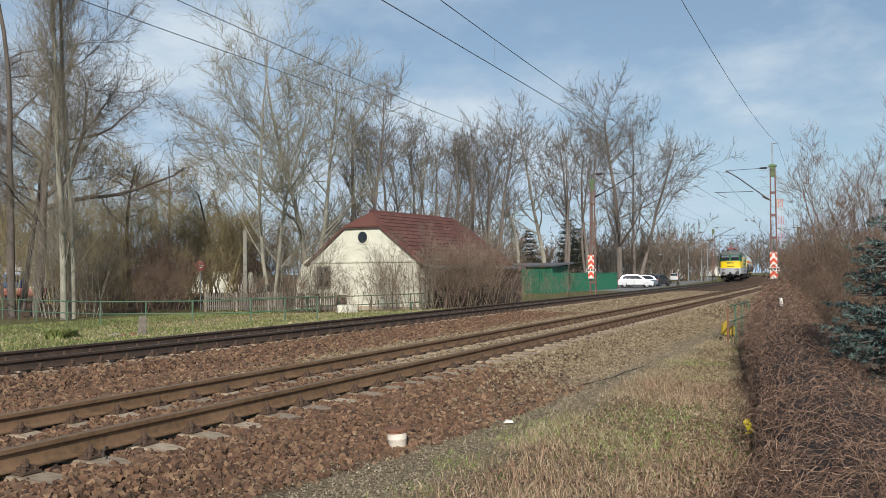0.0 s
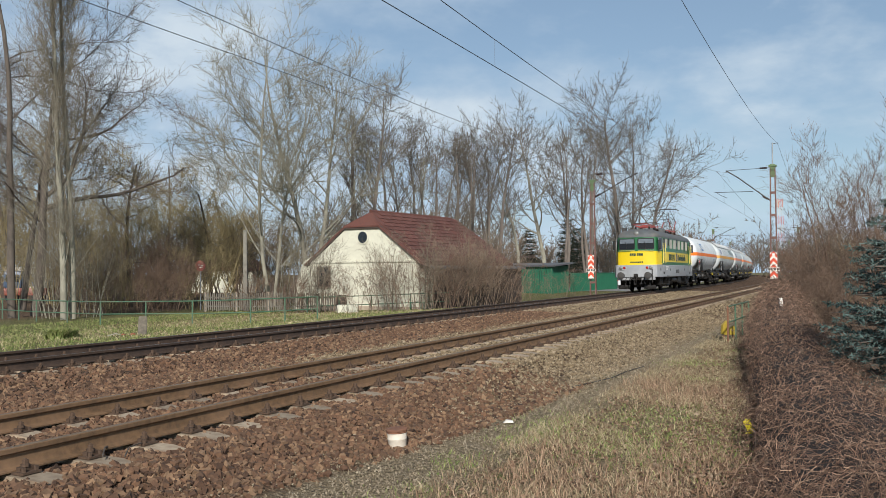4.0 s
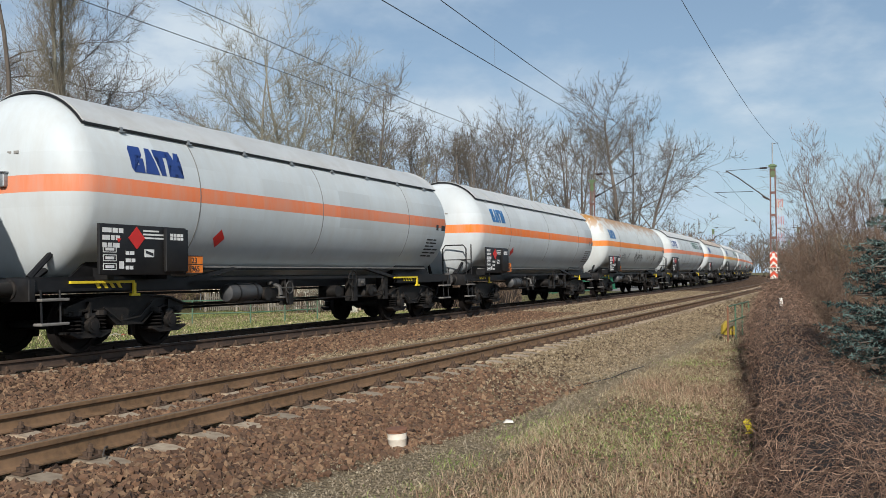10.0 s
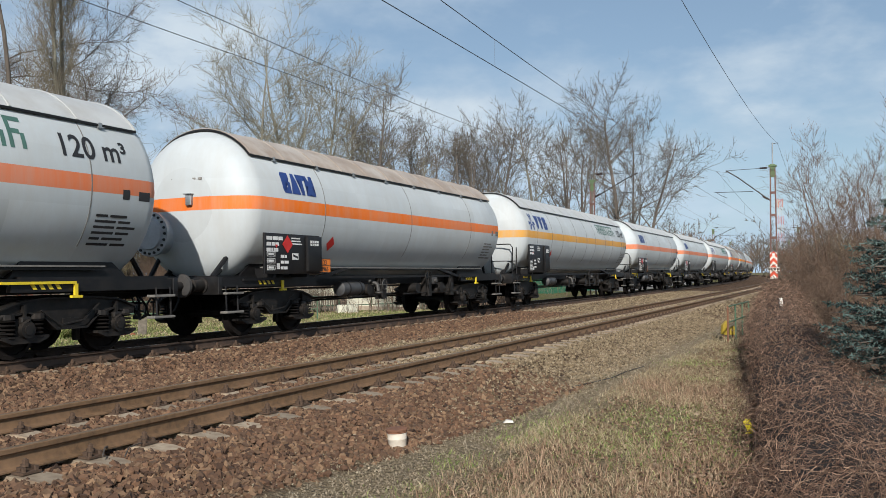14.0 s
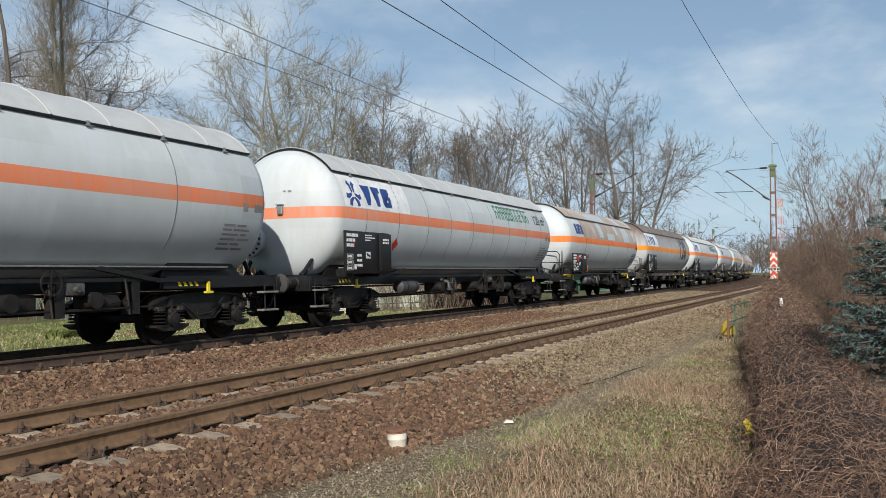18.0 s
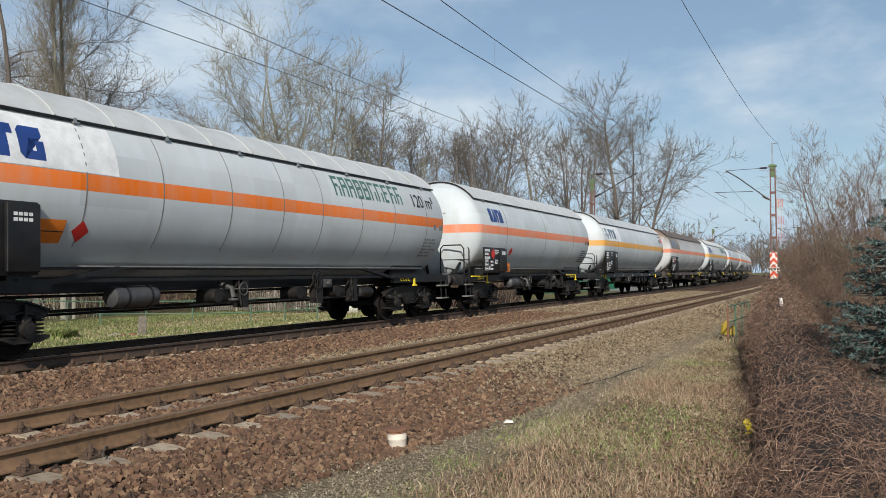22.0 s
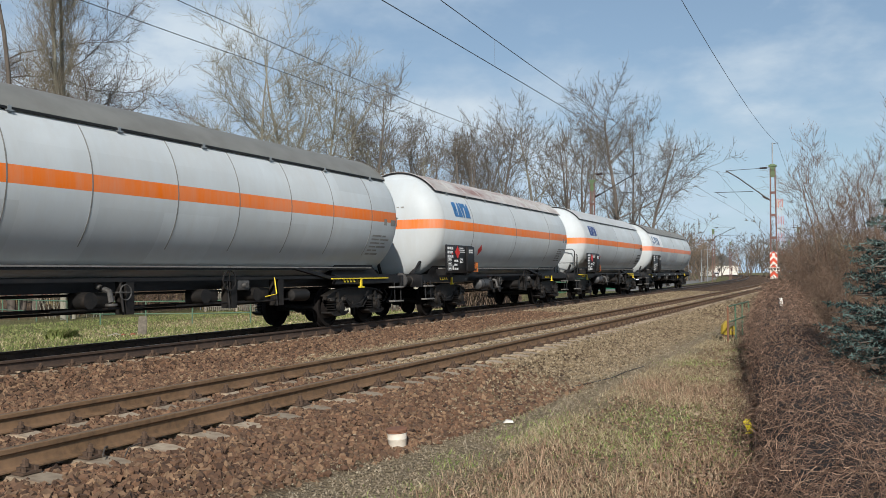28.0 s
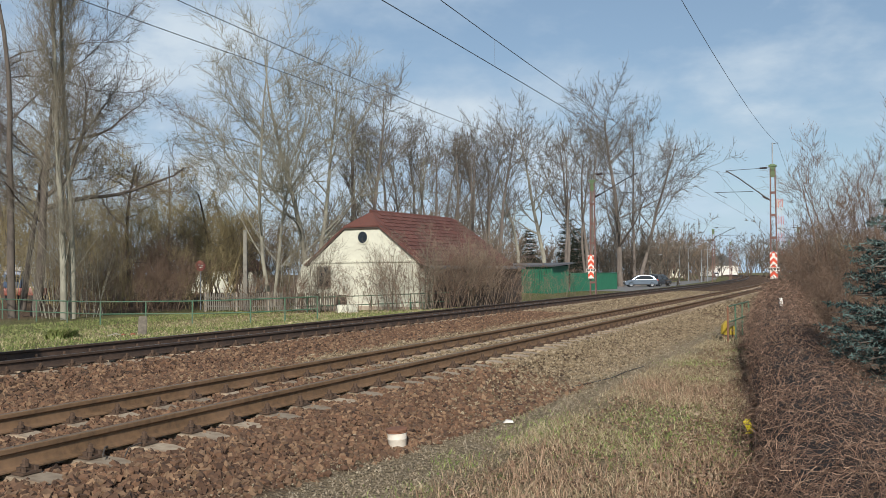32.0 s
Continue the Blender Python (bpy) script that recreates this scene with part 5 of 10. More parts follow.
# ---- the house ----
def build_house():
    ax = Vector((0.515, 0.857, 0)).normalized()
    m = Matrix((ax, Vector((-ax.y, ax.x, 0)), Vector((0, 0, 1)))).transposed().to_4x4()
    g = -0.95
    at = Matrix.Translation((-4.53, 49.0, 0)) @ m          # x runs back along the ridge, y to the left
    h = thing("house", "cream rendered house with half-hipped red tiled roof", "house", at)
    W, EAVE, CLIP, CW, L_ = 3.75, 1.95, 3.85, 1.15, 10.6
    gable = [(-W, g), (W, g), (W, EAVE), (CW, CLIP), (-CW, CLIP), (-W, EAVE)]
    part("gable_wall", Shape().prism(gable, 0.0, 0.35, "x"), WALL_CREAM, h, "cream rendered gable wall")
    part("rear_wall", Shape().prism(gable, L_ - 0.35, L_, "x"), WALL_CREAM, h)
    for sy in (1, -1):
        part("side_wall", Shape().box(0.35, L_ - 0.35, sy * W - (0.35 if sy > 0 else 0), sy * W + (0 if sy > 0 else 0.35), g, EAVE), WALL_CREAM, h)
    part("ledge", Shape().box(-0.07, 0.0, -W, W, EAVE - 0.06, EAVE + 0.06), WALL_CREAM, h)
    part("verge_board", Shape().prism([(-W - 0.25, EAVE - 0.18), (-CW - 0.12, CLIP + 0.06), (CW + 0.12, CLIP + 0.06), (W + 0.25, EAVE - 0.18), (W + 0.2, EAVE - 0.28), (CW + 0.06, CLIP - 0.08), (-CW - 0.06, CLIP - 0.08), (-W - 0.2, EAVE - 0.28)], -0.1, 0.0, "x"), DARK_WOOD, h, "dark verge boards")
    part("plinth", Shape().box(-0.05, 0.0, -W, W, g, g + 0.4), CONCRETE, h)
    # roof planes, then tiles on the side that shows
    slope = (CLIP - EAVE) / (W - CW)
    ridge = CLIP + CW * slope
    n_ = Vector((0, -slope, -1))
    for sy in (1, -1):
        prof = lambda x, d, y0, y1: [(x, sy * y0, EAVE + (W - y0) * slope + d), (x, sy * y1, EAVE + (W - y1) * slope + d)]
        rf = Shape()
        rings = []
        for x, top in ((-0.12, CW), (0.9, 0.0), (L_ - 0.9, 0.0), (L_ + 0.12, CW)):
            rings.append([(x, sy * (W + 0.35), EAVE - 0.35 * slope + 0.02), (x, sy * top, EAVE + (W - top) * slope + 0.02), (x, sy * top, EAVE + (W - top) * slope + 0.14), (x, sy * (W + 0.35), EAVE - 0.35 * slope + 0.14)])
        rf.loft(rings)
        part("roof_slope", rf, ROOF_TILE, h)
        length = math.hypot(W + 0.35, (W + 0.35) * slope)
    part("hip", Shape().add([(-0.14, CW + 0.1, CLIP + 0.1), (-0.14, -CW - 0.1, CLIP + 0.1), (0.95, 0, ridge + 0.16), (-0.14, CW + 0.1, CLIP + 0.02), (-0.14, -CW - 0.1, CLIP + 0.02), (0.95, 0, ridge + 0.06)], [(0, 1, 2), (3, 5, 4), (0, 3, 4, 1), (1, 4, 5, 2), (2, 5, 3, 0)]), ROOF_TILE, h)
    part("ridge_cap", Shape().cyl((0.8, 0, ridge + 0.12), (L_ - 0.8, 0, ridge + 0.12), 0.11, n=10), ROOF_TILE, h)
    rows, cols = 13, 18
    tl = lambda: mesh_of("roof_tile", Shape().loft([[(x, y, 0.035 * math.sin(math.pi * (x + 0.29) / 0.58) + d) for x in (-0.28, -0.1, 0.1, 0.28)] + [(x, y, 0.035 * math.sin(math.pi * (x + 0.29) / 0.58) + d - 0.03) for x in (0.28, 0.1, -0.1, -0.28)] for y, d in ((-0.21, 0.035), (0.21, 0.0))]), ROOF_TILE, 0)
    tile = tl()
    ang = math.atan(slope)
    for r in range(rows):
        y = (W + 0.25) * (1 - r / rows) - 0.1
        for c in range(cols):
            x = 0.2 + (L_ - 0.4) * (c + 0.5) / cols
            if y < CW and x < 0.95 - y * 0.8 + 0.3:
                continue
            part("roof_tile", tile, None, h, at=pose(x, -y, EAVE + (W - y) * slope + 0.155, math.degrees(ang), 0, 0))
    # round attic window and a window below
    part("round_window", Shape().lathe([(0.40, 0.0), (0.40, 0.04), (0.33, 0.05), (0.33, 0.01)], m=pose(-0.01, -0.05, 3.3, 0, -90, 0), n=24, cap=False), WALL_CREAM, h)
    part("round_pane", Shape().lathe([(0.34, 0.0), (0.34, 0.015), (0.02, 0.018)], m=pose(-0.005, -0.05, 3.3, 0, -90, 0), n=24), GLASS, h, "dark round attic pane")
    for y, z0, z1, w in ((2.75, 0.6, 1.62, 0.85),):
        fr = part("window", Shape().box(-0.05, 0.0, y - w / 2 - 0.07, y + w / 2 + 0.07, z0 - 0.07, z1 + 0.07), DARK_WOOD, h, "dark framed window")
        for k in (-1, 1):
            part("pane", Shape().box(-0.06, -0.05, y + k * w / 4 - w / 4 + 0.04, y + k * w / 4 + w / 4 - 0.04, z0, z1), GLASS, fr, smooth=0)
        part("sill", Shape().box(-0.14, 0.0, y - w / 2 - 0.12, y + w / 2 + 0.12, z0 - 0.14, z0 - 0.07), CONCRETE, fr)
    # low annex with an arched parapet
    arch = [(0, g), (1.8, g), (1.7, 0.75), (1.5, 1.4), (1.2, 1.97), (0.6, 2.27), (0, 2.5)]
    part("annex_wall", Shape().prism([(a + W, b) for a, b in arch], 0.8, 1.15, "x"), WALL_CREAM, h, "cream annex wall with curved parapet")
    part("annex_body", Shape().box(1.15, 6.5, W, W + 1.45, g, 1.3), WALL_CREAM, h)
    part("annex_roof", Shape().prism([(W, 2.2), (W + 1.6, 1.3), (W + 1.6, 1.4), (W, 2.32)], 1.15, 6.7, "x"), ROOF_TILE, h)
    part("chimney", Shape().box(4.0, 4.5, 1.0, 1.5, 3.2, 4.9, c=0.02), WALL_CREAM, h)
    # lean-to added to hide the lit side wall; dark boards stand for its shade
    for k in range(30):
        a = 0.5 + k * 0.36
        part("board", Shape().box(a, a + 0.34, -W - 0.66, -W - 0.62, g, 1.52 + 0.004 * (k % 3)), DARK_WOOD, h, smooth=0)
    part("lean_to_roof", Shape().prism([(-W - 0.95, 1.5), (-W - 0.05, 1.66), (-W - 0.05, 1.74), (-W - 0.95, 1.58)], 0.3, L_ + 0.7, "x"), SHED_ROOF, h, "grey roof of the added lean-to under the eave")
    return h


build_house()
single("wall_stub", Shape().box(-0.55, 0.55, -0.25, 0.25, -0.05, 0.42, c=0.05), WALL_CREAM, "pale rendered block by the house railing", "wall", at=Matrix.Translation(ground_at(seen_at(615, 45.5), 45.5)))
single("rain_barrel", Shape().lathe([(0.26, 0), (0.29, 0.35), (0.27, 0.85), (0.25, 0.9), (0.22, 0.86)], n=18), DARK_WOOD, "dark rain barrel against the house wall", "barrel", at=Matrix.Translation(ground_at(seen_at(604, 47.6), 47.6)))


def picket_fence():
    pf = thing("picket_fence", "weathered grey wooden picket fence before the house", "fence")
    a, b = ground_at(seen_at(362, 50), 50), ground_at(seen_at(592, 48), 48)
    n = 62
    d = (b - a).normalized()
    ang = math.degrees(math.atan2(d.y, d.x))
    me = mesh_of("picket", Shape().prism([(-0.035, 0.05), (0.035, 0.05), (0.035, 1.0), (0.0, 1.08), (-0.035, 1.0)], -0.012, 0.012), GREY_WOOD, 0)
    for i in range(n):
        p = a.lerp(b, i / (n - 1))
        part("picket", me, None, pf, at=Matrix.Translation(p) @ pose(0, 0, random.uniform(-0.03, 0.03), 0, random.uniform(-2, 2), ang))
    for h in (0.3, 0.8):
        part("rail", Shape().box(0, (b - a).length, 0.015, 0.055, h - 0.04, h + 0.04), GREY_WOOD, pf, at=Matrix.Translation(a) @ pose(0, 0, 0, 0, 0, ang))
    for i in range(5):
        part("post", Shape().box(-0.06, 0.06, 0.02, 0.14, -0.2, 1.1), CONCRETE, pf, at=Matrix.Translation(a.lerp(b, i / 4)) @ pose(0, 0, 0, 0, 0, ang))


picket_fence()


# ---- green shed and fence, car park ----
def build_shed():
    B, A, C = Vector((9.9, 79.3, 0)), Vector((4.2, 87.0, 0)), Vector((12.05, 84.0, 0))
    g, top = -0.68, 1.78
    sd = thing("shed", "long low shed of green corrugated sheet with grey roof", "shed")

    def sheet(p, q, z0, z1, name, parent, step=0.16):
        d = q - p
        n = int(d.length / step)
        w = Vector((d.y, -d.x, 0)).normalized()
        pts = []
        for i in range(n + 1):
            pts.append(p + d * (i / n) + w * (0.03 if i % 2 else -0.03))
        ring0 = [(v.x, v.y, z0) for v in pts] + [((v - w * 0.05).x, (v - w * 0.05).y, z0) for v in reversed(pts)]
        ring1 = [(x, y, z1) for x, y, z in ring0]
        return part(name, Shape().loft([ring0, ring1]), SHED_GREEN, parent, smooth=0)

    sheet(A, B, g, top, "front_wall", sd)
    sheet(B, C, g, top + 0.1, "end_wall", sd)
    D_ = A + (C - B)
    sheet(D_, C, g, top + 0.2, "back_wall", sd)
    sheet(A, D_, g, top, "end_wall", sd)
    out = lambda p, k: p + (p - (A + C) / 2).normalized() * k
    quad = [out(A, 0.5), out(B, 0.6), out(C, 0.5), out(D_, 0.5)]
    zs = (top + 0.05, top + 0.02, top + 0.3, top + 0.3)
    part("roof", Shape().loft([[(p.x, p.y, z) for p, z in zip(quad, zs)], [(p.x, p.y, z + 0.14) for p, z in zip(quad, zs)]]), SHED_ROOF, sd, "grey sheet roof")
    fe = thing("sheet_fence", "green corrugated sheet fence beside the shed", "fence")
    E_ = Vector((19.3, 97.0, 0))
    sheet(C + Vector((0.3, 0.4, 0)), E_, g, 1.15, "panel", fe)
    part("cap", Shape().tube([(C.x, C.y, 1.17), (E_.x, E_.y, 1.17)], 0.05, 6), SHED_GREEN, fe)


build_shed()

s_park = np.arange(58, 272, 4.0)
pv = np.concatenate([along(s_park, -4.6 - 0.0 * s_park, -0.60), along(s_park, np.where(s_park < 92, -19.0, -11.0), -0.60)])
k_ = len(s_park)
pf_ = np.stack([np.arange(k_ - 1), np.arange(1, k_), np.arange(1, k_) + k_, np.arange(k_ - 1) + k_], 1)
tagged(new("car_park", raw_mesh("car_park", pv, pf_, ASPHALT)), "pale asphalt car park and road", "car park", kind="structure")

CAR_WHITE = mat("white car paint", (0.60, 0.61, 0.62), (0.57, 0.58, 0.59), rough=0.18, coat=0.6, scale=0.6)
CAR_SILVER = mat("silver blue car paint", (0.17, 0.21, 0.26), (0.15, 0.19, 0.235), rough=0.25, metal=0.5, coat=0.5, scale=0.6)
CAR_DARK = mat("dark car paint", (0.045, 0.05, 0.06), rough=0.2, coat=0.6, scale=0.6)
TYRE_BLACK = mat("tyre rubber", (0.022, 0.022, 0.023), rough=0.8)
ALLOY = mat("alloy wheel", (0.45, 0.45, 0.46), rough=0.3, metal=0.8)
HEADLAMP = mat("clear lamp cover", (0.6, 0.62, 0.65), rough=0.1)


def build_car(paint, label, at, length=4.2, height=1.55, width=1.8, name="car"):
    """A hatchback, nose to +x."""
    car = thing(name, label, "car", at, group="parked cars")
    h, L_, w = height, length / 2, width / 2
    side = [(-L_ + 0.05, 0.28), (-L_, 0.55), (-L_ + 0.06, 0.9), (-L_ + 0.22, h * 0.63), (L_ * 0.36, h * 0.62), (L_ * 0.82, h * 0.56), (L_ - 0.04, h * 0.45), (L_, 0.42), (L_ - 0.08, 0.25)]
    def ring(y, k):
        return [(x * (1 - 0.012 * k), y, z if z > 0.4 else z + 0.03 * k) for x, z in side]
    part("body", Shape().loft([ring(-w, 2), ring(-w + 0.1, 0), ring(w - 0.1, 0), ring(w, 2)]), paint, car, smooth=50)
    roof = [(-L_ + 0.2, h * 0.62), (-L_ + 0.55, h * 0.88), (-L_ + 1.0, h * 0.975), (L_ * 0.0, h), (L_ * 0.22, h * 0.93), (L_ * 0.58, h * 0.61)]
    tw = lambda y: [(x, y * (1 - 0.2 * max(0, (z - h * 0.6)) / (h * 0.4)), z) for x, z in roof]
    cab = part("cabin", Shape().loft([tw(-w + 0.04), tw(0), tw(w - 0.04)]), paint, car, smooth=40)
    for sy in (1, -1):
        gl = [(-L_ + 0.5, h * 0.65), (-L_ + 0.72, h * 0.86), (-L_ + 1.05, h * 0.92), (L_ * 0.0, h * 0.945), (L_ * 0.19, h * 0.88), (L_ * 0.48, h * 0.65)]
        put = lambda d: [(x, sy * (w - 0.04 + d) * (1 - 0.2 * max(0, (z - h * 0.6)) / (h * 0.4)), z) for x, z in gl]
        part("side_glass", Shape().loft([put(-0.01), put(0.012)]), GLASS, cab, smooth=0)
        part("door_mirror", Shape().box(L_ * 0.34, L_ * 0.34 + 0.14, sy * (w + 0.02) - 0.07, sy * (w + 0.02) + 0.09, h * 0.64, h * 0.72, c=0.02), paint, car)
        part("headlamp", Shape().box(L_ - 0.34, L_ - 0.03, sy * (w - 0.1) - 0.09, sy * (w - 0.1) + 0.095, h * 0.40, h * 0.48, c=0.02), HEADLAMP, car)
        part("tail_lamp", Shape().box(-L_ + 0.01, -L_ + 0.2, sy * (w - 0.12) - 0.09, sy * (w - 0.12) + 0.12, h * 0.5, h * 0.6, c=0.02), SIGN_RED, car)
        part("door_seam", Shape().box(-L_ * 0.08, -L_ * 0.08 + 0.012, sy * w - 0.005, sy * w + 0.003, 0.4, h * 0.62), RUBBER_DARK, car, smooth=0)
        part("sill_trim", Shape().box(-L_ * 0.55, L_ * 0.5, sy * w - 0.02, sy * w + 0.012, 0.26, 0.38), RUBBER_DARK, car)
        for x in (-L_ * 0.62, L_ * 0.62):
            wl = part("wheel", Shape().lathe([(0.1, -0.09), (0.3, -0.1), (0.325, -0.07), (0.325, 0.07), (0.3, 0.1), (0.22, 0.1), (0.21, 0.07)], m=pose(x, sy * (w - 0.1), 0.325, -90 * sy, 0, 0), n=22), TYRE_BLACK, car)
            part("rim", Shape().lathe([(0.215, 0.05), (0.2, 0.095), (0.05, 0.08), (0.02, 0.095)], m=pose(x, sy * (w - 0.1), 0.325, -90 * sy, 0, 0), n=10), ALLOY, wl)
    for x0, x1, z0, z1, nm in ((L_ * 0.29, L_ * 0.54, h * 0.885, h * 0.645, "windscreen"), (-L_ + 0.52, -L_ + 0.26, h * 0.86, h * 0.66, "rear_window")):
        k = 0.02 if x0 > 0 else -0.02
        part(nm, Shape().add([(x0 + k, -w + 0.26, z0), (x0 + k, w - 0.26, z0), (x1 + k, w - 0.13, z1), (x1 + k, -w + 0.13, z1), (x0, -w + 0.26, z0 - 0.02), (x0, w - 0.26, z0 - 0.02), (x1, w - 0.13, z1 - 0.02), (x1, -w + 0.13, z1 - 0.02)], [(0, 1, 2, 3), (7, 6, 5, 4), (0, 4, 5, 1), (1, 5, 6, 2), (2, 6, 7, 3), (3, 7, 4, 0)]), GLASS, cab, smooth=0)
    part("grille", Shape().box(L_ - 0.03, L_ + 0.012, -0.5, 0.5, 0.35, 0.56, c=0.01), RUBBER_DARK, car)
    return car


RUBBER_DARK = mat("black car trim", (0.02, 0.02, 0.021), rough=0.6)
PARK_Z = -0.60
white_car = build_car(CAR_WHITE, "white compact SUV standing in the car park", pose(22.7, 103.5, PARK_Z, 0, 0, -6), 4.2, 1.58)
build_car(CAR_SILVER, "silver blue hatchback parked in the car park", pose(24.3, 107.6, PARK_Z, 0, 0, 176), 4.05, 1.48)
build_car(CAR_DARK, "dark estate car parked in the car park", pose(27.7, 112.5, PARK_Z, 0, 0, 52), 4.3, 1.55)
far_car = build_car(CAR_WHITE, "white car driving on the road beyond the car park", pose(*by_px(1196, 172), PARK_Z, 0, 0, 30), 4.1, 1.6, 1.8)


# ---- small things along the line ----
def build_bucket():
    x, y = -0.46, 8.72
    b = thing("bucket", "dirty white plastic bucket with rusty rim", "bucket", Matrix.Translation(ground_at(x, y, -0.01)) @ pose(0, 0, 0, 2, -3, 0))
    part("body", Shape().lathe([(0.082, 0.0), (0.087, 0.005), (0.094, 0.10), (0.097, 0.105), (0.0975, 0.115), (0.095, 0.12), (0.10, 0.185), (0.101, 0.2), (0.094, 0.2), (0.088, 0.03)], n=28, cap=True), PLASTIC_WHITE, b)
    part("rim", Shape().lathe([(0.100, 0.170), (0.106, 0.173), (0.106, 0.180), (0.101, 0.183), (0.107, 0.188), (0.108, 0.203), (0.101, 0.207), (0.09, 0.2)], n=28, cap=False), RUST, b, "rust-stained rim")
    part("lid", Shape().lathe([(0.1, 0.203), (0.09, 0.208), (0.03, 0.206), (0.005, 0.204)], n=24), RUST, b, "rusty lid")


build_bucket()


def stone_marker(px, depth, h, w, label):
    at = Matrix.Translation(ground_at(seen_at(px, depth), depth, -0.05)) @ pose(0, 0, 0, 0, 2, 20)
    single("marker_stone", Shape().loft([[(x * w, y * w * 0.7, z) for x, y in rounded((1, 1), 0.25)] for z, w in ((-0.1, 0.5 * w), (h * 0.9, 0.46 * w), (h, 0.36 * w))]), STONE_OLD, label, "marker stone", at=at)


def rounded(size, r, n=3):
    pts = []
    for cx, cy, a0 in ((1, 1, 0), (-1, 1, 90), (-1, -1, 180), (1, -1, 270)):
        for i in range(n + 1):
            a = radians(a0 + 90 * i / n)
            pts.append((cx * (size[0] - r) + r * math.cos(a), cy * (size[1] - r) + r * math.sin(a)))
    return pts


stone_marker(252, 28.7, 0.66, 0.3, "weathered grey marker stone on the lawn")
single("marker_post", Shape().box(-0.032, 0.032, -0.025, 0.025, -0.4, 0.82, c=0.01), SIGN_WHITE, "short white post standing in the hedge", "post", at=Matrix.Translation((seen_at(1384, 20.0), 20.0, -0.14)) @ pose(0, 0, 0, 0, -3, 0))


def steel_railing():
    rl = thing("steel_railing", "rusty grey steel guard rail by the cable marker", "railing")
    a, b = ground_at(7.15, 22.0), ground_at(9.0, 25.8)
    for i in range(4):
        p = a.lerp(b, i / 3)
        part("post", Shape().cyl(p - Vector((0, 0, 0.2)), p + Vector((0, 0, 0.92)), 0.024, n=8), FENCE_GREEN if i else RUST, rl)
    for h in (0.9, 0.5):
        part("bar", Shape().cyl(a + Vector((0, 0, h)), b + Vector((0, 0, h)), 0.02, n=8), FENCE_GREEN, rl)


steel_railing()
YELLOW_PLASTIC = mat("yellow enamel", (0.42, 0.30, 0.03), (0.32, 0.23, 0.03), rough=0.5, dirt=(0.3, 0.22, 0.1), dirt_amount=0.5)
for i, (px, dep, h, w) in enumerate(((1279, 22.9, 0.40, 0.17), (1295, 23.6, 0.26, 0.2))):
    mk = thing("cable_marker", "yellow cable marker plate on a short stake", "marker", Matrix.Translation(ground_at(seen_at(px, dep), dep)) @ pose(0, 0, 0, 0, 6 - 10 * i, 15))
    part("plate", Shape().prism([(-w / 2, h * 0.35), (w / 2, h * 0.3), (w / 2, h * 0.9), (w * 0.1, h * 1.25), (-w / 2, h * 0.95)], -0.04, 0.04), YELLOW_PLASTIC, mk)
    part("stake", Shape().cyl((0, 0, -0.2), (0, 0, h * 0.6), 0.022, n=6), RUST, mk)


def yellow_rag():
    rng = random.Random(5)
    sh = Shape()
    at = Matrix.Translation(ground_at(seen_at(1320, 9.55), 9.55, 0.02))
    rings = []
    for k in range(7):
        z = 0.17 * k / 6
        r = 0.055 * (1 - 0.55 * abs(k - 2) / 5)
        rings.append([(r * math.cos(a) * rng.uniform(0.6, 1.2) + 0.02 * math.sin(k), r * 0.6 * math.sin(a) * rng.uniform(0.6, 1.2), z) for a in (2 * math.pi * i / 9 for i in range(9))])
    sh.loft(rings)
    single("plastic_bag", sh, BRIGHT_RAG, "crumpled yellow plastic bag by the hedge", "litter", at=at)


BRIGHT_RAG = mat("yellow plastic film", (0.75, 0.6, 0.02), (0.6, 0.48, 0.02), rough=0.4)
yellow_rag()


DULL_RED = mat("weathered red enamel", (0.26, 0.045, 0.035), (0.2, 0.04, 0.03), rough=0.6)


def prohibition_sign():
    at = Matrix.Translation(ground_at(seen_at(355, 52), 52))
    sg = thing("road_sign", "round red road sign on a grey post", "road sign", at)
    part("post", Shape().cyl((0, 0, -0.2), (0, 0, 2.6), 0.04, n=8), GALV, sg)
    z = z_seen(355, 471, 52) - at.translation.z
    part("disc", Shape().lathe([(0.30, 0), (0.30, 0.02), (0.28, 0.022), (0.02, 0.022)], m=pose(0, -0.05, z, 90, 0, 0), n=24), DULL_RED, sg, "dull red round disc")
    part("marks", Shape().box(-0.16, -0.02, -0.08, -0.074, z + 0.04, z + 0.1).box(0.03, 0.18, -0.08, -0.074, z - 0.02, z + 0.05).box(-0.1, 0.12, -0.08, -0.074, z - 0.12, z - 0.06), SIGN_WHITE, sg, smooth=0)


prohibition_sign()
POLE_GREY = mat("grey lichened concrete", (0.25, 0.235, 0.2), (0.16, 0.15, 0.125), rough=0.95, scale=5, dirt=(0.12, 0.115, 0.09), dirt_amount=0.5)
for px, dep, top_y, nm in ((434, 50, 407, "concrete_pole"), (320, 66, 470, "concrete_pole")):
    zt = z_seen(px, top_y, dep)
    single(nm, Shape().loft([[(a * w, b * w, z) for a, b in ((-1, -1), (1, -1), (1, 1), (-1, 1))] for w, z in ((0.13, -0.3), (0.09, zt + 0.85))]), POLE_GREY, "plain square concrete pole", "pole", at=Matrix.Translation(ground_at(seen_at(px, dep), dep)), group="concrete poles")


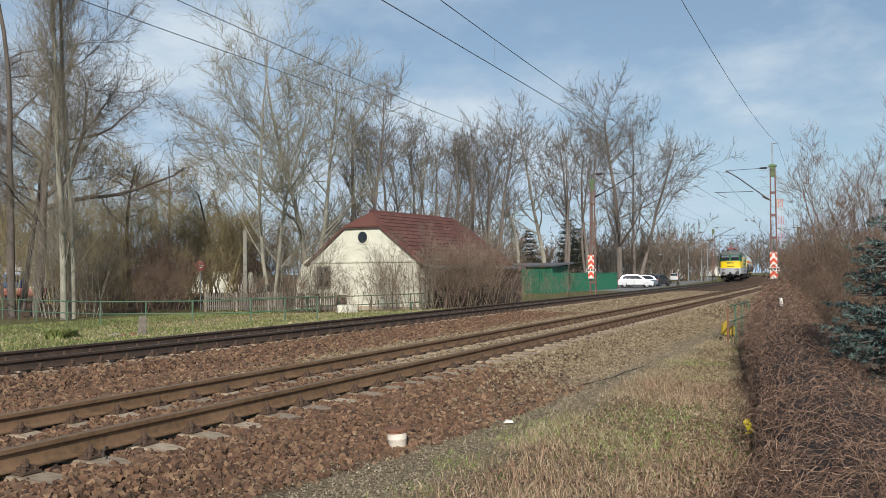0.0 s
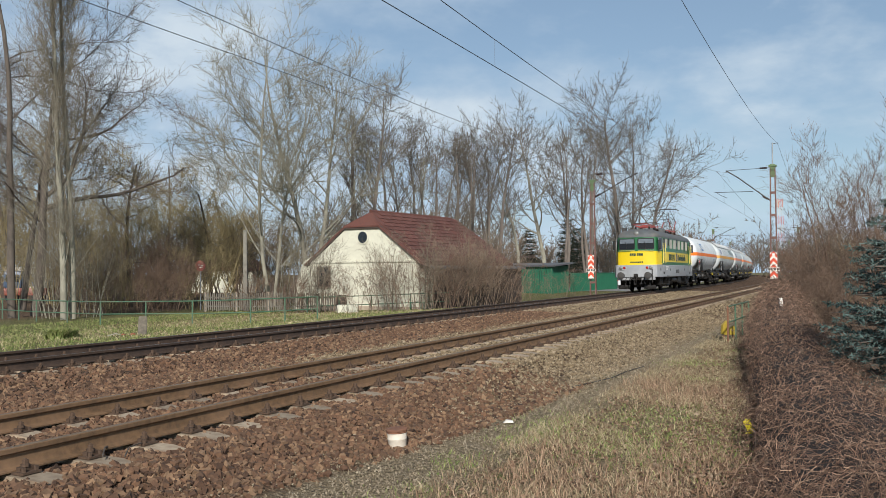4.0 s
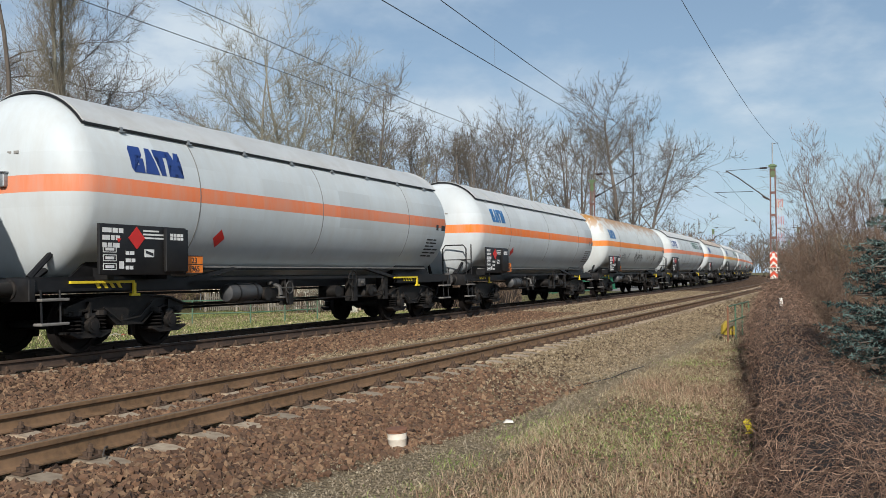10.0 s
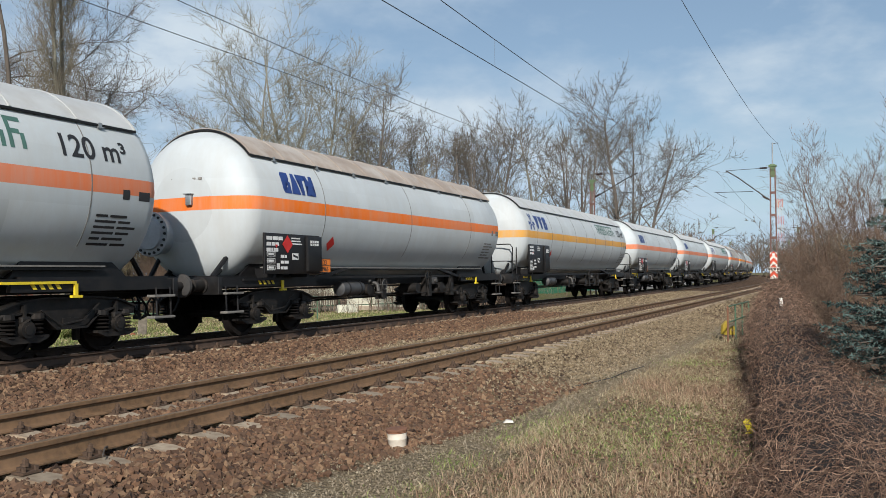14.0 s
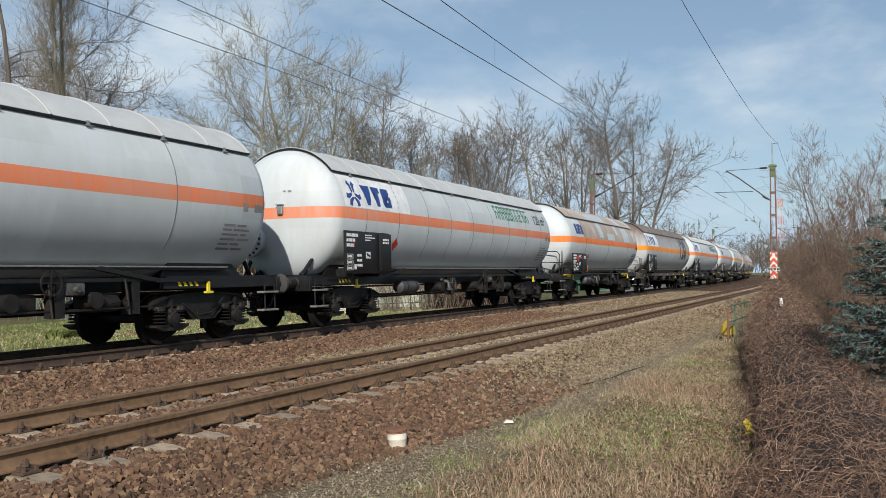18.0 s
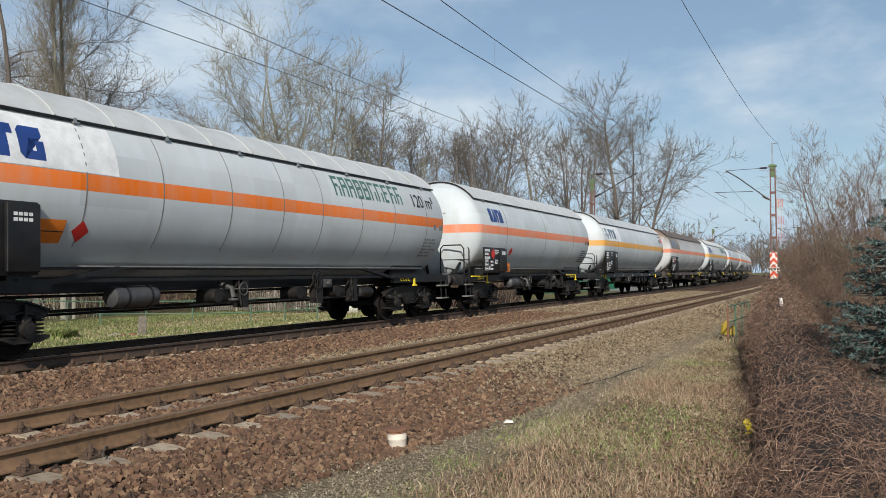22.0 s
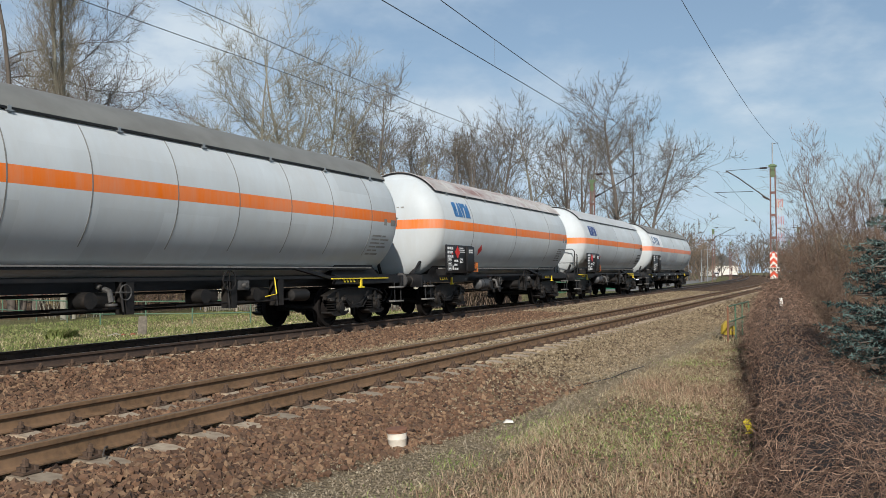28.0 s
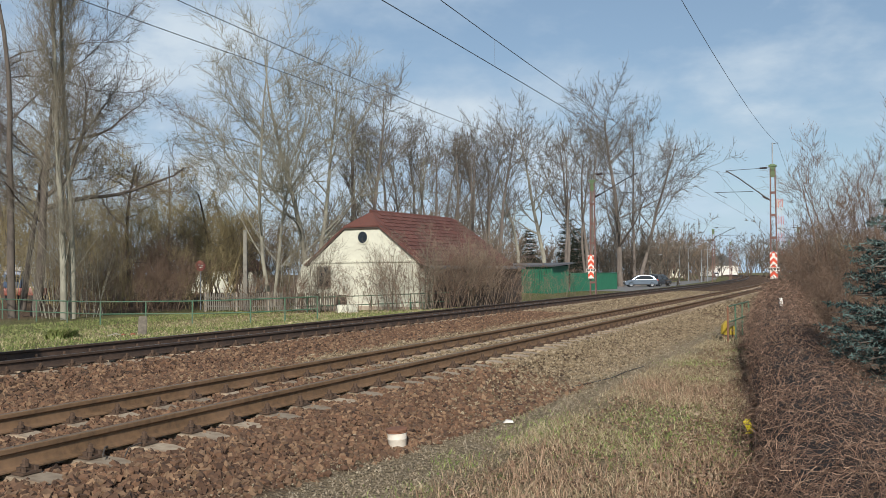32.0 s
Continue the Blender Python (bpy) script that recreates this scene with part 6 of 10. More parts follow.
def lamp_post(px, dep, top_y, arms):
    at = Matrix.Translation(ground_at(seen_at(px, dep), dep))
    h = z_seen(px, top_y, dep) - at.translation.z
    lp = thing("street_lamp", "slim grey street lamp along the road", "street lamp", at, group="street lamps")
    part("pole", Shape().tube([(0, 0, -0.2), (0, 0, h * 0.5), (0, 0, h)], [0.1, 0.08, 0.05], 8), GALV, lp)
    for a in arms:
        part("arm", Shape().tube([(0, 0, h - 0.05), (a * 0.6, 0, h + 0.08), (a * 1.5, 0, h + 0.1)], 0.035, 6), GALV, lp)
        part("lamp_head", Shape().box(min(a * 1.4, a * 2.1), max(a * 1.4, a * 2.1), -0.13, 0.13, h + 0.03, h + 0.14, c=0.03), GALV, lp)


for px, dep, ty, arms in ((1202, 150, 438, (1,)), (1218, 165, 440, (1, -1)), (1241, 150, 443, (1,)), (1252, 150, 441, (1,)), (1150, 140, 452, (1,)), (984, 130, 418, (1,))):
    lamp_post(px, dep, ty, arms)


def radio_mast():
    dep = 320
    at = Matrix.Translation(ground_at(seen_at(1381, dep), dep))
    h = z_seen(1381, 352, dep) - at.translation.z
    rm = thing("radio_mast", "red and white lattice radio mast far off", "radio mast", at)
    n = 9
    for i in range(n):
        z0, z1 = h * i / n, h * (i + 1) / n
        sh = Shape()
        w0, w1 = 1.3 - 0.5 * i / n, 1.3 - 0.5 * (i + 1) / n
        for sx, sy in ((1, 1), (1, -1), (-1, 1), (-1, -1)):
            sh.cyl((sx * w0, sy * w0, z0), (sx * w1, sy * w1, z1), 0.07, n=5)
        for sx in (1, -1):
            sh.cyl((sx * w0, -w0, z0), (-sx * w1, -w1, z1), 0.04, n=4).cyl((sx * w0, w0, z0), (-sx * w1, w1, z1), 0.04, n=4)
        part("section", sh, SIGN_RED if i % 2 == 0 else SIGN_WHITE, rm, "red section" if i % 2 == 0 else "white section")
    for a in range(3):
        part("antenna", Shape().box(-0.25, 0.25, 0.9, 1.2, h - 3.2, h - 0.3).cyl((0, 0, h - 2), (0, 1, h - 2), 0.06, n=5), SIGN_WHITE, rm, at=pose(0, 0, 0, 0, 0, 120 * a))


radio_mast()


def far_building(px, dep, w, h, label, roof_mat, wall=None, rz=0):
    at = Matrix.Translation(ground_at(seen_at(px, dep), dep)) @ pose(0, 0, 0, 0, 0, rz)
    fb = thing("far_building", label, "building", at)
    part("wall", Shape().box(-w / 2, w / 2, 0, w * 0.7, -0.2, h), wall or WALL_CREAM, fb)
    part("roof", Shape().prism([(-w / 2 - 0.3, h), (w / 2 + 0.3, h), (0, h + w * 0.32)], -0.3, w * 0.7 + 0.3, "y"), roof_mat, fb)
    for k in (-1, 1):
        wn = part("window", Shape().box(k * w * 0.24 - 0.45, k * w * 0.24 + 0.45, -0.04, 0.0, h * 0.4, h * 0.4 + 1.2), DARK_WOOD, fb)
        part("pane", Shape().box(k * w * 0.24 - 0.38, k * w * 0.24 + 0.38, -0.05, -0.04, h * 0.4 + 0.07, h * 0.4 + 1.13), GLASS, wn, smooth=0)


far_building(943, 125, 5.5, 2.6, "small chalet with steep brown roof among trees", DARK_WOOD, rz=25)
far_building(392, 92, 7.0, 2.3, "low cream house behind the picket fence", ROOF_TILE, rz=-10)
far_building(1176, 270, 12.0, 3.0, "cream roadside building far off", ROOF_TILE, WALL_CREAM, rz=-15)
far_building(1283, 330, 12.0, 3.6, "white flat building far along the line", SHED_ROOF, SIGN_WHITE, rz=20)


def build_truck():
    at = Matrix.Translation(ground_at(seen_at(45, 66), 66)) @ pose(0, 0, 0, 0, 0, 8)
    tk = thing("truck", "parked truck with blue cab and red flank behind the trees", "truck", at)
    part("flank", Shape().box(-1.55, 1.5, 0, 2.3, 0.6, 1.15, c=0.04), TRUCK_RED, tk, "red truck flank")
    part("cab", Shape().box(-1.6, -0.2, 0, 2.3, 1.16, 2.45, c=0.12), TRUCK_BLUE, tk, "blue truck cab")
    part("box_body", Shape().box(-0.15, 1.5, 0.02, 2.28, 1.16, 2.4, c=0.05), SIGN_WHITE, tk, "white truck body")
    part("windscreen", Shape().box(-1.4, -0.45, -0.02, 0.02, 1.6, 2.15), GLASS, tk, smooth=0)
    part("stripe", Shape().box(-0.1, 1.4, 0.0, 0.018, 1.3, 2.2), TRUCK_BLUE, tk, "dull blue panel", smooth=0)
    part("roof_board", Shape().box(-1.6, 1.5, 0.1, 2.2, 2.46, 2.72, c=0.04), SIGN_WHITE, tk, "white roof board")
    for x in (-1.0, 0.9):
        wl = part("wheel", Shape().lathe([(0.2, -0.13), (0.48, -0.14), (0.5, -0.1), (0.5, 0.1), (0.48, 0.14), (0.3, 0.14), (0.28, 0.08)], m=pose(x, 0.2, 0.5, 90, 0, 0), n=20), TYRE_BLACK, tk)


TRUCK_RED = mat("faded red truck paint", (0.25, 0.06, 0.035), rough=0.5, dirt=(0.5, 0.45, 0.4), dirt_amount=0.4)
TRUCK_BLUE = mat("dull blue truck paint", (0.09, 0.13, 0.2), rough=0.4)
build_truck()


def picnic_bench():
    at = Matrix.Translation(ground_at(seen_at(1190, 108), 108))
    pb = thing("picnic_table", "dark wooden picnic table on the grass", "picnic table", at)
    part("tabletop", Shape().box(-0.9, 0.9, -0.35, 0.35, 0.72, 0.77), DARK_WOOD, pb)
    for sy in (1, -1):
        part("bench_board", Shape().box(-0.9, 0.9, sy * 0.75 - 0.14, sy * 0.75 + 0.14, 0.42, 0.47), DARK_WOOD, pb)
    for sx in (-0.65, 0.65):
        for sy in (1, -1):
            part("leg", Shape().tube([(sx, sy * 0.65, 0), (sx, sy * 0.2, 0.72)], 0.04, 4), DARK_WOOD, pb)
        part("cross_bar", Shape().box(sx - 0.03, sx + 0.03, -0.85, 0.85, 0.38, 0.42), DARK_WOOD, pb)


picnic_bench()



# ---- odds and ends lying about ----
def lying(name, pts, r, material, label, category, group=""):
    single(name, Shape().tube([tuple(ground_at(x, y, dz)) for x, y, dz in pts], r, 6), material, label, category, group=group)


lying("cable", [(1.9, 13.2, 0.02), (2.35, 13.8, 0.025), (2.75, 14.4, 0.02), (3.15, 15.2, 0.03), (3.7, 16.2, 0.02)], 0.007, RUBBER_DARK, "black cable lying on the gravel", "cable")
lying("stick", [(-2.85, 7.5, 0.06), (-2.8, 7.25, 0.09), (-2.72, 7.0, 0.07)], 0.007, BARK_DARK, "dark stick lying on the ballast", "stick", "sticks on the ballast")
lying("stick", [(-2.6, 7.55, 0.07), (-2.62, 7.3, 0.08), (-2.56, 7.05, 0.06)], 0.006, BARK_DARK, "dark stick lying on the ballast", "stick", "sticks on the ballast")
lying("stick", [(seen_at(190, 28.0), 28.0, 0.03), (seen_at(205, 28.1), 28.1, 0.1), (seen_at(216, 28.2), 28.2, 0.03)], 0.02, BARK_PALE, "pale stick lying on the lawn", "stick")
SCRAP_RED = mat("broken orange-red plastic", (0.30, 0.085, 0.035), (0.2, 0.05, 0.025), rough=0.5)
for px, d, w in ((219, 28.2, 0.07), (236, 28.3, 0.09)):
    single("plastic_scrap", Shape().prism([(-w, 0.0), (-w * 0.3, 0.07), (w * 0.5, 0.05), (w, 0.0), (w * 0.4, 0.03)], -0.06, 0.06), SCRAP_RED, "orange-red scrap of broken plastic on the lawn", "scrap", at=Matrix.Translation(ground_at(seen_at(px, d), d, 0.02)), group="plastic scraps")
single("white_scrap", Shape().prism([(-0.06, 0.0), (-0.02, 0.03), (0.05, 0.02), (0.06, 0.0)], -0.03, 0.03), SIGN_WHITE, "small white scrap on the gravel path", "scrap", at=Matrix.Translation(ground_at(0.75, 10.2, 0.02)))
wx, wy = sq(seen_at(110, 28.2), 28.2)
blades("weed_tuft", 900, wx - 0.4, wx + 0.4, wy - 0.3, wy + 0.3, 0.34, GREEN_BLADE, 31, "leafy green weed tuft in the lawn", None, lean=0.9, width=0.03, category="weed")
for k, (px, py) in enumerate(((20, 640), (75, 633), (560, 590), (610, 585))):
    d = 24.5 + 1.2 * k
    wx, wy = sq(seen_at(px, d), d)
    blades("grass_tuft", 260, wx - 0.2, wx + 0.2, -3.6, -3.2, 0.2, FRESH, 32 + k, "green grass tuft at the ballast edge", None, lean=0.8, width=0.012, category="grass")


# ---- the train ----
GREY_PAINT = mat("light grey locomotive paint", (0.33, 0.345, 0.36), (0.29, 0.30, 0.315), rough=0.42, scale=1.5, dirt=(0.2, 0.18, 0.16), dirt_amount=0.35, dirt_scale=2)
YELLOW = mat("warning yellow paint", (0.72, 0.525, 0.008), (0.66, 0.47, 0.008), rough=0.35, scale=1.2, dirt=(0.5, 0.38, 0.06), dirt_amount=0.25)
LOCO_GREEN = mat("railway green paint", (0.018, 0.135, 0.05), (0.015, 0.115, 0.042), rough=0.35, scale=1.5, dirt=(0.08, 0.11, 0.07), dirt_amount=0.25)
ROOF_GREY = mat("dusty dark grey roof", (0.105, 0.115, 0.12), (0.075, 0.082, 0.085), rough=0.7, scale=2, dirt=(0.16, 0.14, 0.11), dirt_amount=0.5)
PANTO_RED = mat("red roof gear paint", (0.36, 0.06, 0.05), (0.26, 0.05, 0.045), rough=0.6, scale=6)
BLACKISH = mat("black underframe paint", (0.013, 0.013, 0.014), (0.007, 0.007, 0.008), rough=0.5, scale=5, dirt=(0.03, 0.025, 0.02), dirt_amount=0.4, dirt_scale=2, spec=0.3)
BOGIE = mat("sooty bogie steel", (0.017, 0.015, 0.014), (0.008, 0.0075, 0.007), rough=0.6, scale=7, dirt=(0.04, 0.03, 0.022), dirt_amount=0.5, dirt_scale=5, spec=0.3)
TYRE = mat("worn wheel tread", (0.3, 0.28, 0.26), rough=0.4, metal=0.8)
WHEEL = mat("grimy wheel disc", (0.012, 0.0095, 0.0085), rough=0.85, scale=8, spec=0.2)
YELLOW_BAR = mat("yellow handrail paint", (0.72, 0.62, 0.16), rough=0.45)
LETTER_GREEN = mat("dark green lettering", (0.012, 0.05, 0.035), rough=0.5)
LETTER_BLUE = mat("dark blue lettering", (0.015, 0.05, 0.22), rough=0.5)
LETTER_TEAL = mat("faded green lettering", (0.07, 0.16, 0.13), rough=0.6)
LETTER_BLACK = mat("black lettering", (0.02, 0.02, 0.022), rough=0.6)
LETTER_WHITE = mat("white lettering", (0.72, 0.72, 0.70), rough=0.6)
LAMP_GLASS = mat("lamp lens", (0.42, 0.41, 0.38), rough=0.08, metal=0.6)
LAMP_RED = mat("red lamp lens", (0.35, 0.02, 0.015), rough=0.15)
SLAT_PALE = mat("pale aluminium louvre", (0.50, 0.47, 0.41), (0.42, 0.39, 0.34), rough=0.5, metal=0.2)
ORANGE_PLATE = mat("orange hazard plate", (0.85, 0.22, 0.02), rough=0.5)
RED_DIAMOND = mat("red hazard diamond", (0.62, 0.025, 0.02), rough=0.5)
BRIGHT_YELLOW = mat("bright yellow paint", (0.82, 0.62, 0.03), rough=0.5)
BLIND = mat("grey blind behind cab glass", (0.16, 0.19, 0.22), rough=0.25)
DULL_STEEL = mat("dull grimy steel", (0.11, 0.105, 0.10), (0.06, 0.057, 0.053), rough=0.6, metal=0.3, scale=8)
RUBBER = mat("black rubber", (0.015, 0.015, 0.015), rough=0.6)


STEP_GREY = mat("worn grey step boards", (0.20, 0.19, 0.175), (0.12, 0.112, 0.10), rough=0.85, scale=12, stretch=(0.3, 1, 1))
RESERVOIR = mat("dark grey reservoir paint", (0.05, 0.052, 0.055), (0.035, 0.036, 0.038), rough=0.5, scale=5, dirt=(0.12, 0.10, 0.08), dirt_amount=0.4, dirt_scale=3)
DUSTY = mat("dusty steel ledge", (0.23, 0.225, 0.21), (0.15, 0.145, 0.135), rough=0.75, scale=5, dirt=(0.08, 0.07, 0.06), dirt_amount=0.6)


def text_mesh(words, size, material, thick=0.004, bold=0.0):
    """Raised letters in the x-z plane, facing -y, with their left foot at the origin."""
    cu = bpy.data.curves.new("letters", "FONT")
    cu.body, cu.size, cu.extrude, cu.offset = words, size, thick, bold
    ob = bpy.data.objects.new("letters", cu)
    scene.collection.objects.link(ob)
    me = bpy.data.meshes.new_from_object(ob.evaluated_get(bpy.context.evaluated_depsgraph_get()))
    bpy.data.objects.remove(ob)
    bpy.data.curves.remove(cu)
    me.materials.clear()
    me.materials.append(material)
    return me


def side_bars(sh, x, z, widths, h, y, gap=0.35, depth=0.004):
    """A row of solid bars that stand for unreadable writing, reading from +x to -x on the +y side."""
    for w in widths:
        sh.box(x - w, x, y, y + depth, z, z + h)
        x -= w + h * gap
    return x


def wheel_shape(r, y0, width=0.13):
    """One wheel with a flange and a dished disc, axle along y."""
    s = 1 if y0 > 0 else -1
    prof = [(0.09, -0.10), (0.11, 0.10), (0.16, 0.07), (r * 0.55, 0.015), (r * 0.84, 0.03), (r * 0.86, 0.065), (r * 0.99, 0.065), (r, -0.045), (r + 0.03, -0.055), (r + 0.028, -0.075), (r * 0.86, -0.075), (r * 0.8, -0.02), (0.16, -0.03)]
    m = Matrix.Translation((0, y0, 0)) @ Matrix.Rotation(-s * math.pi / 2, 4, "X")
    return Shape().lathe([(a, b) for a, b in prof], m=m, n=20)


CACHE = {}


def cached(key, make):
    if key not in CACHE:
        CACHE[key] = make()
    return CACHE[key]


def buffer_meshes():
    # x points outwards from the headstock
    m = Matrix.Rotation(math.pi / 2, 4, "Y")
    body = Shape().lathe([(0.155, 0.0), (0.15, 0.03), (0.115, 0.04), (0.11, 0.28), (0.125, 0.29), (0.125, 0.33), (0.085, 0.34), (0.08, 0.56)], m=m, n=16)
    head = Shape().lathe([(0.10, 0.54), (0.225, 0.575), (0.225, 0.60), (0.15, 0.618), (0.05, 0.624)], m=m, n=24)
    return mesh_of("buffer", body, BOGIE), mesh_of("buffer_head", head, DARK_STEEL)


def add_buffers(parent, x, z=1.05, labelled=""):
    body, head = cached("buffers", buffer_meshes)
    for sx in (1, -1):
        for sy in (1, -1):
            b = part("buffer", body, None, parent, labelled, at=pose(sx * x, sy * 0.875, z, 0, 0, 0 if sx > 0 else 180))
            part("buffer_head", head, None, b)


def add_coupling(parent, x, z=1.0):
    def make():
        sh = Shape()
        sh.box(0, 0.12, -0.14, 0.14, -0.16, 0.16, c=0.02)
        sh.tube([(0.1, 0, 0.02), (0.3, 0, 0.04), (0.36, 0, -0.04), (0.3, 0, -0.09), (0.24, 0, -0.05)], 0.035, 8)
        for s in (-1, 1):
            sh.tube([(0.2, s * 0.06, 0), (0.32, s * 0.07, -0.25), (0.34, s * 0.05, -0.5)], 0.02, 6)
        sh.cyl((0.33, -0.12, -0.25), (0.33, 0.12, -0.25), 0.025)
        sh.box(0.3, 0.37, -0.07, 0.07, -0.56, -0.48)
        for s, dz in ((-1, -0.32), (1, -0.38), (-1.8, -0.3)):
            sh.tube([(0.02, s * 0.35, -0.1), (0.2, s * 0.37, dz), (0.3, s * 0.3, dz - 0.15), (0.16, s * 0.3, dz - 0.2)], 0.022, 6)
        return mesh_of("coupling", sh, BOGIE)
    for sx in (1, -1):
        part("coupling", cached("coupling", make), None, parent, at=pose(sx * x, 0, z, 0, 0, 0 if sx > 0 else 180))


# -- electric locomotive --
def body_ring(z, inset, half_len, half_w, cut_x, cut_w):
    """Plan outline with bevelled cab corners."""
    L_, w = half_len - inset, half_w - inset
    cw = cut_w - inset * 0.6
    cx = L_ - cut_x
    mid = 0.10
    return [(L_ + mid, -cw * 0.2, z), (L_ + mid, cw * 0.2, z), (L_, cw, z), (L_ - 0.09, cw + 0.14, z), (cx, w, z), (-cx, w, z), (-L_ + 0.09, cw + 0.14, z), (-L_, cw, z), (-L_ - mid, cw * 0.2, z), (-L_ - mid, -cw * 0.2, z),
            (-L_, -cw, z), (-L_ + 0.09, -cw - 0.14, z), (-cx, -w, z), (cx, -w, z), (L_ - 0.09, -cw - 0.14, z), (L_, -cw, z)]


def rounded_rect(w, h, r, n=4):
    pts = []
    for cx, cy, a0 in ((w / 2 - r, h / 2 - r, 0), (-w / 2 + r, h / 2 - r, 90), (-w / 2 + r, -h / 2 + r, 180), (w / 2 - r, -h / 2 + r, 270)):
        for i in range(n + 1):
            a = radians(a0 + 90 * i / n)
            pts.append((cx + r * math.cos(a), cy + r * math.sin(a)))
    return pts


def frame_shape(w, h, r, t, depth):
    """A window surround in the x-z plane, facing +y, t wide."""
    o, i = rounded_rect(w, h, r), rounded_rect(w - 2 * t, h - 2 * t, max(r - t, 0.01))
    n = len(o)
    sh = Shape()
    vs = [(x, 0, z) for x, z in o] + [(x, depth, z) for x, z in o] + [(x, depth, z) for x, z in i] + [(x, 0, z) for x, z in i]
    fs = []
    for ring in range(3):
        for k in range(n):
            a, b = ring * n + k, ring * n + (k + 1) % n
            fs.append((a, b, b + n, a + n))
    return sh.add(vs, fs)


def window_on(parent, at, w, h, r=0.08, t=0.035, glass=None, name="window", frame_mat=None, louvre=0):
    f = part(name, frame_shape(w, h, r, t, 0.03), frame_mat or GALV, parent, at=at)
    pane = Shape().loft([[(x, d, z) for x, z in rounded_rect(w - t, h - t, r)] for d in (-0.01, 0.008)])
    part("pane", pane, glass or GLASS, f)
    if louvre:
        n = louvre
        for i in range(n):
            x = -w / 2 + t + (w - 2 * t) * (i + 0.5) / n
            sh = Shape().box(x - 0.016, x + 0.016, 0.008, 0.024, -h / 2 + t * 1.3, h / 2 - t * 1.3)
            part("slat", sh, SLAT_PALE, f, smooth=0)
    return f


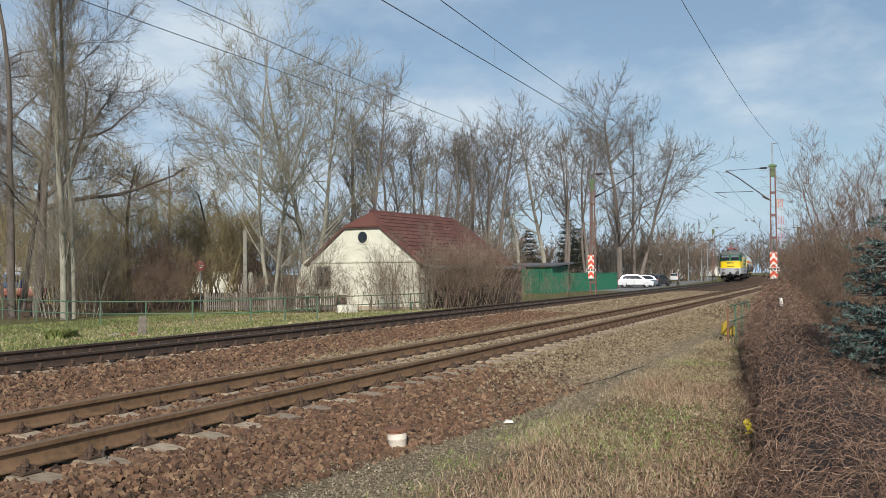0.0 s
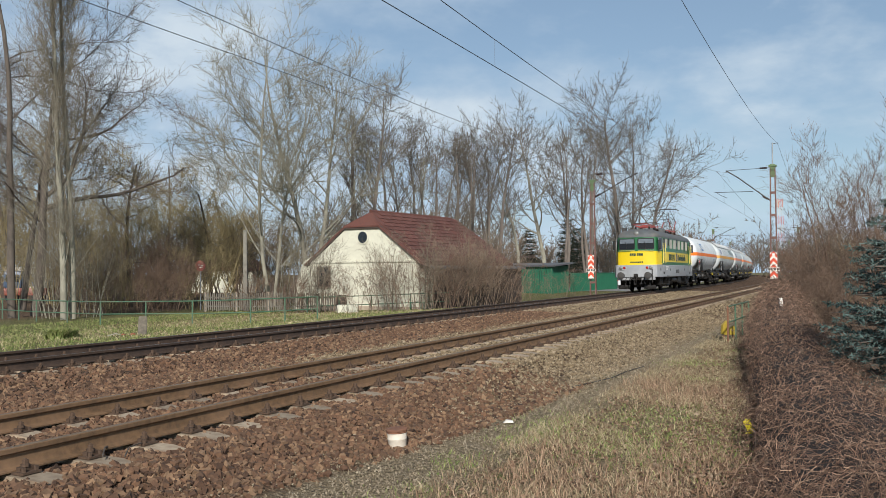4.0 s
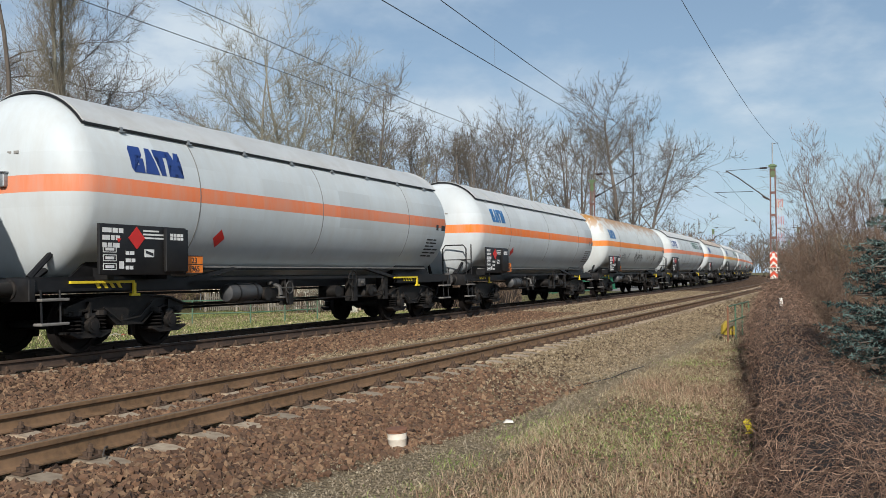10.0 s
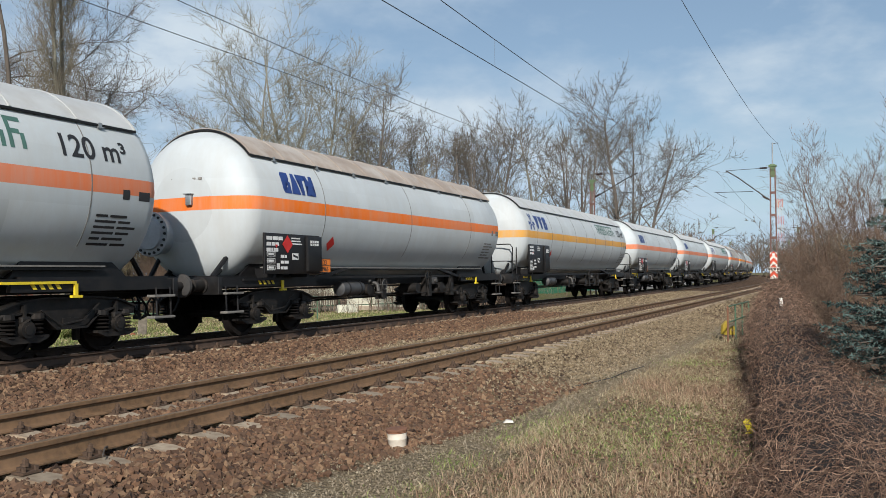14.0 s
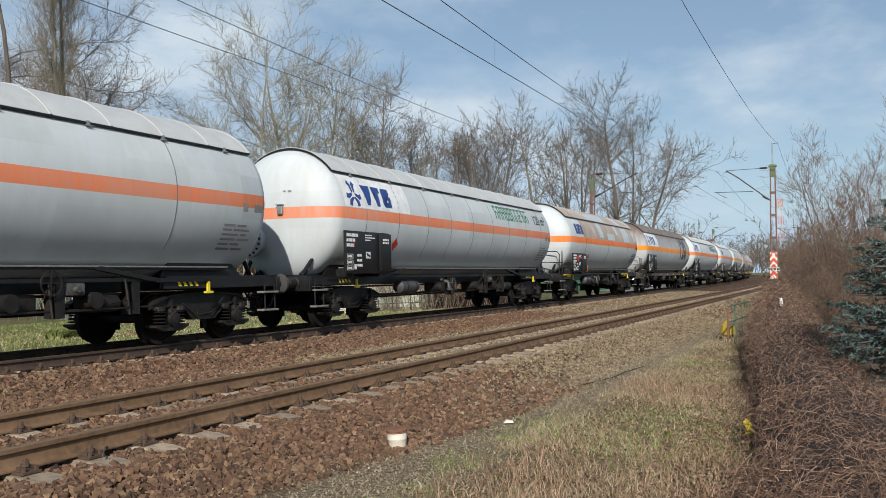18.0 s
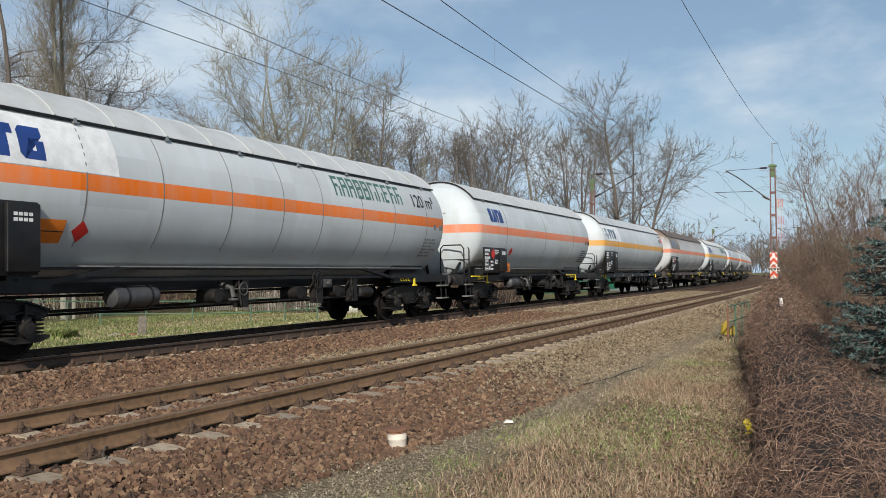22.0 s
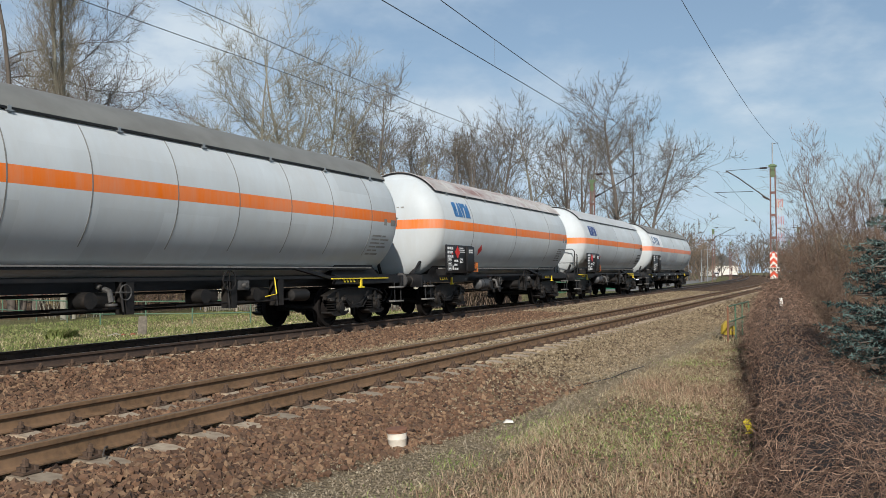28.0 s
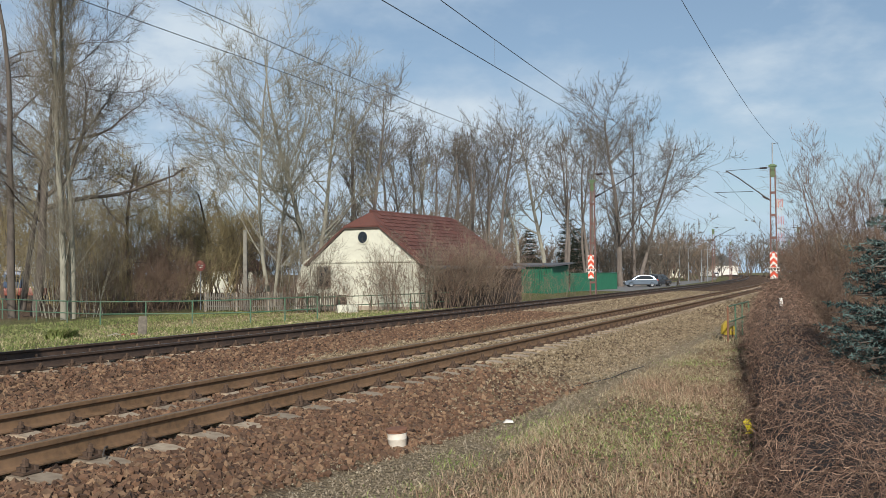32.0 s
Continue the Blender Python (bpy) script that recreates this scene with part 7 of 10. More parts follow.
def build_loco():
    lo = thing("electric_locomotive", "green and yellow electric locomotive with grey skirt and red pantographs", "locomotive")
    HL = 7.30
    up = 6.98
    skirt = Shape().loft([body_ring(0.92, 0.03, HL, 1.49, 0.5, 1.2), body_ring(0.95, 0.0, HL, 1.50, 0.5, 1.2), body_ring(1.71, 0.0, HL, 1.50, 0.5, 1.2), body_ring(1.735, 0.03, HL, 1.50, 0.5, 1.2)])
    part("skirt", skirt, GREY_PAINT, lo, "light grey steel skirt")
    for sx in (1, -1):
        part("apron", Shape().box(sx * (HL - 0.12) - 0.09, sx * (HL - 0.12) + 0.09, -1.22, 1.22, 0.74, 0.96, c=0.02), GREY_PAINT, lo)
    ring = lambda z, i: body_ring(z, i, up, 1.475, 0.62, 1.12)
    band = part("yellow_band", Shape().loft([ring(1.735, 0), ring(2.63, 0.02)]), YELLOW, lo, "yellow band round the body")
    green = part("upper_body", Shape().loft([ring(2.63, 0.02), ring(3.55, 0.07)]), LOCO_GREEN, lo, "green upper body")
    roof = Shape().loft([ring(3.55, 0.05), ring(3.62, 0.05), ring(3.82, 0.16), ring(3.96, 0.36), ring(4.04, 0.62), ring(4.07, 0.9)])
    part("roof", roof, ROOF_GREY, lo, "dusty dark grey curved roof", smooth=50)
    for sy in (1, -1):
        rz = 0 if sy > 0 else 180
        y = 1.478
        part("green_strip", Shape().box(-6.2, 6.2, 0, 0.006, 1.737, 1.93), LOCO_GREEN, lo, at=pose(0, sy * y, 0, 0, 0, rz), smooth=0)
        row = [("window", 4.38, 1.13, 1), ("window", 2.47, 1.17, 1), ("window", 0.97, 1.14, 1), ("window", -0.89, 1.2, 1), ("window", -2.43, 1.17, 1), ("window", -4.28, 1.17, 1), ("window", 3.42, 0.54, 0), ("window", 0.06, 0.52, 0), ("window", -3.32, 0.46, 0)]
        for nm, x, w, lv in row:
            window_on(lo, pose(x, sy * (y - 0.052), 3.17, -1.5, 0, rz), w, 0.72 if lv else 0.74, r=0.1, t=0.03, glass=GLASS, louvre=22 if lv else 0, frame_mat=LOCO_GREEN if lv else RUBBER)
        for x in (5.58, -5.5):
            d = part("door", Shape().loft([[(a, dd, b + 2.66) for a, b in rounded_rect(0.78, 1.76, 0.05)] for dd in (-0.02, 0.012)]), LOCO_GREEN, lo, "green cab door with yellow lower panel", at=pose(x, sy * (y - 0.012), 0, -0.8, 0, rz))
            part("door_panel", Shape().box(-0.38, 0.38, 0.012, 0.018, 1.96, 2.60), YELLOW, d, smooth=0)
            window_on(d, pose(0.0 + 0.05, 0.012, 3.18), 0.46, 0.66, r=0.16, t=0.03, frame_mat=RUBBER, name="door_window")
            part("handle", Shape().box(-0.28, -0.22, 0.018, 0.05, 2.35, 2.5).box(-0.30, -0.2, 0.018, 0.04, 2.3, 2.34), GALV, d)
            for hx in (-0.45, 0.45):
                part("handrail", Shape().tube([(x + hx, sy * (y - 0.02), 3.2), (x + hx, sy * (y + 0.07), 3.16), (x + hx, sy * (y + 0.08), 1.86), (x + hx, sy * (y - 0.0), 1.82)], 0.022, 8), YELLOW_BAR, lo, "yellow handrail")
                part("grab_iron", Shape().tube([(x + hx * 0.95, sy * 1.5, 1.66), (x + hx * 0.95, sy * 1.56, 1.64), (x + hx * 0.95, sy * 1.56, 1.3), (x + hx * 0.95, sy * 1.5, 1.28)], 0.016, 6), GREY_PAINT, lo)
            part("step_recess", Shape().loft([[(a + x, sy * dd, b + 1.18) for a, b in rounded_rect(0.42, 0.17, 0.07)] for dd in (1.46, 1.506)]), RUBBER, lo)
        for x in (6.42, -6.42):
            window_on(lo, pose(x, sy * (1.435), 3.12, -1.5, 0, rz + (-12 if (x > 0) == (sy > 0) else 12)), 0.66, 0.8, r=0.06, t=0.035, name="cab_side_window", frame_mat=GALV)
            part("mirror", Shape().loft([[(a + x + (0.48 if x > 0 else -0.48), sy * dd, b + 3.05) for a, b in rounded_rect(0.2, 0.62, 0.06)] for dd in (1.46, 1.56)]).tube([(x + (0.4 if x > 0 else -0.4), sy * 1.3, 3.3), (x + (0.48 if x > 0 else -0.48), sy * 1.5, 3.32)], 0.02), RUBBER, lo, "black cab mirror")
        for x in (6.75, 4.1 - 0.9, -1.6 - 1.4, -6.9):
            part("roundel", Shape().lathe([(0.10, 0), (0.10, 0.012), (0.07, 0.012), (0.065, 0.002)], m=pose(x, sy * 1.5, 1.42, -90 * sy, 0, 0), n=16), DARK_STEEL, lo)
        for x in (0.75, 0.2, -0.3):
            part("data_plate", Shape().box(x - 0.16, x + 0.16, sy * 1.5, sy * 1.508, 1.17, 1.42), DARK_STEEL, lo, smooth=0)
        # company lettering drawn as plain shapes
        sh = Shape()
        x = 3.5
        for w in (0.40, 0.38, 0.32, 0.3, 0.38):
            sh.box(x - w, x, 0, 0.006, 0, 0.42)
            x -= w + 0.13
        part("lettering", sh, LETTER_GREEN, lo, "dark green lettering shapes", smooth=0, at=pose(0 if sy > 0 else 0, sy * 1.472, 2.05, 0, 0, 0) if sy > 0 else pose(0, -1.478, 2.05))
        sh = Shape().lathe([(0.30, 0), (0.30, 0.008), (0.2, 0.008), (0.2, 0)], m=pose(0.28, sy * 1.472, 2.27, -90 * sy, 0, 0), n=20, cap=False)
        sh.box(0.22, 0.34, sy * 1.474, sy * 1.48, 2.2, 2.62)
        part("emblem", sh, LETTER_BLUE, lo, "blue emblem shape")
        sh = Shape()
        x = -0.42
        for w, h in ((0.28, 0.4), (0.24, 0.28), (0.24, 0.28), (0.25, 0.42), (0.24, 0.28), (0.16, 0.28), (0.25, 0.42), (0.24, 0.28), (0.24, 0.42), (0.24, 0.28)):
            sh.box(x - w, x, sy * 1.474, sy * 1.480, 2.07, 2.07 + h)
            x -= w + 0.085
        part("lettering", sh, LETTER_GREEN, lo, "dark green lettering shapes", smooth=0)
        sh = Shape()
        side_bars(sh, 4.9, 1.55, (0.2, 0.3, 0.45, 0.12), 0.09, sy * 1.5)
        side_bars(sh, 4.85, 1.4, (0.12, 0.5), 0.09, sy * 1.5)
        part("marking", sh, LETTER_WHITE, lo, smooth=0)
    # cab fronts
    for sx in (1, -1):
        rz = -90 if sx > 0 else 90
        for y in (0.62, -0.62):
            w = window_on(lo, pose(sx * (up + 0.045), y, 3.12, 0 - 2.2, 0, rz + (4.5 if (y > 0) == (sx > 0) else -4.5) * 1), 1.06, 0.72, r=0.1, t=0.035, name="windscreen", frame_mat=RUBBER)
            part("blind", Shape().box(-0.47, 0.47, 0.0095, 0.012, 0.04, 0.31), BLIND, w, "grey sun blind behind the glass", smooth=0)
            part("wiper", Shape().tube([(0.05, 0.06, -0.4), (-0.02, 0.055, -0.1), (0.12, 0.04, 0.18)], 0.016, 5), RUBBER, w, "black wiper")
            lamp = part("headlamp_housing", Shape().loft([[(sx * d, y * 1.40 + a, b + 1.55) for a, b in rounded_rect(0.52, 0.27, 0.13)] for d in (HL - 0.03, HL + 0.075)]), GREY_PAINT, lo)
            part("headlamp", Shape().lathe([(0.115, 0), (0.115, 0.03), (0.085, 0.045), (0.02, 0.055)], m=pose(sx * (HL + 0.07), y * 1.40 + math.copysign(0.10, y), 1.55, 0, 90 * sx, 0), n=20), LAMP_GLASS, lamp, "round headlamp")
            part("tail_lamp", Shape().lathe([(0.085, 0), (0.085, 0.03), (0.06, 0.04), (0.01, 0.045)], m=pose(sx * (HL + 0.07), y * 1.40 - math.copysign(0.13, y), 1.55, 0, 90 * sx, 0), n=16), LAMP_RED, lamp, "red tail lamp")
            part("rail_guard", Shape().box(sx * 7.05 - 0.02, sx * 7.05 + 0.02, y * 1.35 - 0.38, y * 1.35 + 0.38, 0.16, 0.42, c=0.008), BOGIE, lo)
            part("guard_stay", Shape().tube([(sx * 7.0, y * 1.35, 0.3), (sx * 6.7, y * 1.2, 0.85)], 0.035), BOGIE, lo)
            part("front_handrail", Shape().tube([(sx * (up + 0.04), y - 0.5, 2.68), (sx * (up + 0.12), y - 0.48, 2.68), (sx * (up + 0.12), y + 0.48, 2.68), (sx * (up + 0.04), y + 0.5, 2.68)], 0.014, 6), YELLOW_BAR, lo)
        top = part("roof_lamp_drum", Shape().lathe([(0.2, -0.25), (0.215, 0.0), (0.20, 0.02), (0.16, 0.03)], m=pose(sx * 6.95, 0.0, 3.79, 0, 90 * sx, 0), n=20), ROOF_GREY, lo)
        part("roof_lamp", Shape().lathe([(0.155, 0.02), (0.12, 0.05), (0.02, 0.065)], m=pose(sx * 6.96, 0.0, 3.79, 0, 90 * sx, 0), n=20), LAMP_GLASS, top, "round headlamp")
        # number drawn as plain bars
        sh = Shape()
        y = 0.42 * sx
        for w in (0.11, 0.11, 0.11, 0.0, 0.11, 0.11, 0.11):
            if w:
                sh.box(sx * (up + 0.088), sx * (up + 0.1), min(y, y - sx * w), max(y, y - sx * w), 2.34, 2.50)
            y -= sx * (0.135 if w else 0.06)
        y = 0.42 * sx
        for w in (0.09, 0.05, 0.09, 0.09, 0.09, 0.09, 0.09):
            sh.box(sx * (up + 0.09), sx * (up + 0.102), min(y, y - sx * w), max(y, y - sx * w), 1.86, 1.96)
            y -= sx * (w + 0.04)
        tagged(part("number_bars", sh, LETTER_GREEN, lo, smooth=0), kind="stuff")
        part("crest", Shape().box(sx * (up + 0.089), sx * (up + 0.1), 0.22, 0.32, 2.06, 2.24), BRIGHT_YELLOW, lo, smooth=0)
    add_buffers(lo, HL + 0.02)
    add_coupling(lo, HL + 0.02)
    # louvred vents on the roof ends, boxes, insulators and bus bars
    for sx in (1, -1):
        for i in range(9):
            part("roof_louvre", Shape().box(sx * 5.7 - 0.28 , sx * 5.7 + 0.28, -0.75 + i * 0.18, -0.63 + i * 0.18, 4.05, 4.15, c=0.015), ROOF_GREY, lo)
        part("roof_box", Shape().box(sx * 5.7 - 0.42, sx * 5.7 + 0.42, -0.9, 0.95, 3.9, 4.06, c=0.03), ROOF_GREY, lo)
        part("horn_box", Shape().box(sx * 6.0 - 0.2, sx * 6.0 + 0.2, -1.15, -0.85, 3.9, 4.25, c=0.02), DARK_STEEL, lo)
    part("resistor_box", Shape().box(-0.1, 1.6, -0.6, 0.6, 4.03, 4.40, c=0.05), ROOF_GREY, lo, "grey ribbed roof box")
    for i in range(12):
        part("fin", Shape().box(-0.05 + i * 0.14, 0.0 + i * 0.14, -0.63, 0.63, 4.06, 4.37), ROOF_GREY, lo, smooth=0)
    ins = lambda: mesh_of("insulator", Shape().lathe([(0.05, 0)] + [q for i in range(5) for q in ((0.06, 0.05 * i + 0.02), (0.125, 0.05 * i + 0.035), (0.06, 0.05 * i + 0.05))] + [(0.05, 0.3)], n=10), INSUL)
    spots = [(x, y) for x in (4.9, 3.2, 2.4, 1.9, -0.6, -1.3, -2.2, -3.4, -5.1) for y in (0.45, -0.45)]
    for x, y in spots:
        part("insulator", cached("insulator", ins), None, lo, at=pose(x, y, 4.06))
    for y in (0.45, -0.45):
        part("bus_bar", Shape().tube([(4.9, y, 4.4), (3.2, y, 4.37), (1.9, y, 4.39), (1.6, y, 4.5), (-0.2, y, 4.5), (-0.6, y, 4.38), (-5.1, y, 4.38)], 0.022, 6), PANTO_RED, lo)

    def pantograph(x0, dirn, height):
        base = Shape()
        for y in (0.45, -0.45):
            base.box(x0 - 0.95, x0 + 0.95, y - 0.03, y + 0.03, 4.34, 4.41)
        for x in (-0.9, 0.0, 0.9):
            base.box(x0 + x - 0.03, x0 + x + 0.03, -0.55, 0.55, 4.34, 4.41)
        base.box(x0 - 0.5, x0 + 0.3, -0.18, 0.18, 4.38, 4.52, c=0.03)
        pb = part("pantograph_base", base, PANTO_RED, lo, "red pantograph base frame")
        half = (height - 0.12) / 2
        reach = math.sqrt(max(1.55 ** 2 - half ** 2, 0.01))
        for sgn in (1, -1):
            knee = x0 + sgn * (0.35 + reach)
            foot, top = x0 + sgn * 0.35, x0 + sgn * 0.18
            arm = Shape()
            for y in (0.5, -0.5):
                arm.tube([(foot, y, 4.44), (knee, y * 0.9, 4.44 + half)], 0.028, 6)
                arm.tube([(knee, y * 0.9, 4.44 + half), (top, y * 0.62, 4.44 + 2 * half)], 0.02, 6)
            arm.cyl((knee, -0.47, 4.44 + half), (knee, 0.47, 4.44 + half), 0.02, n=6)
            arm.tube([(knee, 0.45, 4.44 + half), (top, -0.31, 4.44 + 2 * half)], 0.012, 5)
            part("pantograph_arm", arm, PANTO_RED if height < 0.6 else DARK_STEEL, pb)
            if height > 0.6:
                for y in (0.5, -0.5):
                    part("lower_arm", Shape().tube([(foot, y, 4.44), (knee, y * 0.9, 4.44 + half)], 0.031, 6), PANTO_RED, pb)
            part("collector_strip", Shape().tube([(top, -0.98, 4.42 + 2 * half), (top, -0.75, 4.54 + 2 * half), (top, 0.75, 4.54 + 2 * half), (top, 0.98, 4.42 + 2 * half)], 0.025, 6), DARK_STEEL, pb)
    pantograph(3.9, 1, 0.22)
    pantograph(-4.1, -1, 1.66)
    # bogies and what hangs between them
    def wheel_pair():
        return [mesh_of("wheel", wheel_shape(0.56, y), WHEEL) for y in (0.75, -0.75)] + [mesh_of("axle", Shape().cyl((0, -0.95, 0), (0, 0.95, 0), 0.09, n=12), BOGIE)]
    for bx in (4.05, -4.05):
        bo = part("bogie", Shape().box(bx - 0.5, bx + 0.5, -0.85, 0.85, 0.55, 0.85, c=0.03), BOGIE, lo)
        for ax in (-1.15, 1.15):
            for me in cached("loco_wheels", wheel_pair):
                part(me.name.split(".")[0], me, None, bo, at=pose(bx + ax, 0, 0.56))
            for sy in (1, -1):
                part("axle_box", Shape().box(bx + ax - 0.2, bx + ax + 0.2, sy * 0.98, sy * 1.2, 0.42, 0.76, c=0.03).cyl((bx + ax, sy * 1.2, 0.57), (bx + ax, sy * 1.29, 0.57), 0.15, n=14).tube([(bx + ax - 0.15, sy * 1.22, 0.62), (bx + ax - 0.55, sy * 1.24, 0.8)], 0.05), BOGIE, bo)
        for sy in (1, -1):
            y = sy * 1.12
            fr = Shape().prism([(bx - 1.75, 0.72), (bx - 1.75, 0.92), (bx + 1.75, 0.92), (bx + 1.75, 0.72), (bx + 0.8, 0.64), (bx + 0.45, 0.42), (bx - 0.45, 0.42), (bx - 0.8, 0.64)], y - 0.07, y + 0.07)
            part("side_frame", fr, BOGIE, bo)
            for sx in (-0.6, 0.6):
                sp = Shape()
                for i in range(7):
                    sp.lathe([(0.11, 0.0), (0.15, 0.02), (0.11, 0.04)], m=pose(bx + sx * 0.55, sy * 1.33, 0.52 + i * 0.055), n=14)
                part("spring", sp, BOGIE, bo)
            part("spring_cap", Shape().box(bx - 0.5, bx + 0.5, sy * 1.2, sy * 1.5, 0.88, 1.06, c=0.04), DULL_STEEL, bo)
            part("spring_tray", Shape().box(bx - 0.6, bx + 0.6, sy * 1.18, sy * 1.5, 0.44, 0.5, c=0.015), BOGIE, bo)
            part("brake_cylinder", Shape().cyl((bx + 1.0, sy * 1.3, 0.88), (bx + 1.75, sy * 1.3, 0.88), 0.09, n=12).tube([(bx + 1.75, sy * 1.2, 0.8), (bx + 1.7, sy * 1.25, 0.35)], 0.03).tube([(bx - 1.75, sy * 1.2, 0.8), (bx - 1.7, sy * 1.25, 0.35)], 0.03), BOGIE, bo)
            part("sand_pipe", Shape().tube([(bx + 2.0, sy * 1.1, 0.95), (bx + 1.95, sy * 1.0, 0.5), (bx + 1.8, sy * 0.78, 0.15)], 0.03), BOGIE, bo)
    for sy in (1, -1):
        part("air_tank", Shape().lathe([(0.05, -0.95), (0.19, -0.88), (0.2, -0.8), (0.2, 0.8), (0.19, 0.88), (0.05, 0.95)], m=pose(0.75, sy * 1.18, 0.7, 0, 90, 0), n=18), BOGIE, lo)
        part("battery_box", Shape().box(-1.6, -0.5, sy * 0.9, sy * 1.38, 0.5, 0.93, c=0.03), BOGIE, lo)
    for bx in (4.05, -4.05):
        for sy in (1, -1):
            part("brake_gear", Shape().box(bx - 1.95, bx - 1.55, sy * 0.95, sy * 1.3, 0.4, 0.92, c=0.03).box(bx + 1.55, bx + 1.95, sy * 0.95, sy * 1.3, 0.4, 0.92, c=0.03).box(bx - 0.7, bx + 0.7, sy * 1.0, sy * 1.15, 0.28, 0.5, c=0.03).tube([(bx - 1.6, sy * 1.3, 0.5), (bx - 0.5, sy * 1.34, 0.36), (bx + 0.5, sy * 1.34, 0.36), (bx + 1.6, sy * 1.3, 0.5)], 0.035), BOGIE, lo)
        part("motor_case", Shape().box(bx - 1.5, bx + 1.5, -0.6, 0.6, 0.25, 0.8, c=0.08), BOGIE, lo)
    for sx in (1, -1):
        for y in (0.35, -0.35, 0.55):
            part("brake_hose", Shape().tube([(sx * 7.34, y, 1.0), (sx * 7.52, y * 1.05, 0.75), (sx * 7.5, y * 1.1, 0.5), (sx * 7.38, y * 1.15, 0.48)], 0.026, 6), RUBBER, lo)
        part("hook_plate", Shape().box(sx * 7.33 - 0.04, sx * 7.33 + 0.04, -0.3, 0.3, 0.8, 1.2, c=0.01), BOGIE, lo)
        part("ladder", Shape().tube([(sx * 7.2, 1.05, 1.5), (sx * 7.42, 1.08, 1.4), (sx * 7.42, 1.08, 0.6), (sx * 7.2, 1.05, 0.5)], 0.03, 6), DARK_STEEL, lo)
    part("transformer", Shape().box(-1.7, 1.7, -0.85, 0.85, 0.35, 0.95, c=0.08), BOGIE, lo)
    return lo


# -- tank wagons --
def tank_paint(name, base, stripe, dirt, amount, rust=0.0, soot=0.0):
    """White tank paint with a level painted stripe, road dirt and, on some, rust runs from the top."""
    m = mat(name, base, tuple(c * 0.9 for c in base), rough=0.5, scale=0.8, spec=0.25)
    N, L = m.node_tree.nodes, m.node_tree.links
    sh = next(n for n in N if n.type == "BSDF_PRINCIPLED")
    col = sh.inputs["Base Color"].links[0].from_socket
    co = N.new("ShaderNodeTexCoord")
    sep = N.new("ShaderNodeSeparateXYZ")
    L.new(co.outputs["Object"], sep.inputs[0])

    def node(op, a, b):
        n = N.new("ShaderNodeMath")
        n.operation = op
        for i, q in enumerate((a, b)):
            if isinstance(q, (int, float)):
                n.inputs[i].default_value = q
            else:
                L.new(q, n.inputs[i])
        return n.outputs[0]

    def mixc(f, a, b):
        n = N.new("ShaderNodeMix")
        n.data_type = "RGBA"
        L.new(f, n.inputs[0])
        L.new(a, n.inputs[6])
        if isinstance(b, tuple):
            n.inputs[7].default_value = (*b, 1)
        else:
            L.new(b, n.inputs[7])
        return n.outputs[2]

    z = sep.outputs["Z"]
    inside = node("LESS_THAN", node("ABSOLUTE", node("SUBTRACT", z, 2.715), 0.0), 0.135)
    col = mixc(inside, col, stripe)
    # each ring of plates and each panel has weathered a little differently
    ring = N.new("ShaderNodeTexWhiteNoise")
    ring.noise_dimensions = "2D"
    oi = N.new("ShaderNodeObjectInfo")
    cell = N.new("ShaderNodeCombineXYZ")
    L.new(node("FLOOR", node("ADD", node("DIVIDE", sep.outputs["X"], 1.47), node("MULTIPLY", oi.outputs["Random"], 40.0)), 0.0), cell.inputs[0])
    L.new(node("FLOOR", node("ADD", node("MULTIPLY", z, 1.15), 0.3), 0.0), cell.inputs[1])
    L.new(cell.outputs[0], ring.inputs["Vector"])
    tone = N.new("ShaderNodeMapRange")
    tone.inputs["To Min"].default_value, tone.inputs["To Max"].default_value = 0.90, 1.05
    L.new(ring.outputs["Value"], tone.inputs["Value"])
    hs = N.new("ShaderNodeHueSaturation")
    L.new(tone.outputs[0], hs.inputs["Value"])
    L.new(col, hs.inputs["Color"])
    col = hs.outputs[0]
    # streaks that run down the plates
    mp = N.new("ShaderNodeMapping")
    mp.inputs["Scale"].default_value = (3.2, 3.2, 0.35)
    L.new(co.outputs["Object"], mp.inputs[0])
    n1, n2 = N.new("ShaderNodeTexNoise"), N.new("ShaderNodeTexNoise")
    n1.inputs["Scale"].default_value, n1.inputs["Detail"].default_value, n1.inputs["Roughness"].default_value = 1.2, 8.0, 0.7
    n2.inputs["Scale"].default_value, n2.inputs["Detail"].default_value = 0.55, 5.0
    L.new(mp.outputs[0], n1.inputs["Vector"])
    L.new(co.outputs["Object"], n2.inputs["Vector"])
    r = N.new("ShaderNodeValToRGB")
    r.color_ramp.elements[0].position, r.color_ramp.elements[1].position = 0.42, 0.8
    r.color_ramp.elements[1].color = (amount, amount, amount, 1)
    L.new(node("ADD", node("MULTIPLY", n1.outputs["Fac"], 0.6), node("MULTIPLY", n2.outputs["Fac"], 0.45)), r.inputs[0])
    col = mixc(r.outputs[0], col, dirt)
    if rust:
        r2 = N.new("ShaderNodeValToRGB")
        r2.color_ramp.elements[0].position, r2.color_ramp.elements[1].position = 0.56, 0.64
        high = N.new("ShaderNodeMapRange")
        high.inputs["From Min"].default_value, high.inputs["From Max"].default_value = 3.1, 4.1
        high.inputs["To Max"].default_value = rust
        L.new(z, high.inputs["Value"])
        L.new(node("ADD", n1.outputs["Fac"], node("MULTIPLY", high.outputs[0], 0.16)), r2.inputs[0])
        col = mixc(node("MULTIPLY", r2.outputs[0], high.outputs[0]), col, (0.36, 0.18, 0.05))
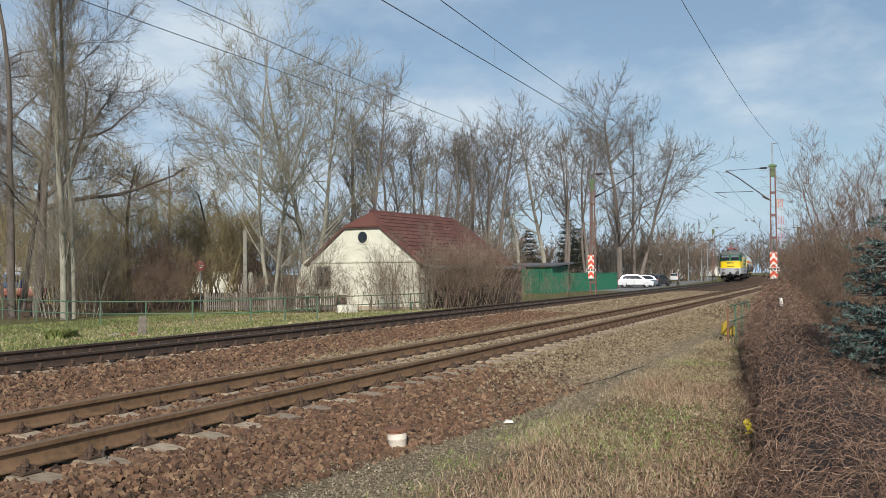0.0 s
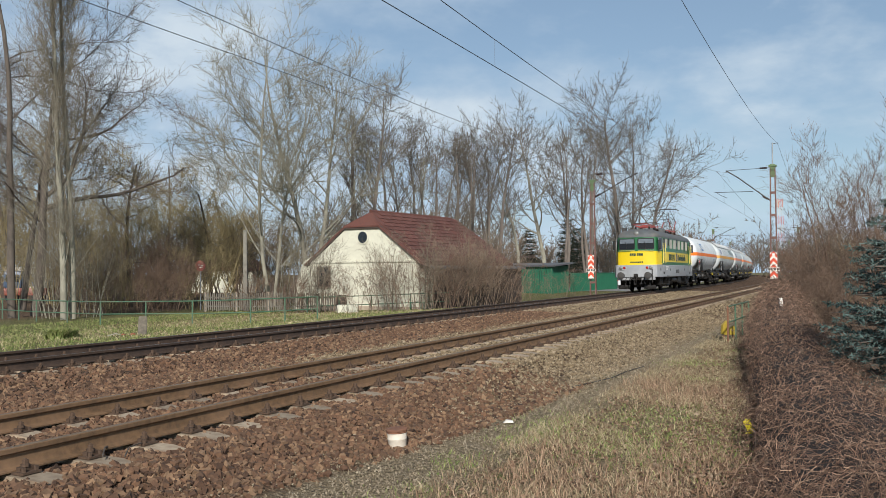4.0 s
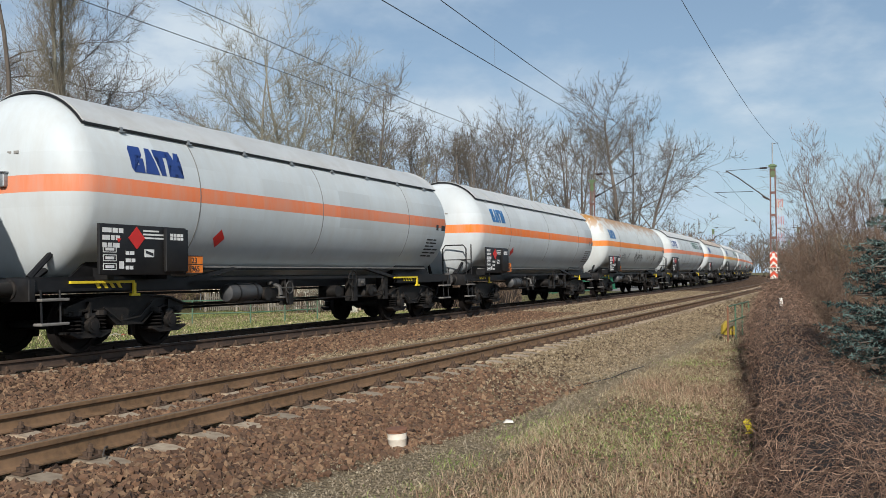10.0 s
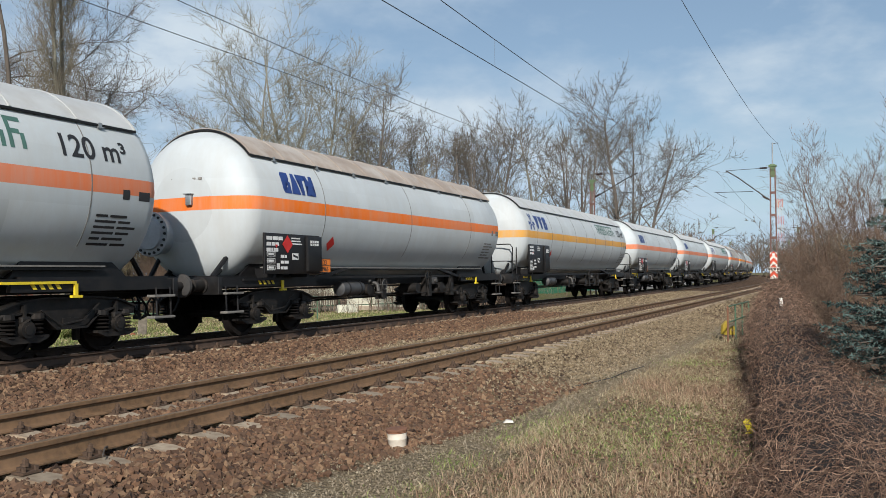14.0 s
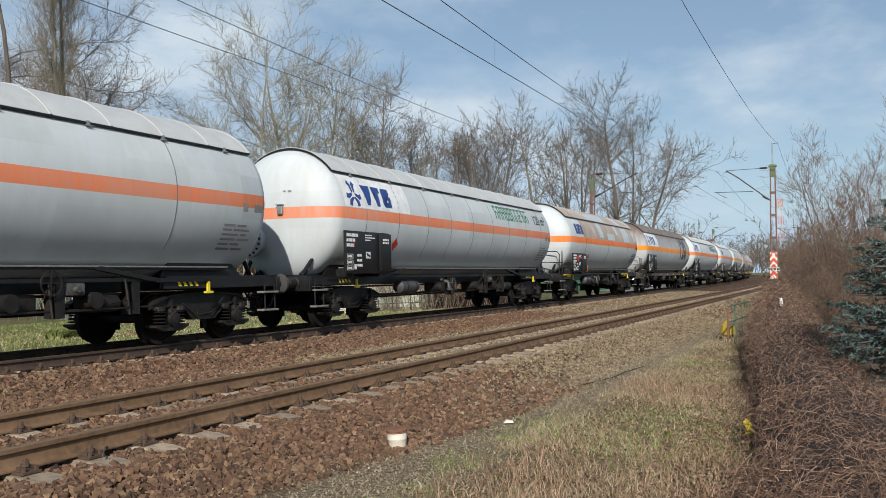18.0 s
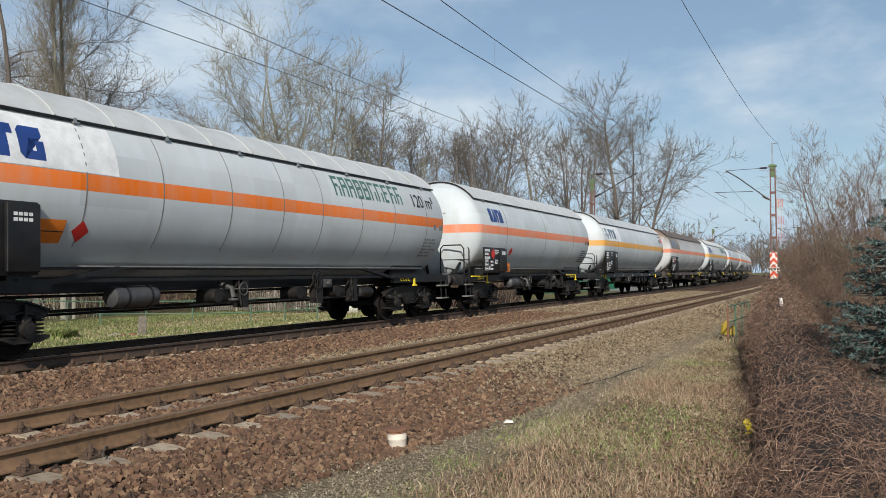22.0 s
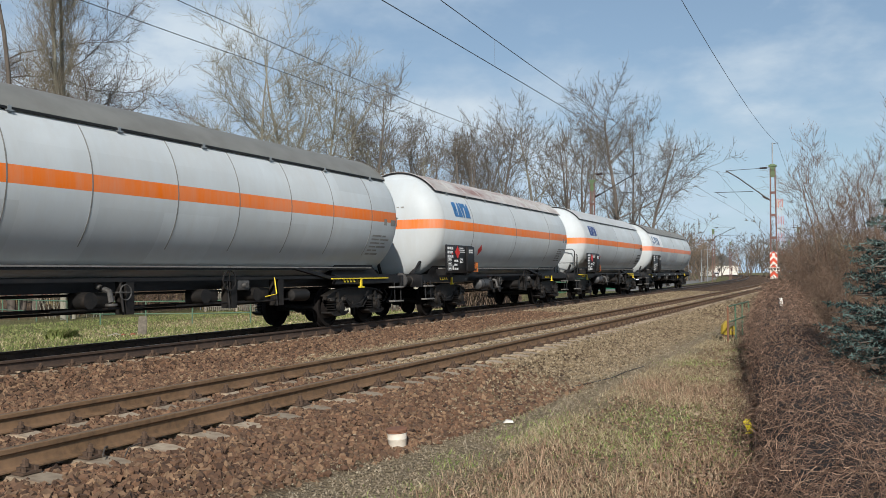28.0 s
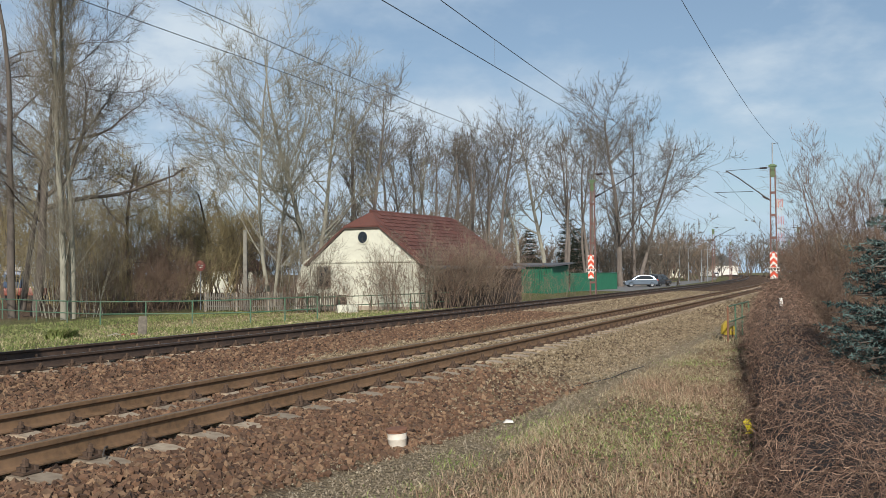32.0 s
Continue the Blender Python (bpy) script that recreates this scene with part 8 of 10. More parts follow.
    if soot:
        # exhaust grime that settled on the upper plates
        up = N.new("ShaderNodeMapRange")
        up.inputs["To Max"].default_value = soot
        L.new(node("SUBTRACT", node("ADD", z, node("MULTIPLY", n1.outputs["Fac"], 0.9)), node("MULTIPLY", inside, 0.8)), up.inputs["Value"])
        up.inputs["From Min"].default_value, up.inputs["From Max"].default_value = 3.1, 4.35
        col = mixc(up.outputs[0], col, (0.13, 0.085, 0.065))
    L.new(col, sh.inputs["Base Color"])
    return m


SHADE_MATS = {
    "grey": mat("dull grey sheet cover", (0.20, 0.20, 0.185), (0.165, 0.165, 0.15), rough=0.6, scale=1.5, dirt=(0.12, 0.11, 0.095), dirt_amount=0.4),
    "white": mat("off-white sheet cover", (0.52, 0.535, 0.53), (0.46, 0.47, 0.465), rough=0.45, scale=1.2, dirt=(0.36, 0.33, 0.28), dirt_amount=0.45),
    "tan": mat("brown stained sheet cover", (0.40, 0.33, 0.27), (0.32, 0.255, 0.205), rough=0.6, scale=1.0, dirt=(0.56, 0.53, 0.49), dirt_amount=0.7, dirt_scale=0.8),
    "brown": mat("sooty brown sheet cover", (0.17, 0.13, 0.105), (0.115, 0.09, 0.075), rough=0.65, scale=1.2, dirt=(0.32, 0.28, 0.24), dirt_amount=0.5),
    "rusty": mat("dark rusty sheet cover", (0.115, 0.075, 0.055), (0.06, 0.042, 0.034), rough=0.6, scale=1.6, dirt=(0.22, 0.2, 0.18), dirt_amount=0.6, dirt_scale=0.9),
    "patchy": mat("patchy flaking sheet cover", (0.52, 0.51, 0.49), (0.40, 0.37, 0.34), rough=0.6, scale=1.6, dirt=(0.22, 0.10, 0.085), dirt_amount=0.9, dirt_scale=1.0, stretch=(0.6, 1.6, 1.6)),
}
ORANGE, SALMON, AMBER = (0.80, 0.165, 0.003), (0.72, 0.195, 0.075), (0.70, 0.325, 0.025)
GREY_DIRT, BROWN_DIRT = (0.42, 0.40, 0.36), (0.16, 0.11, 0.08)
TANK_Z, TANK_R = 2.70, 1.585


def tank_shape(half, n=48):
    """Cylinder with dished heads, along x."""
    R, prof = TANK_R, []
    hd = 0.62
    for i in range(7):
        a = math.pi / 2 * i / 6
        prof.append((max(R * math.sin(a) ** 0.78, 0.02), half - hd + hd * math.cos(a)))
    pts = prof + [(R, half - 3.0), (R, 0.0), (R, -half + 3.0)] + [(r, -x) for r, x in reversed(prof)]
    # the hoops where plates are welded
    return Shape().lathe([(r, x) for r, x in pts], m=pose(0, 0, TANK_Z, 0, 90, 0), n=n)


def shade_shape(half, spread=51, r=1.645):
    sh = Shape()
    L_ = half - 0.60
    n = 18
    for x0, x1, rr, tk in [(-L_, L_, r, 0.012)]:
        rings = []
        for x in (x0, x1):
            ring = [(x, rr * math.sin(radians(-spread + 2 * spread * i / n)), TANK_Z + rr * math.cos(radians(-spread + 2 * spread * i / n))) for i in range(n + 1)]
            ring += [(x, (rr - tk) * math.sin(radians(spread - 2 * spread * i / n)), TANK_Z + (rr - tk) * math.cos(radians(spread - 2 * spread * i / n))) for i in range(n + 1)]
            rings.append(ring)
        sh.loft(rings)
    return sh


def arc_strip(x, w, r, a0, a1, n, t=0.012):
    """A hoop round the tank from angle a0 to a1 (degrees from the top)."""
    sh = Shape()
    rings = []
    for i in range(n + 1):
        a = radians(a0 + (a1 - a0) * i / n)
        rings.append([(x - w / 2, r * math.sin(a), TANK_Z + r * math.cos(a)), (x + w / 2, r * math.sin(a), TANK_Z + r * math.cos(a)),
                      (x + w / 2, (r + t) * math.sin(a), TANK_Z + (r + t) * math.cos(a)), (x - w / 2, (r + t) * math.sin(a), TANK_Z + (r + t) * math.cos(a))])
    return sh.loft(rings)


SEAM = mat("dark plate seam", (0.19, 0.185, 0.17), rough=0.7, dirt=(0.4, 0.38, 0.35), dirt_amount=0.6)


def wagon_bogie(parent, bx):
    def make():
        out = {}
        out["wheel"] = [mesh_of("wheel", wheel_shape(0.46, y), WHEEL) for y in (0.75, -0.75)]
        out["axle"] = mesh_of("axle", Shape().cyl((0, -1.02, 0), (0, 1.02, 0), 0.08, n=10), BOGIE)
        fr = Shape().prism([(-1.36, 0.66), (-1.36, 0.74), (-0.95, 0.87), (-0.5, 0.91), (0.5, 0.91), (0.95, 0.87), (1.36, 0.74), (1.36, 0.66), (0.84, 0.73), (0.56, 0.66), (0.3, 0.45), (-0.3, 0.45), (-0.56, 0.66), (-0.84, 0.73)], -0.05, 0.05)
        # flanges that follow the upper and the lower edge, and the spring boxes
        for top in ([(-1.36, 0.75), (-0.95, 0.88), (-0.5, 0.92), (0.5, 0.92), (0.95, 0.88), (1.36, 0.75)], [(-1.3, 0.65), (-0.84, 0.72), (-0.56, 0.65), (-0.3, 0.44), (0.3, 0.44), (0.56, 0.65), (0.84, 0.72), (1.3, 0.65)]):
            for (xa, za), (xb, zb) in zip(top, top[1:]):
                fr.prism([(xa, za - 0.014), (xb, zb - 0.014), (xb, zb + 0.014), (xa, za + 0.014)], -0.1, 0.1)
        for s in (-1, 1):
            for dx in (-0.26, 0.26):
                fr.cyl((s * 0.9 + dx, 0.04, 0.62), (s * 0.9 + dx, 0.04, 0.70), 0.12, n=10)
            fr.box(s * 0.9 - 0.02, s * 0.9 + 0.02, 0.05, 0.13, 0.62, 0.84)
        fr.box(-0.16, 0.16, 0.05, 0.075, 0.52, 0.6)
        fr.tube([(-0.55, 0.1, 0.82), (-0.2, 0.12, 0.56), (0.25, 0.12, 0.5), (0.6, 0.1, 0.74)], 0.016, 5)
        out["side_frame"] = mesh_of("side_frame", fr, BOGIE)
        ab = Shape().box(-0.14, 0.14, -0.10, 0.10, -0.14, 0.17, c=0.03).cyl((0, 0, 0), (0, 0.20, 0), 0.125, n=14).cyl((0, 0.2, 0), (0, 0.215, 0), 0.075, n=10)
        ab.prism([(-0.42, -0.09), (-0.42, -0.13), (-0.24, -0.2), (0.24, -0.2), (0.42, -0.13), (0.42, -0.09)], -0.12, 0.14).box(-0.09, 0.09, 0.06, 0.16, 0.1, 0.2, c=0.02).tube([(-0.1, 0.16, 0.08), (0.0, 0.2, 0.15), (0.1, 0.16, 0.08)], 0.02, 5)
        out["axle_box"] = mesh_of("axle_box", ab, BOGIE)
        sp = Shape()
        for i in range(5):
            sp.lathe([(0.085, 0), (0.128, 0.018), (0.085, 0.036)], m=pose(0, 0, i * 0.062), n=10)
        out["spring"] = mesh_of("spring", sp, BOGIE)
        br = Shape().box(-0.05, 0.05, -0.05, 0.05, 0.22, 0.62, c=0.01).tube([(-0.04, 0, 0.62), (0.05, 0.05, 0.85)], 0.02)
        out["brake_shoe"] = mesh_of("brake_shoe", br, BOGIE)
        out["bolster"] = mesh_of("bolster", Shape().box(-0.22, 0.22, -1.0, 1.0, 0.5, 0.78, c=0.03), BOGIE)
        return out
    me = cached("wagon_bogie", make)
    bo = part("bogie", me["bolster"], None, parent, "black two-axle bogie", at=pose(bx, 0, 0))
    for ax in (-0.9, 0.9):
        for w in me["wheel"]:
            part("wheel", w, None, bo, at=pose(ax, 0, 0.46))
        part("axle", me["axle"], None, bo, at=pose(ax, 0, 0.46))
        for sy in (1, -1):
            part("axle_box", me["axle_box"], None, bo, at=pose(ax, sy * 1.0, 0.46, 0, 0, 0 if sy > 0 else 180))
            for sx in (-0.25, 0.25):
                part("spring", me["spring"], None, bo, at=pose(ax + sx, sy * 1.04, 0.33))
            part("brake_shoe", me["brake_shoe"], None, bo, at=pose(ax * 0.42, sy * 0.75, 0.0))
    for sy in (1, -1):
        part("side_frame", me["side_frame"], None, bo, at=pose(0, sy * 1.0, 0))


def hazard_board(parent, x, y, tall, long_, two, plate):
    """The black data board with its white writing, hazard diamonds, locker and orange plate."""
    z0, rnd = 1.27, random.Random(int(abs(x) * 1000))
    b = part("data_board", Shape().box(x - long_, x, y, y + 0.05, z0, z0 + tall, c=0.01), BLACKISH, parent, "black data board with white markings")
    for k in (0.2, 0.8):
        part("bracket", Shape().box(x - long_ * k - 0.04, x - long_ * k + 0.04, 1.1, y, 1.2, z0 + 0.12), BLACKISH, b)
    yy = y + 0.05

    def rows(xx, zz, n, step, h, lo, hi, words):
        sh = Shape()
        for k in range(n):
            side_bars(sh, xx, zz - k * step, [rnd.uniform(lo, hi) for _ in range(words)], h, yy)
        tagged(part("markings", sh, LETTER_WHITE, b, smooth=0), kind="stuff")

    rows(x - 0.07, z0 + tall - 0.14, 3, 0.12, 0.075, 0.05, 0.2, 3)
    rows(x - 0.95, z0 + tall - 0.10, 3, 0.06, 0.028, 0.1, 0.3, 2)
    rows(x - 0.56, z0 + tall * 0.40, 3, 0.12, 0.06, 0.06, 0.16, 2)
    for k in range(3):
        zz = z0 + 0.08 + k * 0.14
        sh = Shape().box(x - 0.36, x - 0.08, yy, yy + 0.004, zz, zz + 0.012).box(x - 0.36, x - 0.08, yy, yy + 0.004, zz + 0.095, zz + 0.107).box(x - 0.36, x - 0.348, yy, yy + 0.004, zz, zz + 0.1).box(x - 0.092, x - 0.08, yy, yy + 0.004, zz, zz + 0.1).box(x - 0.31, x - 0.13, yy, yy + 0.004, zz + 0.03, zz + 0.075)
        tagged(part("load_panel", sh, LETTER_WHITE, b, smooth=0), kind="stuff")
    part("pictogram", Shape().box(x - 1.2, x - 0.98, yy, yy + 0.005, z0 + tall * 0.36, z0 + tall * 0.52), LETTER_WHITE, b, smooth=0)
    part("pictogram_bar", Shape().prism([(x - 1.18, z0 + tall * 0.38), (x - 1.0, z0 + tall * 0.44), (x - 1.0, z0 + tall * 0.5), (x - 1.18, z0 + tall * 0.44)], yy + 0.005, yy + 0.008), LETTER_BLACK, b, smooth=0)
    part("label_plate", Shape().box(x - 0.52, x - 0.42, yy, yy + 0.004, z0 + 0.1, z0 + 0.22), LETTER_WHITE, b, smooth=0)
    part("warning_triangle", Shape().prism([(x - 0.46, z0 + tall * 0.72), (x - 0.36, z0 + tall * 0.72), (x - 0.41, z0 + tall * 0.64)], yy, yy + 0.005), RED_DIAMOND, b, smooth=0)
    lk = part("locker", Shape().box(x - long_ + 0.02, x - long_ + 0.58, yy, yy + 0.07, z0 + 0.05, z0 + tall - 0.03, c=0.012), BLACKISH, b, "black steel locker on the board")
    sh = Shape()
    for k in range(2):
        for j in range(4):
            sh.box(x - long_ + 0.16 + j * 0.085, x - long_ + 0.225 + j * 0.085, yy + 0.07, yy + 0.074, z0 + tall * (0.8 - 0.075 * k), z0 + tall * (0.8 - 0.075 * k) + 0.05)
    tagged(part("locker_mark", sh, LETTER_WHITE, lk, smooth=0), kind="stuff")
    for k in range((2 if two else 1) if plate else 0):
        cx, cz, r = x - 0.80 - k * 0.42, z0 + tall * 0.74, 0.185
        part("hazard_diamond", Shape().prism([(cx + r, cz), (cx, cz + r), (cx - r, cz), (cx, cz - r)], yy + 0.002, yy + 0.01), RED_DIAMOND, b, "red hazard diamond", smooth=0)
    if not plate:
        return
    px = x - long_ - 0.03
    part("hazard_plate", Shape().box(px - 0.42, px, y + 0.02, y + 0.04, z0 + 0.02, z0 + 0.34), ORANGE_PLATE, b, "orange hazard plate", smooth=0)
    part("plate_rim", Shape().box(px - 0.42, px, y + 0.04, y + 0.045, z0 + 0.175, z0 + 0.188).box(px - 0.42, px, y + 0.04, y + 0.045, z0 + 0.325, z0 + 0.34).box(px - 0.42, px, y + 0.04, y + 0.045, z0 + 0.02, z0 + 0.035), LETTER_BLACK, b, smooth=0)
    for words, dz, dx in (("23", 0.205, 0.12), ("1965", 0.055, 0.04)):
        t = part("plate_figures", cached("txt" + words, lambda: text_mesh(words, 0.145, LETTER_BLACK)), None, b)
        t.matrix_basis = pose(px - dx, y + 0.043, z0 + dz, 90, 0, 180)


def logo_shapes(sh, kind, x, z, y):
    """Owner's mark as plain shapes on the tank side: a roundel with blocks, or four slanted blocks."""
    if kind == "vtg":
        for a in (0, 120, 240):
            c, s_ = math.cos(radians(a)), math.sin(radians(a))
            for k in (1, -1):
                pts = [(0.015, 0.07), (0.075, 0.03), (0.12, 0.2), (0.19, 0.26), (0.10, 0.35), (0.015, 0.26)]
                sh.append([(x - 0.36 - (k * u * c - v * s_), z - 0.03 + k * u * s_ + v * c) for u, v in pts])
        xx = x - 0.82
        sh.append([(xx, z + 0.25), (xx - 0.46, z + 0.25), (xx - 0.32, z - 0.25), (xx - 0.16, z - 0.25)])
        xx -= 0.53
        sh.append([(xx, z + 0.25), (xx - 0.40, z + 0.25), (xx - 0.40, z + 0.10), (xx - 0.29, z + 0.10), (xx - 0.29, z - 0.25), (xx - 0.12, z - 0.25), (xx - 0.12, z + 0.10), (xx, z + 0.10)])
        xx -= 0.47
        sh.append([(xx - u, z + v) for u, v in ((0.07, 0.25), (0.43, 0.25), (0.43, 0.12), (0.20, 0.12), (0.155, 0.06), (0.155, -0.06), (0.20, -0.12), (0.29, -0.12), (0.29, 0.04), (0.44, 0.04), (0.44, -0.25), (0.08, -0.25), (0.0, -0.17), (0.0, 0.17))])
    elif kind == "gatx":
        q = lambda x0, pts: sh.append([(x + (x0 - x - u) * 0.7 - 0.55, z + v * 0.94) for u, v in pts])
        q(x, [(0.06, 0.24), (0.42, 0.24), (0.42, 0.10), (0.20, 0.10), (0.16, 0.05), (0.16, -0.05), (0.20, -0.10), (0.27, -0.10), (0.27, 0.03), (0.43, 0.03), (0.43, -0.24), (0.08, -0.24), (0.0, -0.16), (0.0, 0.17)])
        q(x - 0.45, [(0.14, 0.24), (0.30, 0.24), (0.47, -0.24), (0.0, -0.24)])
        q(x - 0.84, [(0.0, 0.24), (0.44, 0.24), (0.44, 0.11), (0.31, 0.11), (0.31, -0.24), (0.15, -0.24), (0.15, 0.11), (0.0, 0.11)])
        q(x - 1.27, [(0.0, 0.24), (0.17, 0.24), (0.25, 0.1), (0.33, 0.24), (0.49, 0.24), (0.34, 0.0), (0.51, -0.24), (0.33, -0.24), (0.25, -0.1), (0.17, -0.24), (-0.01, -0.24), (0.16, 0.0)])
    elif kind == "square":
        for x0, s_ in ((x, 1.0), (-x - 0.4, 0.5)):
            zc = z if s_ == 1.0 else TANK_Z - 0.45
            sh.append([(x0, zc + 0.30 * s_), (x0 - 1.35 * s_, zc + 0.30 * s_), (x0 - 1.35 * s_, zc - 0.30 * s_), (x0, zc - 0.30 * s_)])


def disc(cx, cz, r, n=18):
    return [(cx + r * math.cos(2 * math.pi * i / n), cz + r * math.sin(2 * math.pi * i / n)) for i in range(n)]


def decal_mesh(name, polys, material, r=None):
    """Flat shapes laid on the curved tank side, a few millimetres proud of it."""
    r = r or TANK_R + 0.005
    bm = bmesh.new()
    for poly in polys:
        bm.faces.new([bm.verts.new((a, 1, b)) for a, b in poly])
    bmesh.ops.triangulate(bm, faces=bm.faces[:])
    zs = [v.co.z for v in bm.verts]
    lo, hi = min(zs), max(zs)
    z = math.floor(lo / 0.08) * 0.08
    while z < hi:
        bmesh.ops.bisect_plane(bm, geom=bm.verts[:] + bm.edges[:] + bm.faces[:], plane_co=(0, 0, z), plane_no=(0, 0, 1))
        z += 0.08
    for v in bm.verts:
        dz = v.co.z - TANK_Z
        v.co.y = math.copysign(math.sqrt(max(r * r - dz * dz, 0.01)), v.co.y)
    bmesh.ops.recalc_face_normals(bm, faces=bm.faces)
    me = bpy.data.meshes.new(name)
    bm.to_mesh(me)
    bm.free()
    me.materials.append(material)
    return me


def build_wagon(length, paint, shade, logo, logo_mat, opts=(), seed=0):
    """length over buffers. opts: manhole, rails, word, big120, hoops, graffiti, patch, ladder, tail."""
    rnd = random.Random(seed)
    half = length / 2
    hs = half - 0.62                     # headstock
    th = half - 0.98                     # tank head
    label = {"grey": "grey", "white": "white", "tan": "brown-stained", "brown": "sooty brown", "rusty": "dark rusty", "patchy": "flaking", None: "no"}[shade]
    wg = thing("tank_wagon", "white gas tank wagon with coloured stripe and %s sun cover" % label, "tank wagon", group="tank wagons of the train")
    part("tank", cached(("tank", round(th, 2), paint.name), lambda: mesh_of("tank", tank_shape(th), paint, 40)), None, wg)
    if shade:
        part("sun_cover", cached(("shade", round(th, 2), shade), lambda: mesh_of("sun_cover", shade_shape(th), SHADE_MATS[shade])), None, wg, label + " sheet sun cover on the tank top")
        n = int(2 * th / 1.25)
        for i in (range(n + 1) if "smooth" not in opts else (0, n)):
            x = -th + 0.62 + (2 * th - 1.24) * i / n
            part("cover_rib", cached("rib" + shade, lambda: mesh_of("cover_rib", arc_strip(0, 0.04, 1.646, -51, 51, 14, 0.014), SHADE_MATS[shade])), None, wg, at=pose(x, 0, 0))
        for sx in (1, -1):
            part("cover_end", cached("cover_end", lambda: mesh_of("cover_end", arc_strip(0, 0.03, 1.60, -51, 51, 16, 0.042), BLACKISH)), None, wg, at=pose(sx * (th - 0.6), 0, 0))
        for sy in (1, -1):
            e = Shape().box(-th + 0.6, th - 0.6, sy * 1.275 - 0.01, sy * 1.275 + 0.01, TANK_Z + 0.995, TANK_Z + 1.03)
            part("cover_edge", e, BLACKISH, wg, smooth=0)
        for i in range(8):
            part("clamp", cached("clamp", lambda: mesh_of("clamp", Shape().box(-0.03, 0.03, 1.27, 1.30, TANK_Z + 0.95, TANK_Z + 1.05).box(-0.06, 0.06, 1.28, 1.32, TANK_Z + 0.965, TANK_Z + 0.985), GALV)), None, wg, at=pose(-th + 1.4 + (2 * th - 2.8) * i / 7, 0, 0))
    hoops = 9 if "hoops" in opts else 3
    for i in range(hoops):
        x = -th + 0.9 + (2 * th - 1.8) * (i + 0.5) / hoops + rnd.uniform(-0.15, 0.15)
        part("plate_seam", cached("seam", lambda: mesh_of("plate_seam", arc_strip(0, 0.022, TANK_R, 52, 128, 14, 0.004), SEAM)), None, wg, at=pose(x, 0, 0))
    # underframe: longitudinal members, headstocks and end decks
    FRAME = FRAME_BROWN if "brownframe" in opts else BLACKISH
    long_sill = logo == "vtg" and "hoops" not in opts or "sill" in opts
    for sy in (1, -1):
        part("frame_beam", Shape().box(-hs, hs, sy * 0.62 - 0.04, sy * 0.62 + 0.04, 0.98, 1.24), FRAME, wg, "steel frame beam")
        part("tank_rail", Shape().box(-th + 1.2, th - 1.2, sy * 1.1 - 0.04, sy * 1.1 + 0.06, 1.36, 1.40), FRAME, wg)
        part("tank_ledge", Shape().box(-th + 1.2, th - 1.2, sy * 1.1 - 0.05, sy * 1.1 + 0.09, 1.405, 1.43), DUSTY, wg, "dusty grey ledge under the tank")
        if long_sill:
            part("side_sill", Shape().box(-hs, hs, sy * 1.2 - 0.05, sy * 1.2 + 0.05, 1.0, 1.2), FRAME, wg, "brown steel side sill" if "brownframe" in opts else "black steel side sill")
        else:
            part("pipe_run", Shape().box(-th + 2.5, th - 2.5, sy * 1.14 - 0.02, sy * 1.14 + 0.02, 1.16, 1.22), FRAME, wg)
            for sx in (1, -1):
                part("end_sill", Shape().box(min(sx * hs, sx * (hs - 3.4)), max(sx * hs, sx * (hs - 3.4)), sy * 1.2 - 0.05, sy * 1.2 + 0.05, 1.02, 1.2), FRAME, wg)
                part("sill_strut", Shape().prism([(sx * (hs - 3.4), 1.2), (sx * (hs - 3.4), 1.12), (sx * (hs - 5.0), 1.38), (sx * (hs - 4.8), 1.42)], sy * 1.15 - 0.05, sy * 1.15 + 0.05), FRAME, wg)
    for sx in (1, -1):
        part("headstock", Shape().box(sx * hs - 0.06, sx * hs + 0.06, -1.28, 1.28, 0.88, 1.22, c=0.01), FRAME, wg)
        part("end_deck", Shape().box(sx * (hs - 1.6) - 1.55, sx * (hs - 1.6) + 1.55, -1.14, 1.14, 1.2, 1.25), FRAME, wg)
    if long_sill:
        for k in range(5):
            a = hs - 4.2 - k * (2 * hs - 8.4) / 4 + rnd.uniform(-0.4, 0.4)
            part("sill_mark", Shape().box(a, a + rnd.uniform(0.12, 0.3), 1.251, 1.256, 1.06, 1.12), LETTER_WHITE, wg, smooth=0)
    for sx in (1, -1):
        bx = sx * (hs - 2.15)
        sd = Shape()
        for sy in (1, -1):
            sd.prism([(sx * (th - 0.55), 1.23), (sx * (th - 2.9), 1.23), (sx * (th - 2.6), 1.62), (sx * (th - 0.9), 1.5)], sy * 0.98, sy * 1.02)
            sd.tube([(sx * (th - 0.25), sy * 0.6, 1.24), (sx * (th - 0.75), sy * 0.75, 1.66)], 0.06, 6)
            sd.tube([(sx * (th + 0.02), sy * 0.8, 1.24), (sx * (th - 0.45), sy * 0.9, 1.75)], 0.05, 6)
        sd.box(bx - 0.9, bx + 0.9, -0.95, 0.95, 1.2, 1.5)
        part("saddle", sd, FRAME, wg, "tank saddle")
        wagon_bogie(wg, bx)
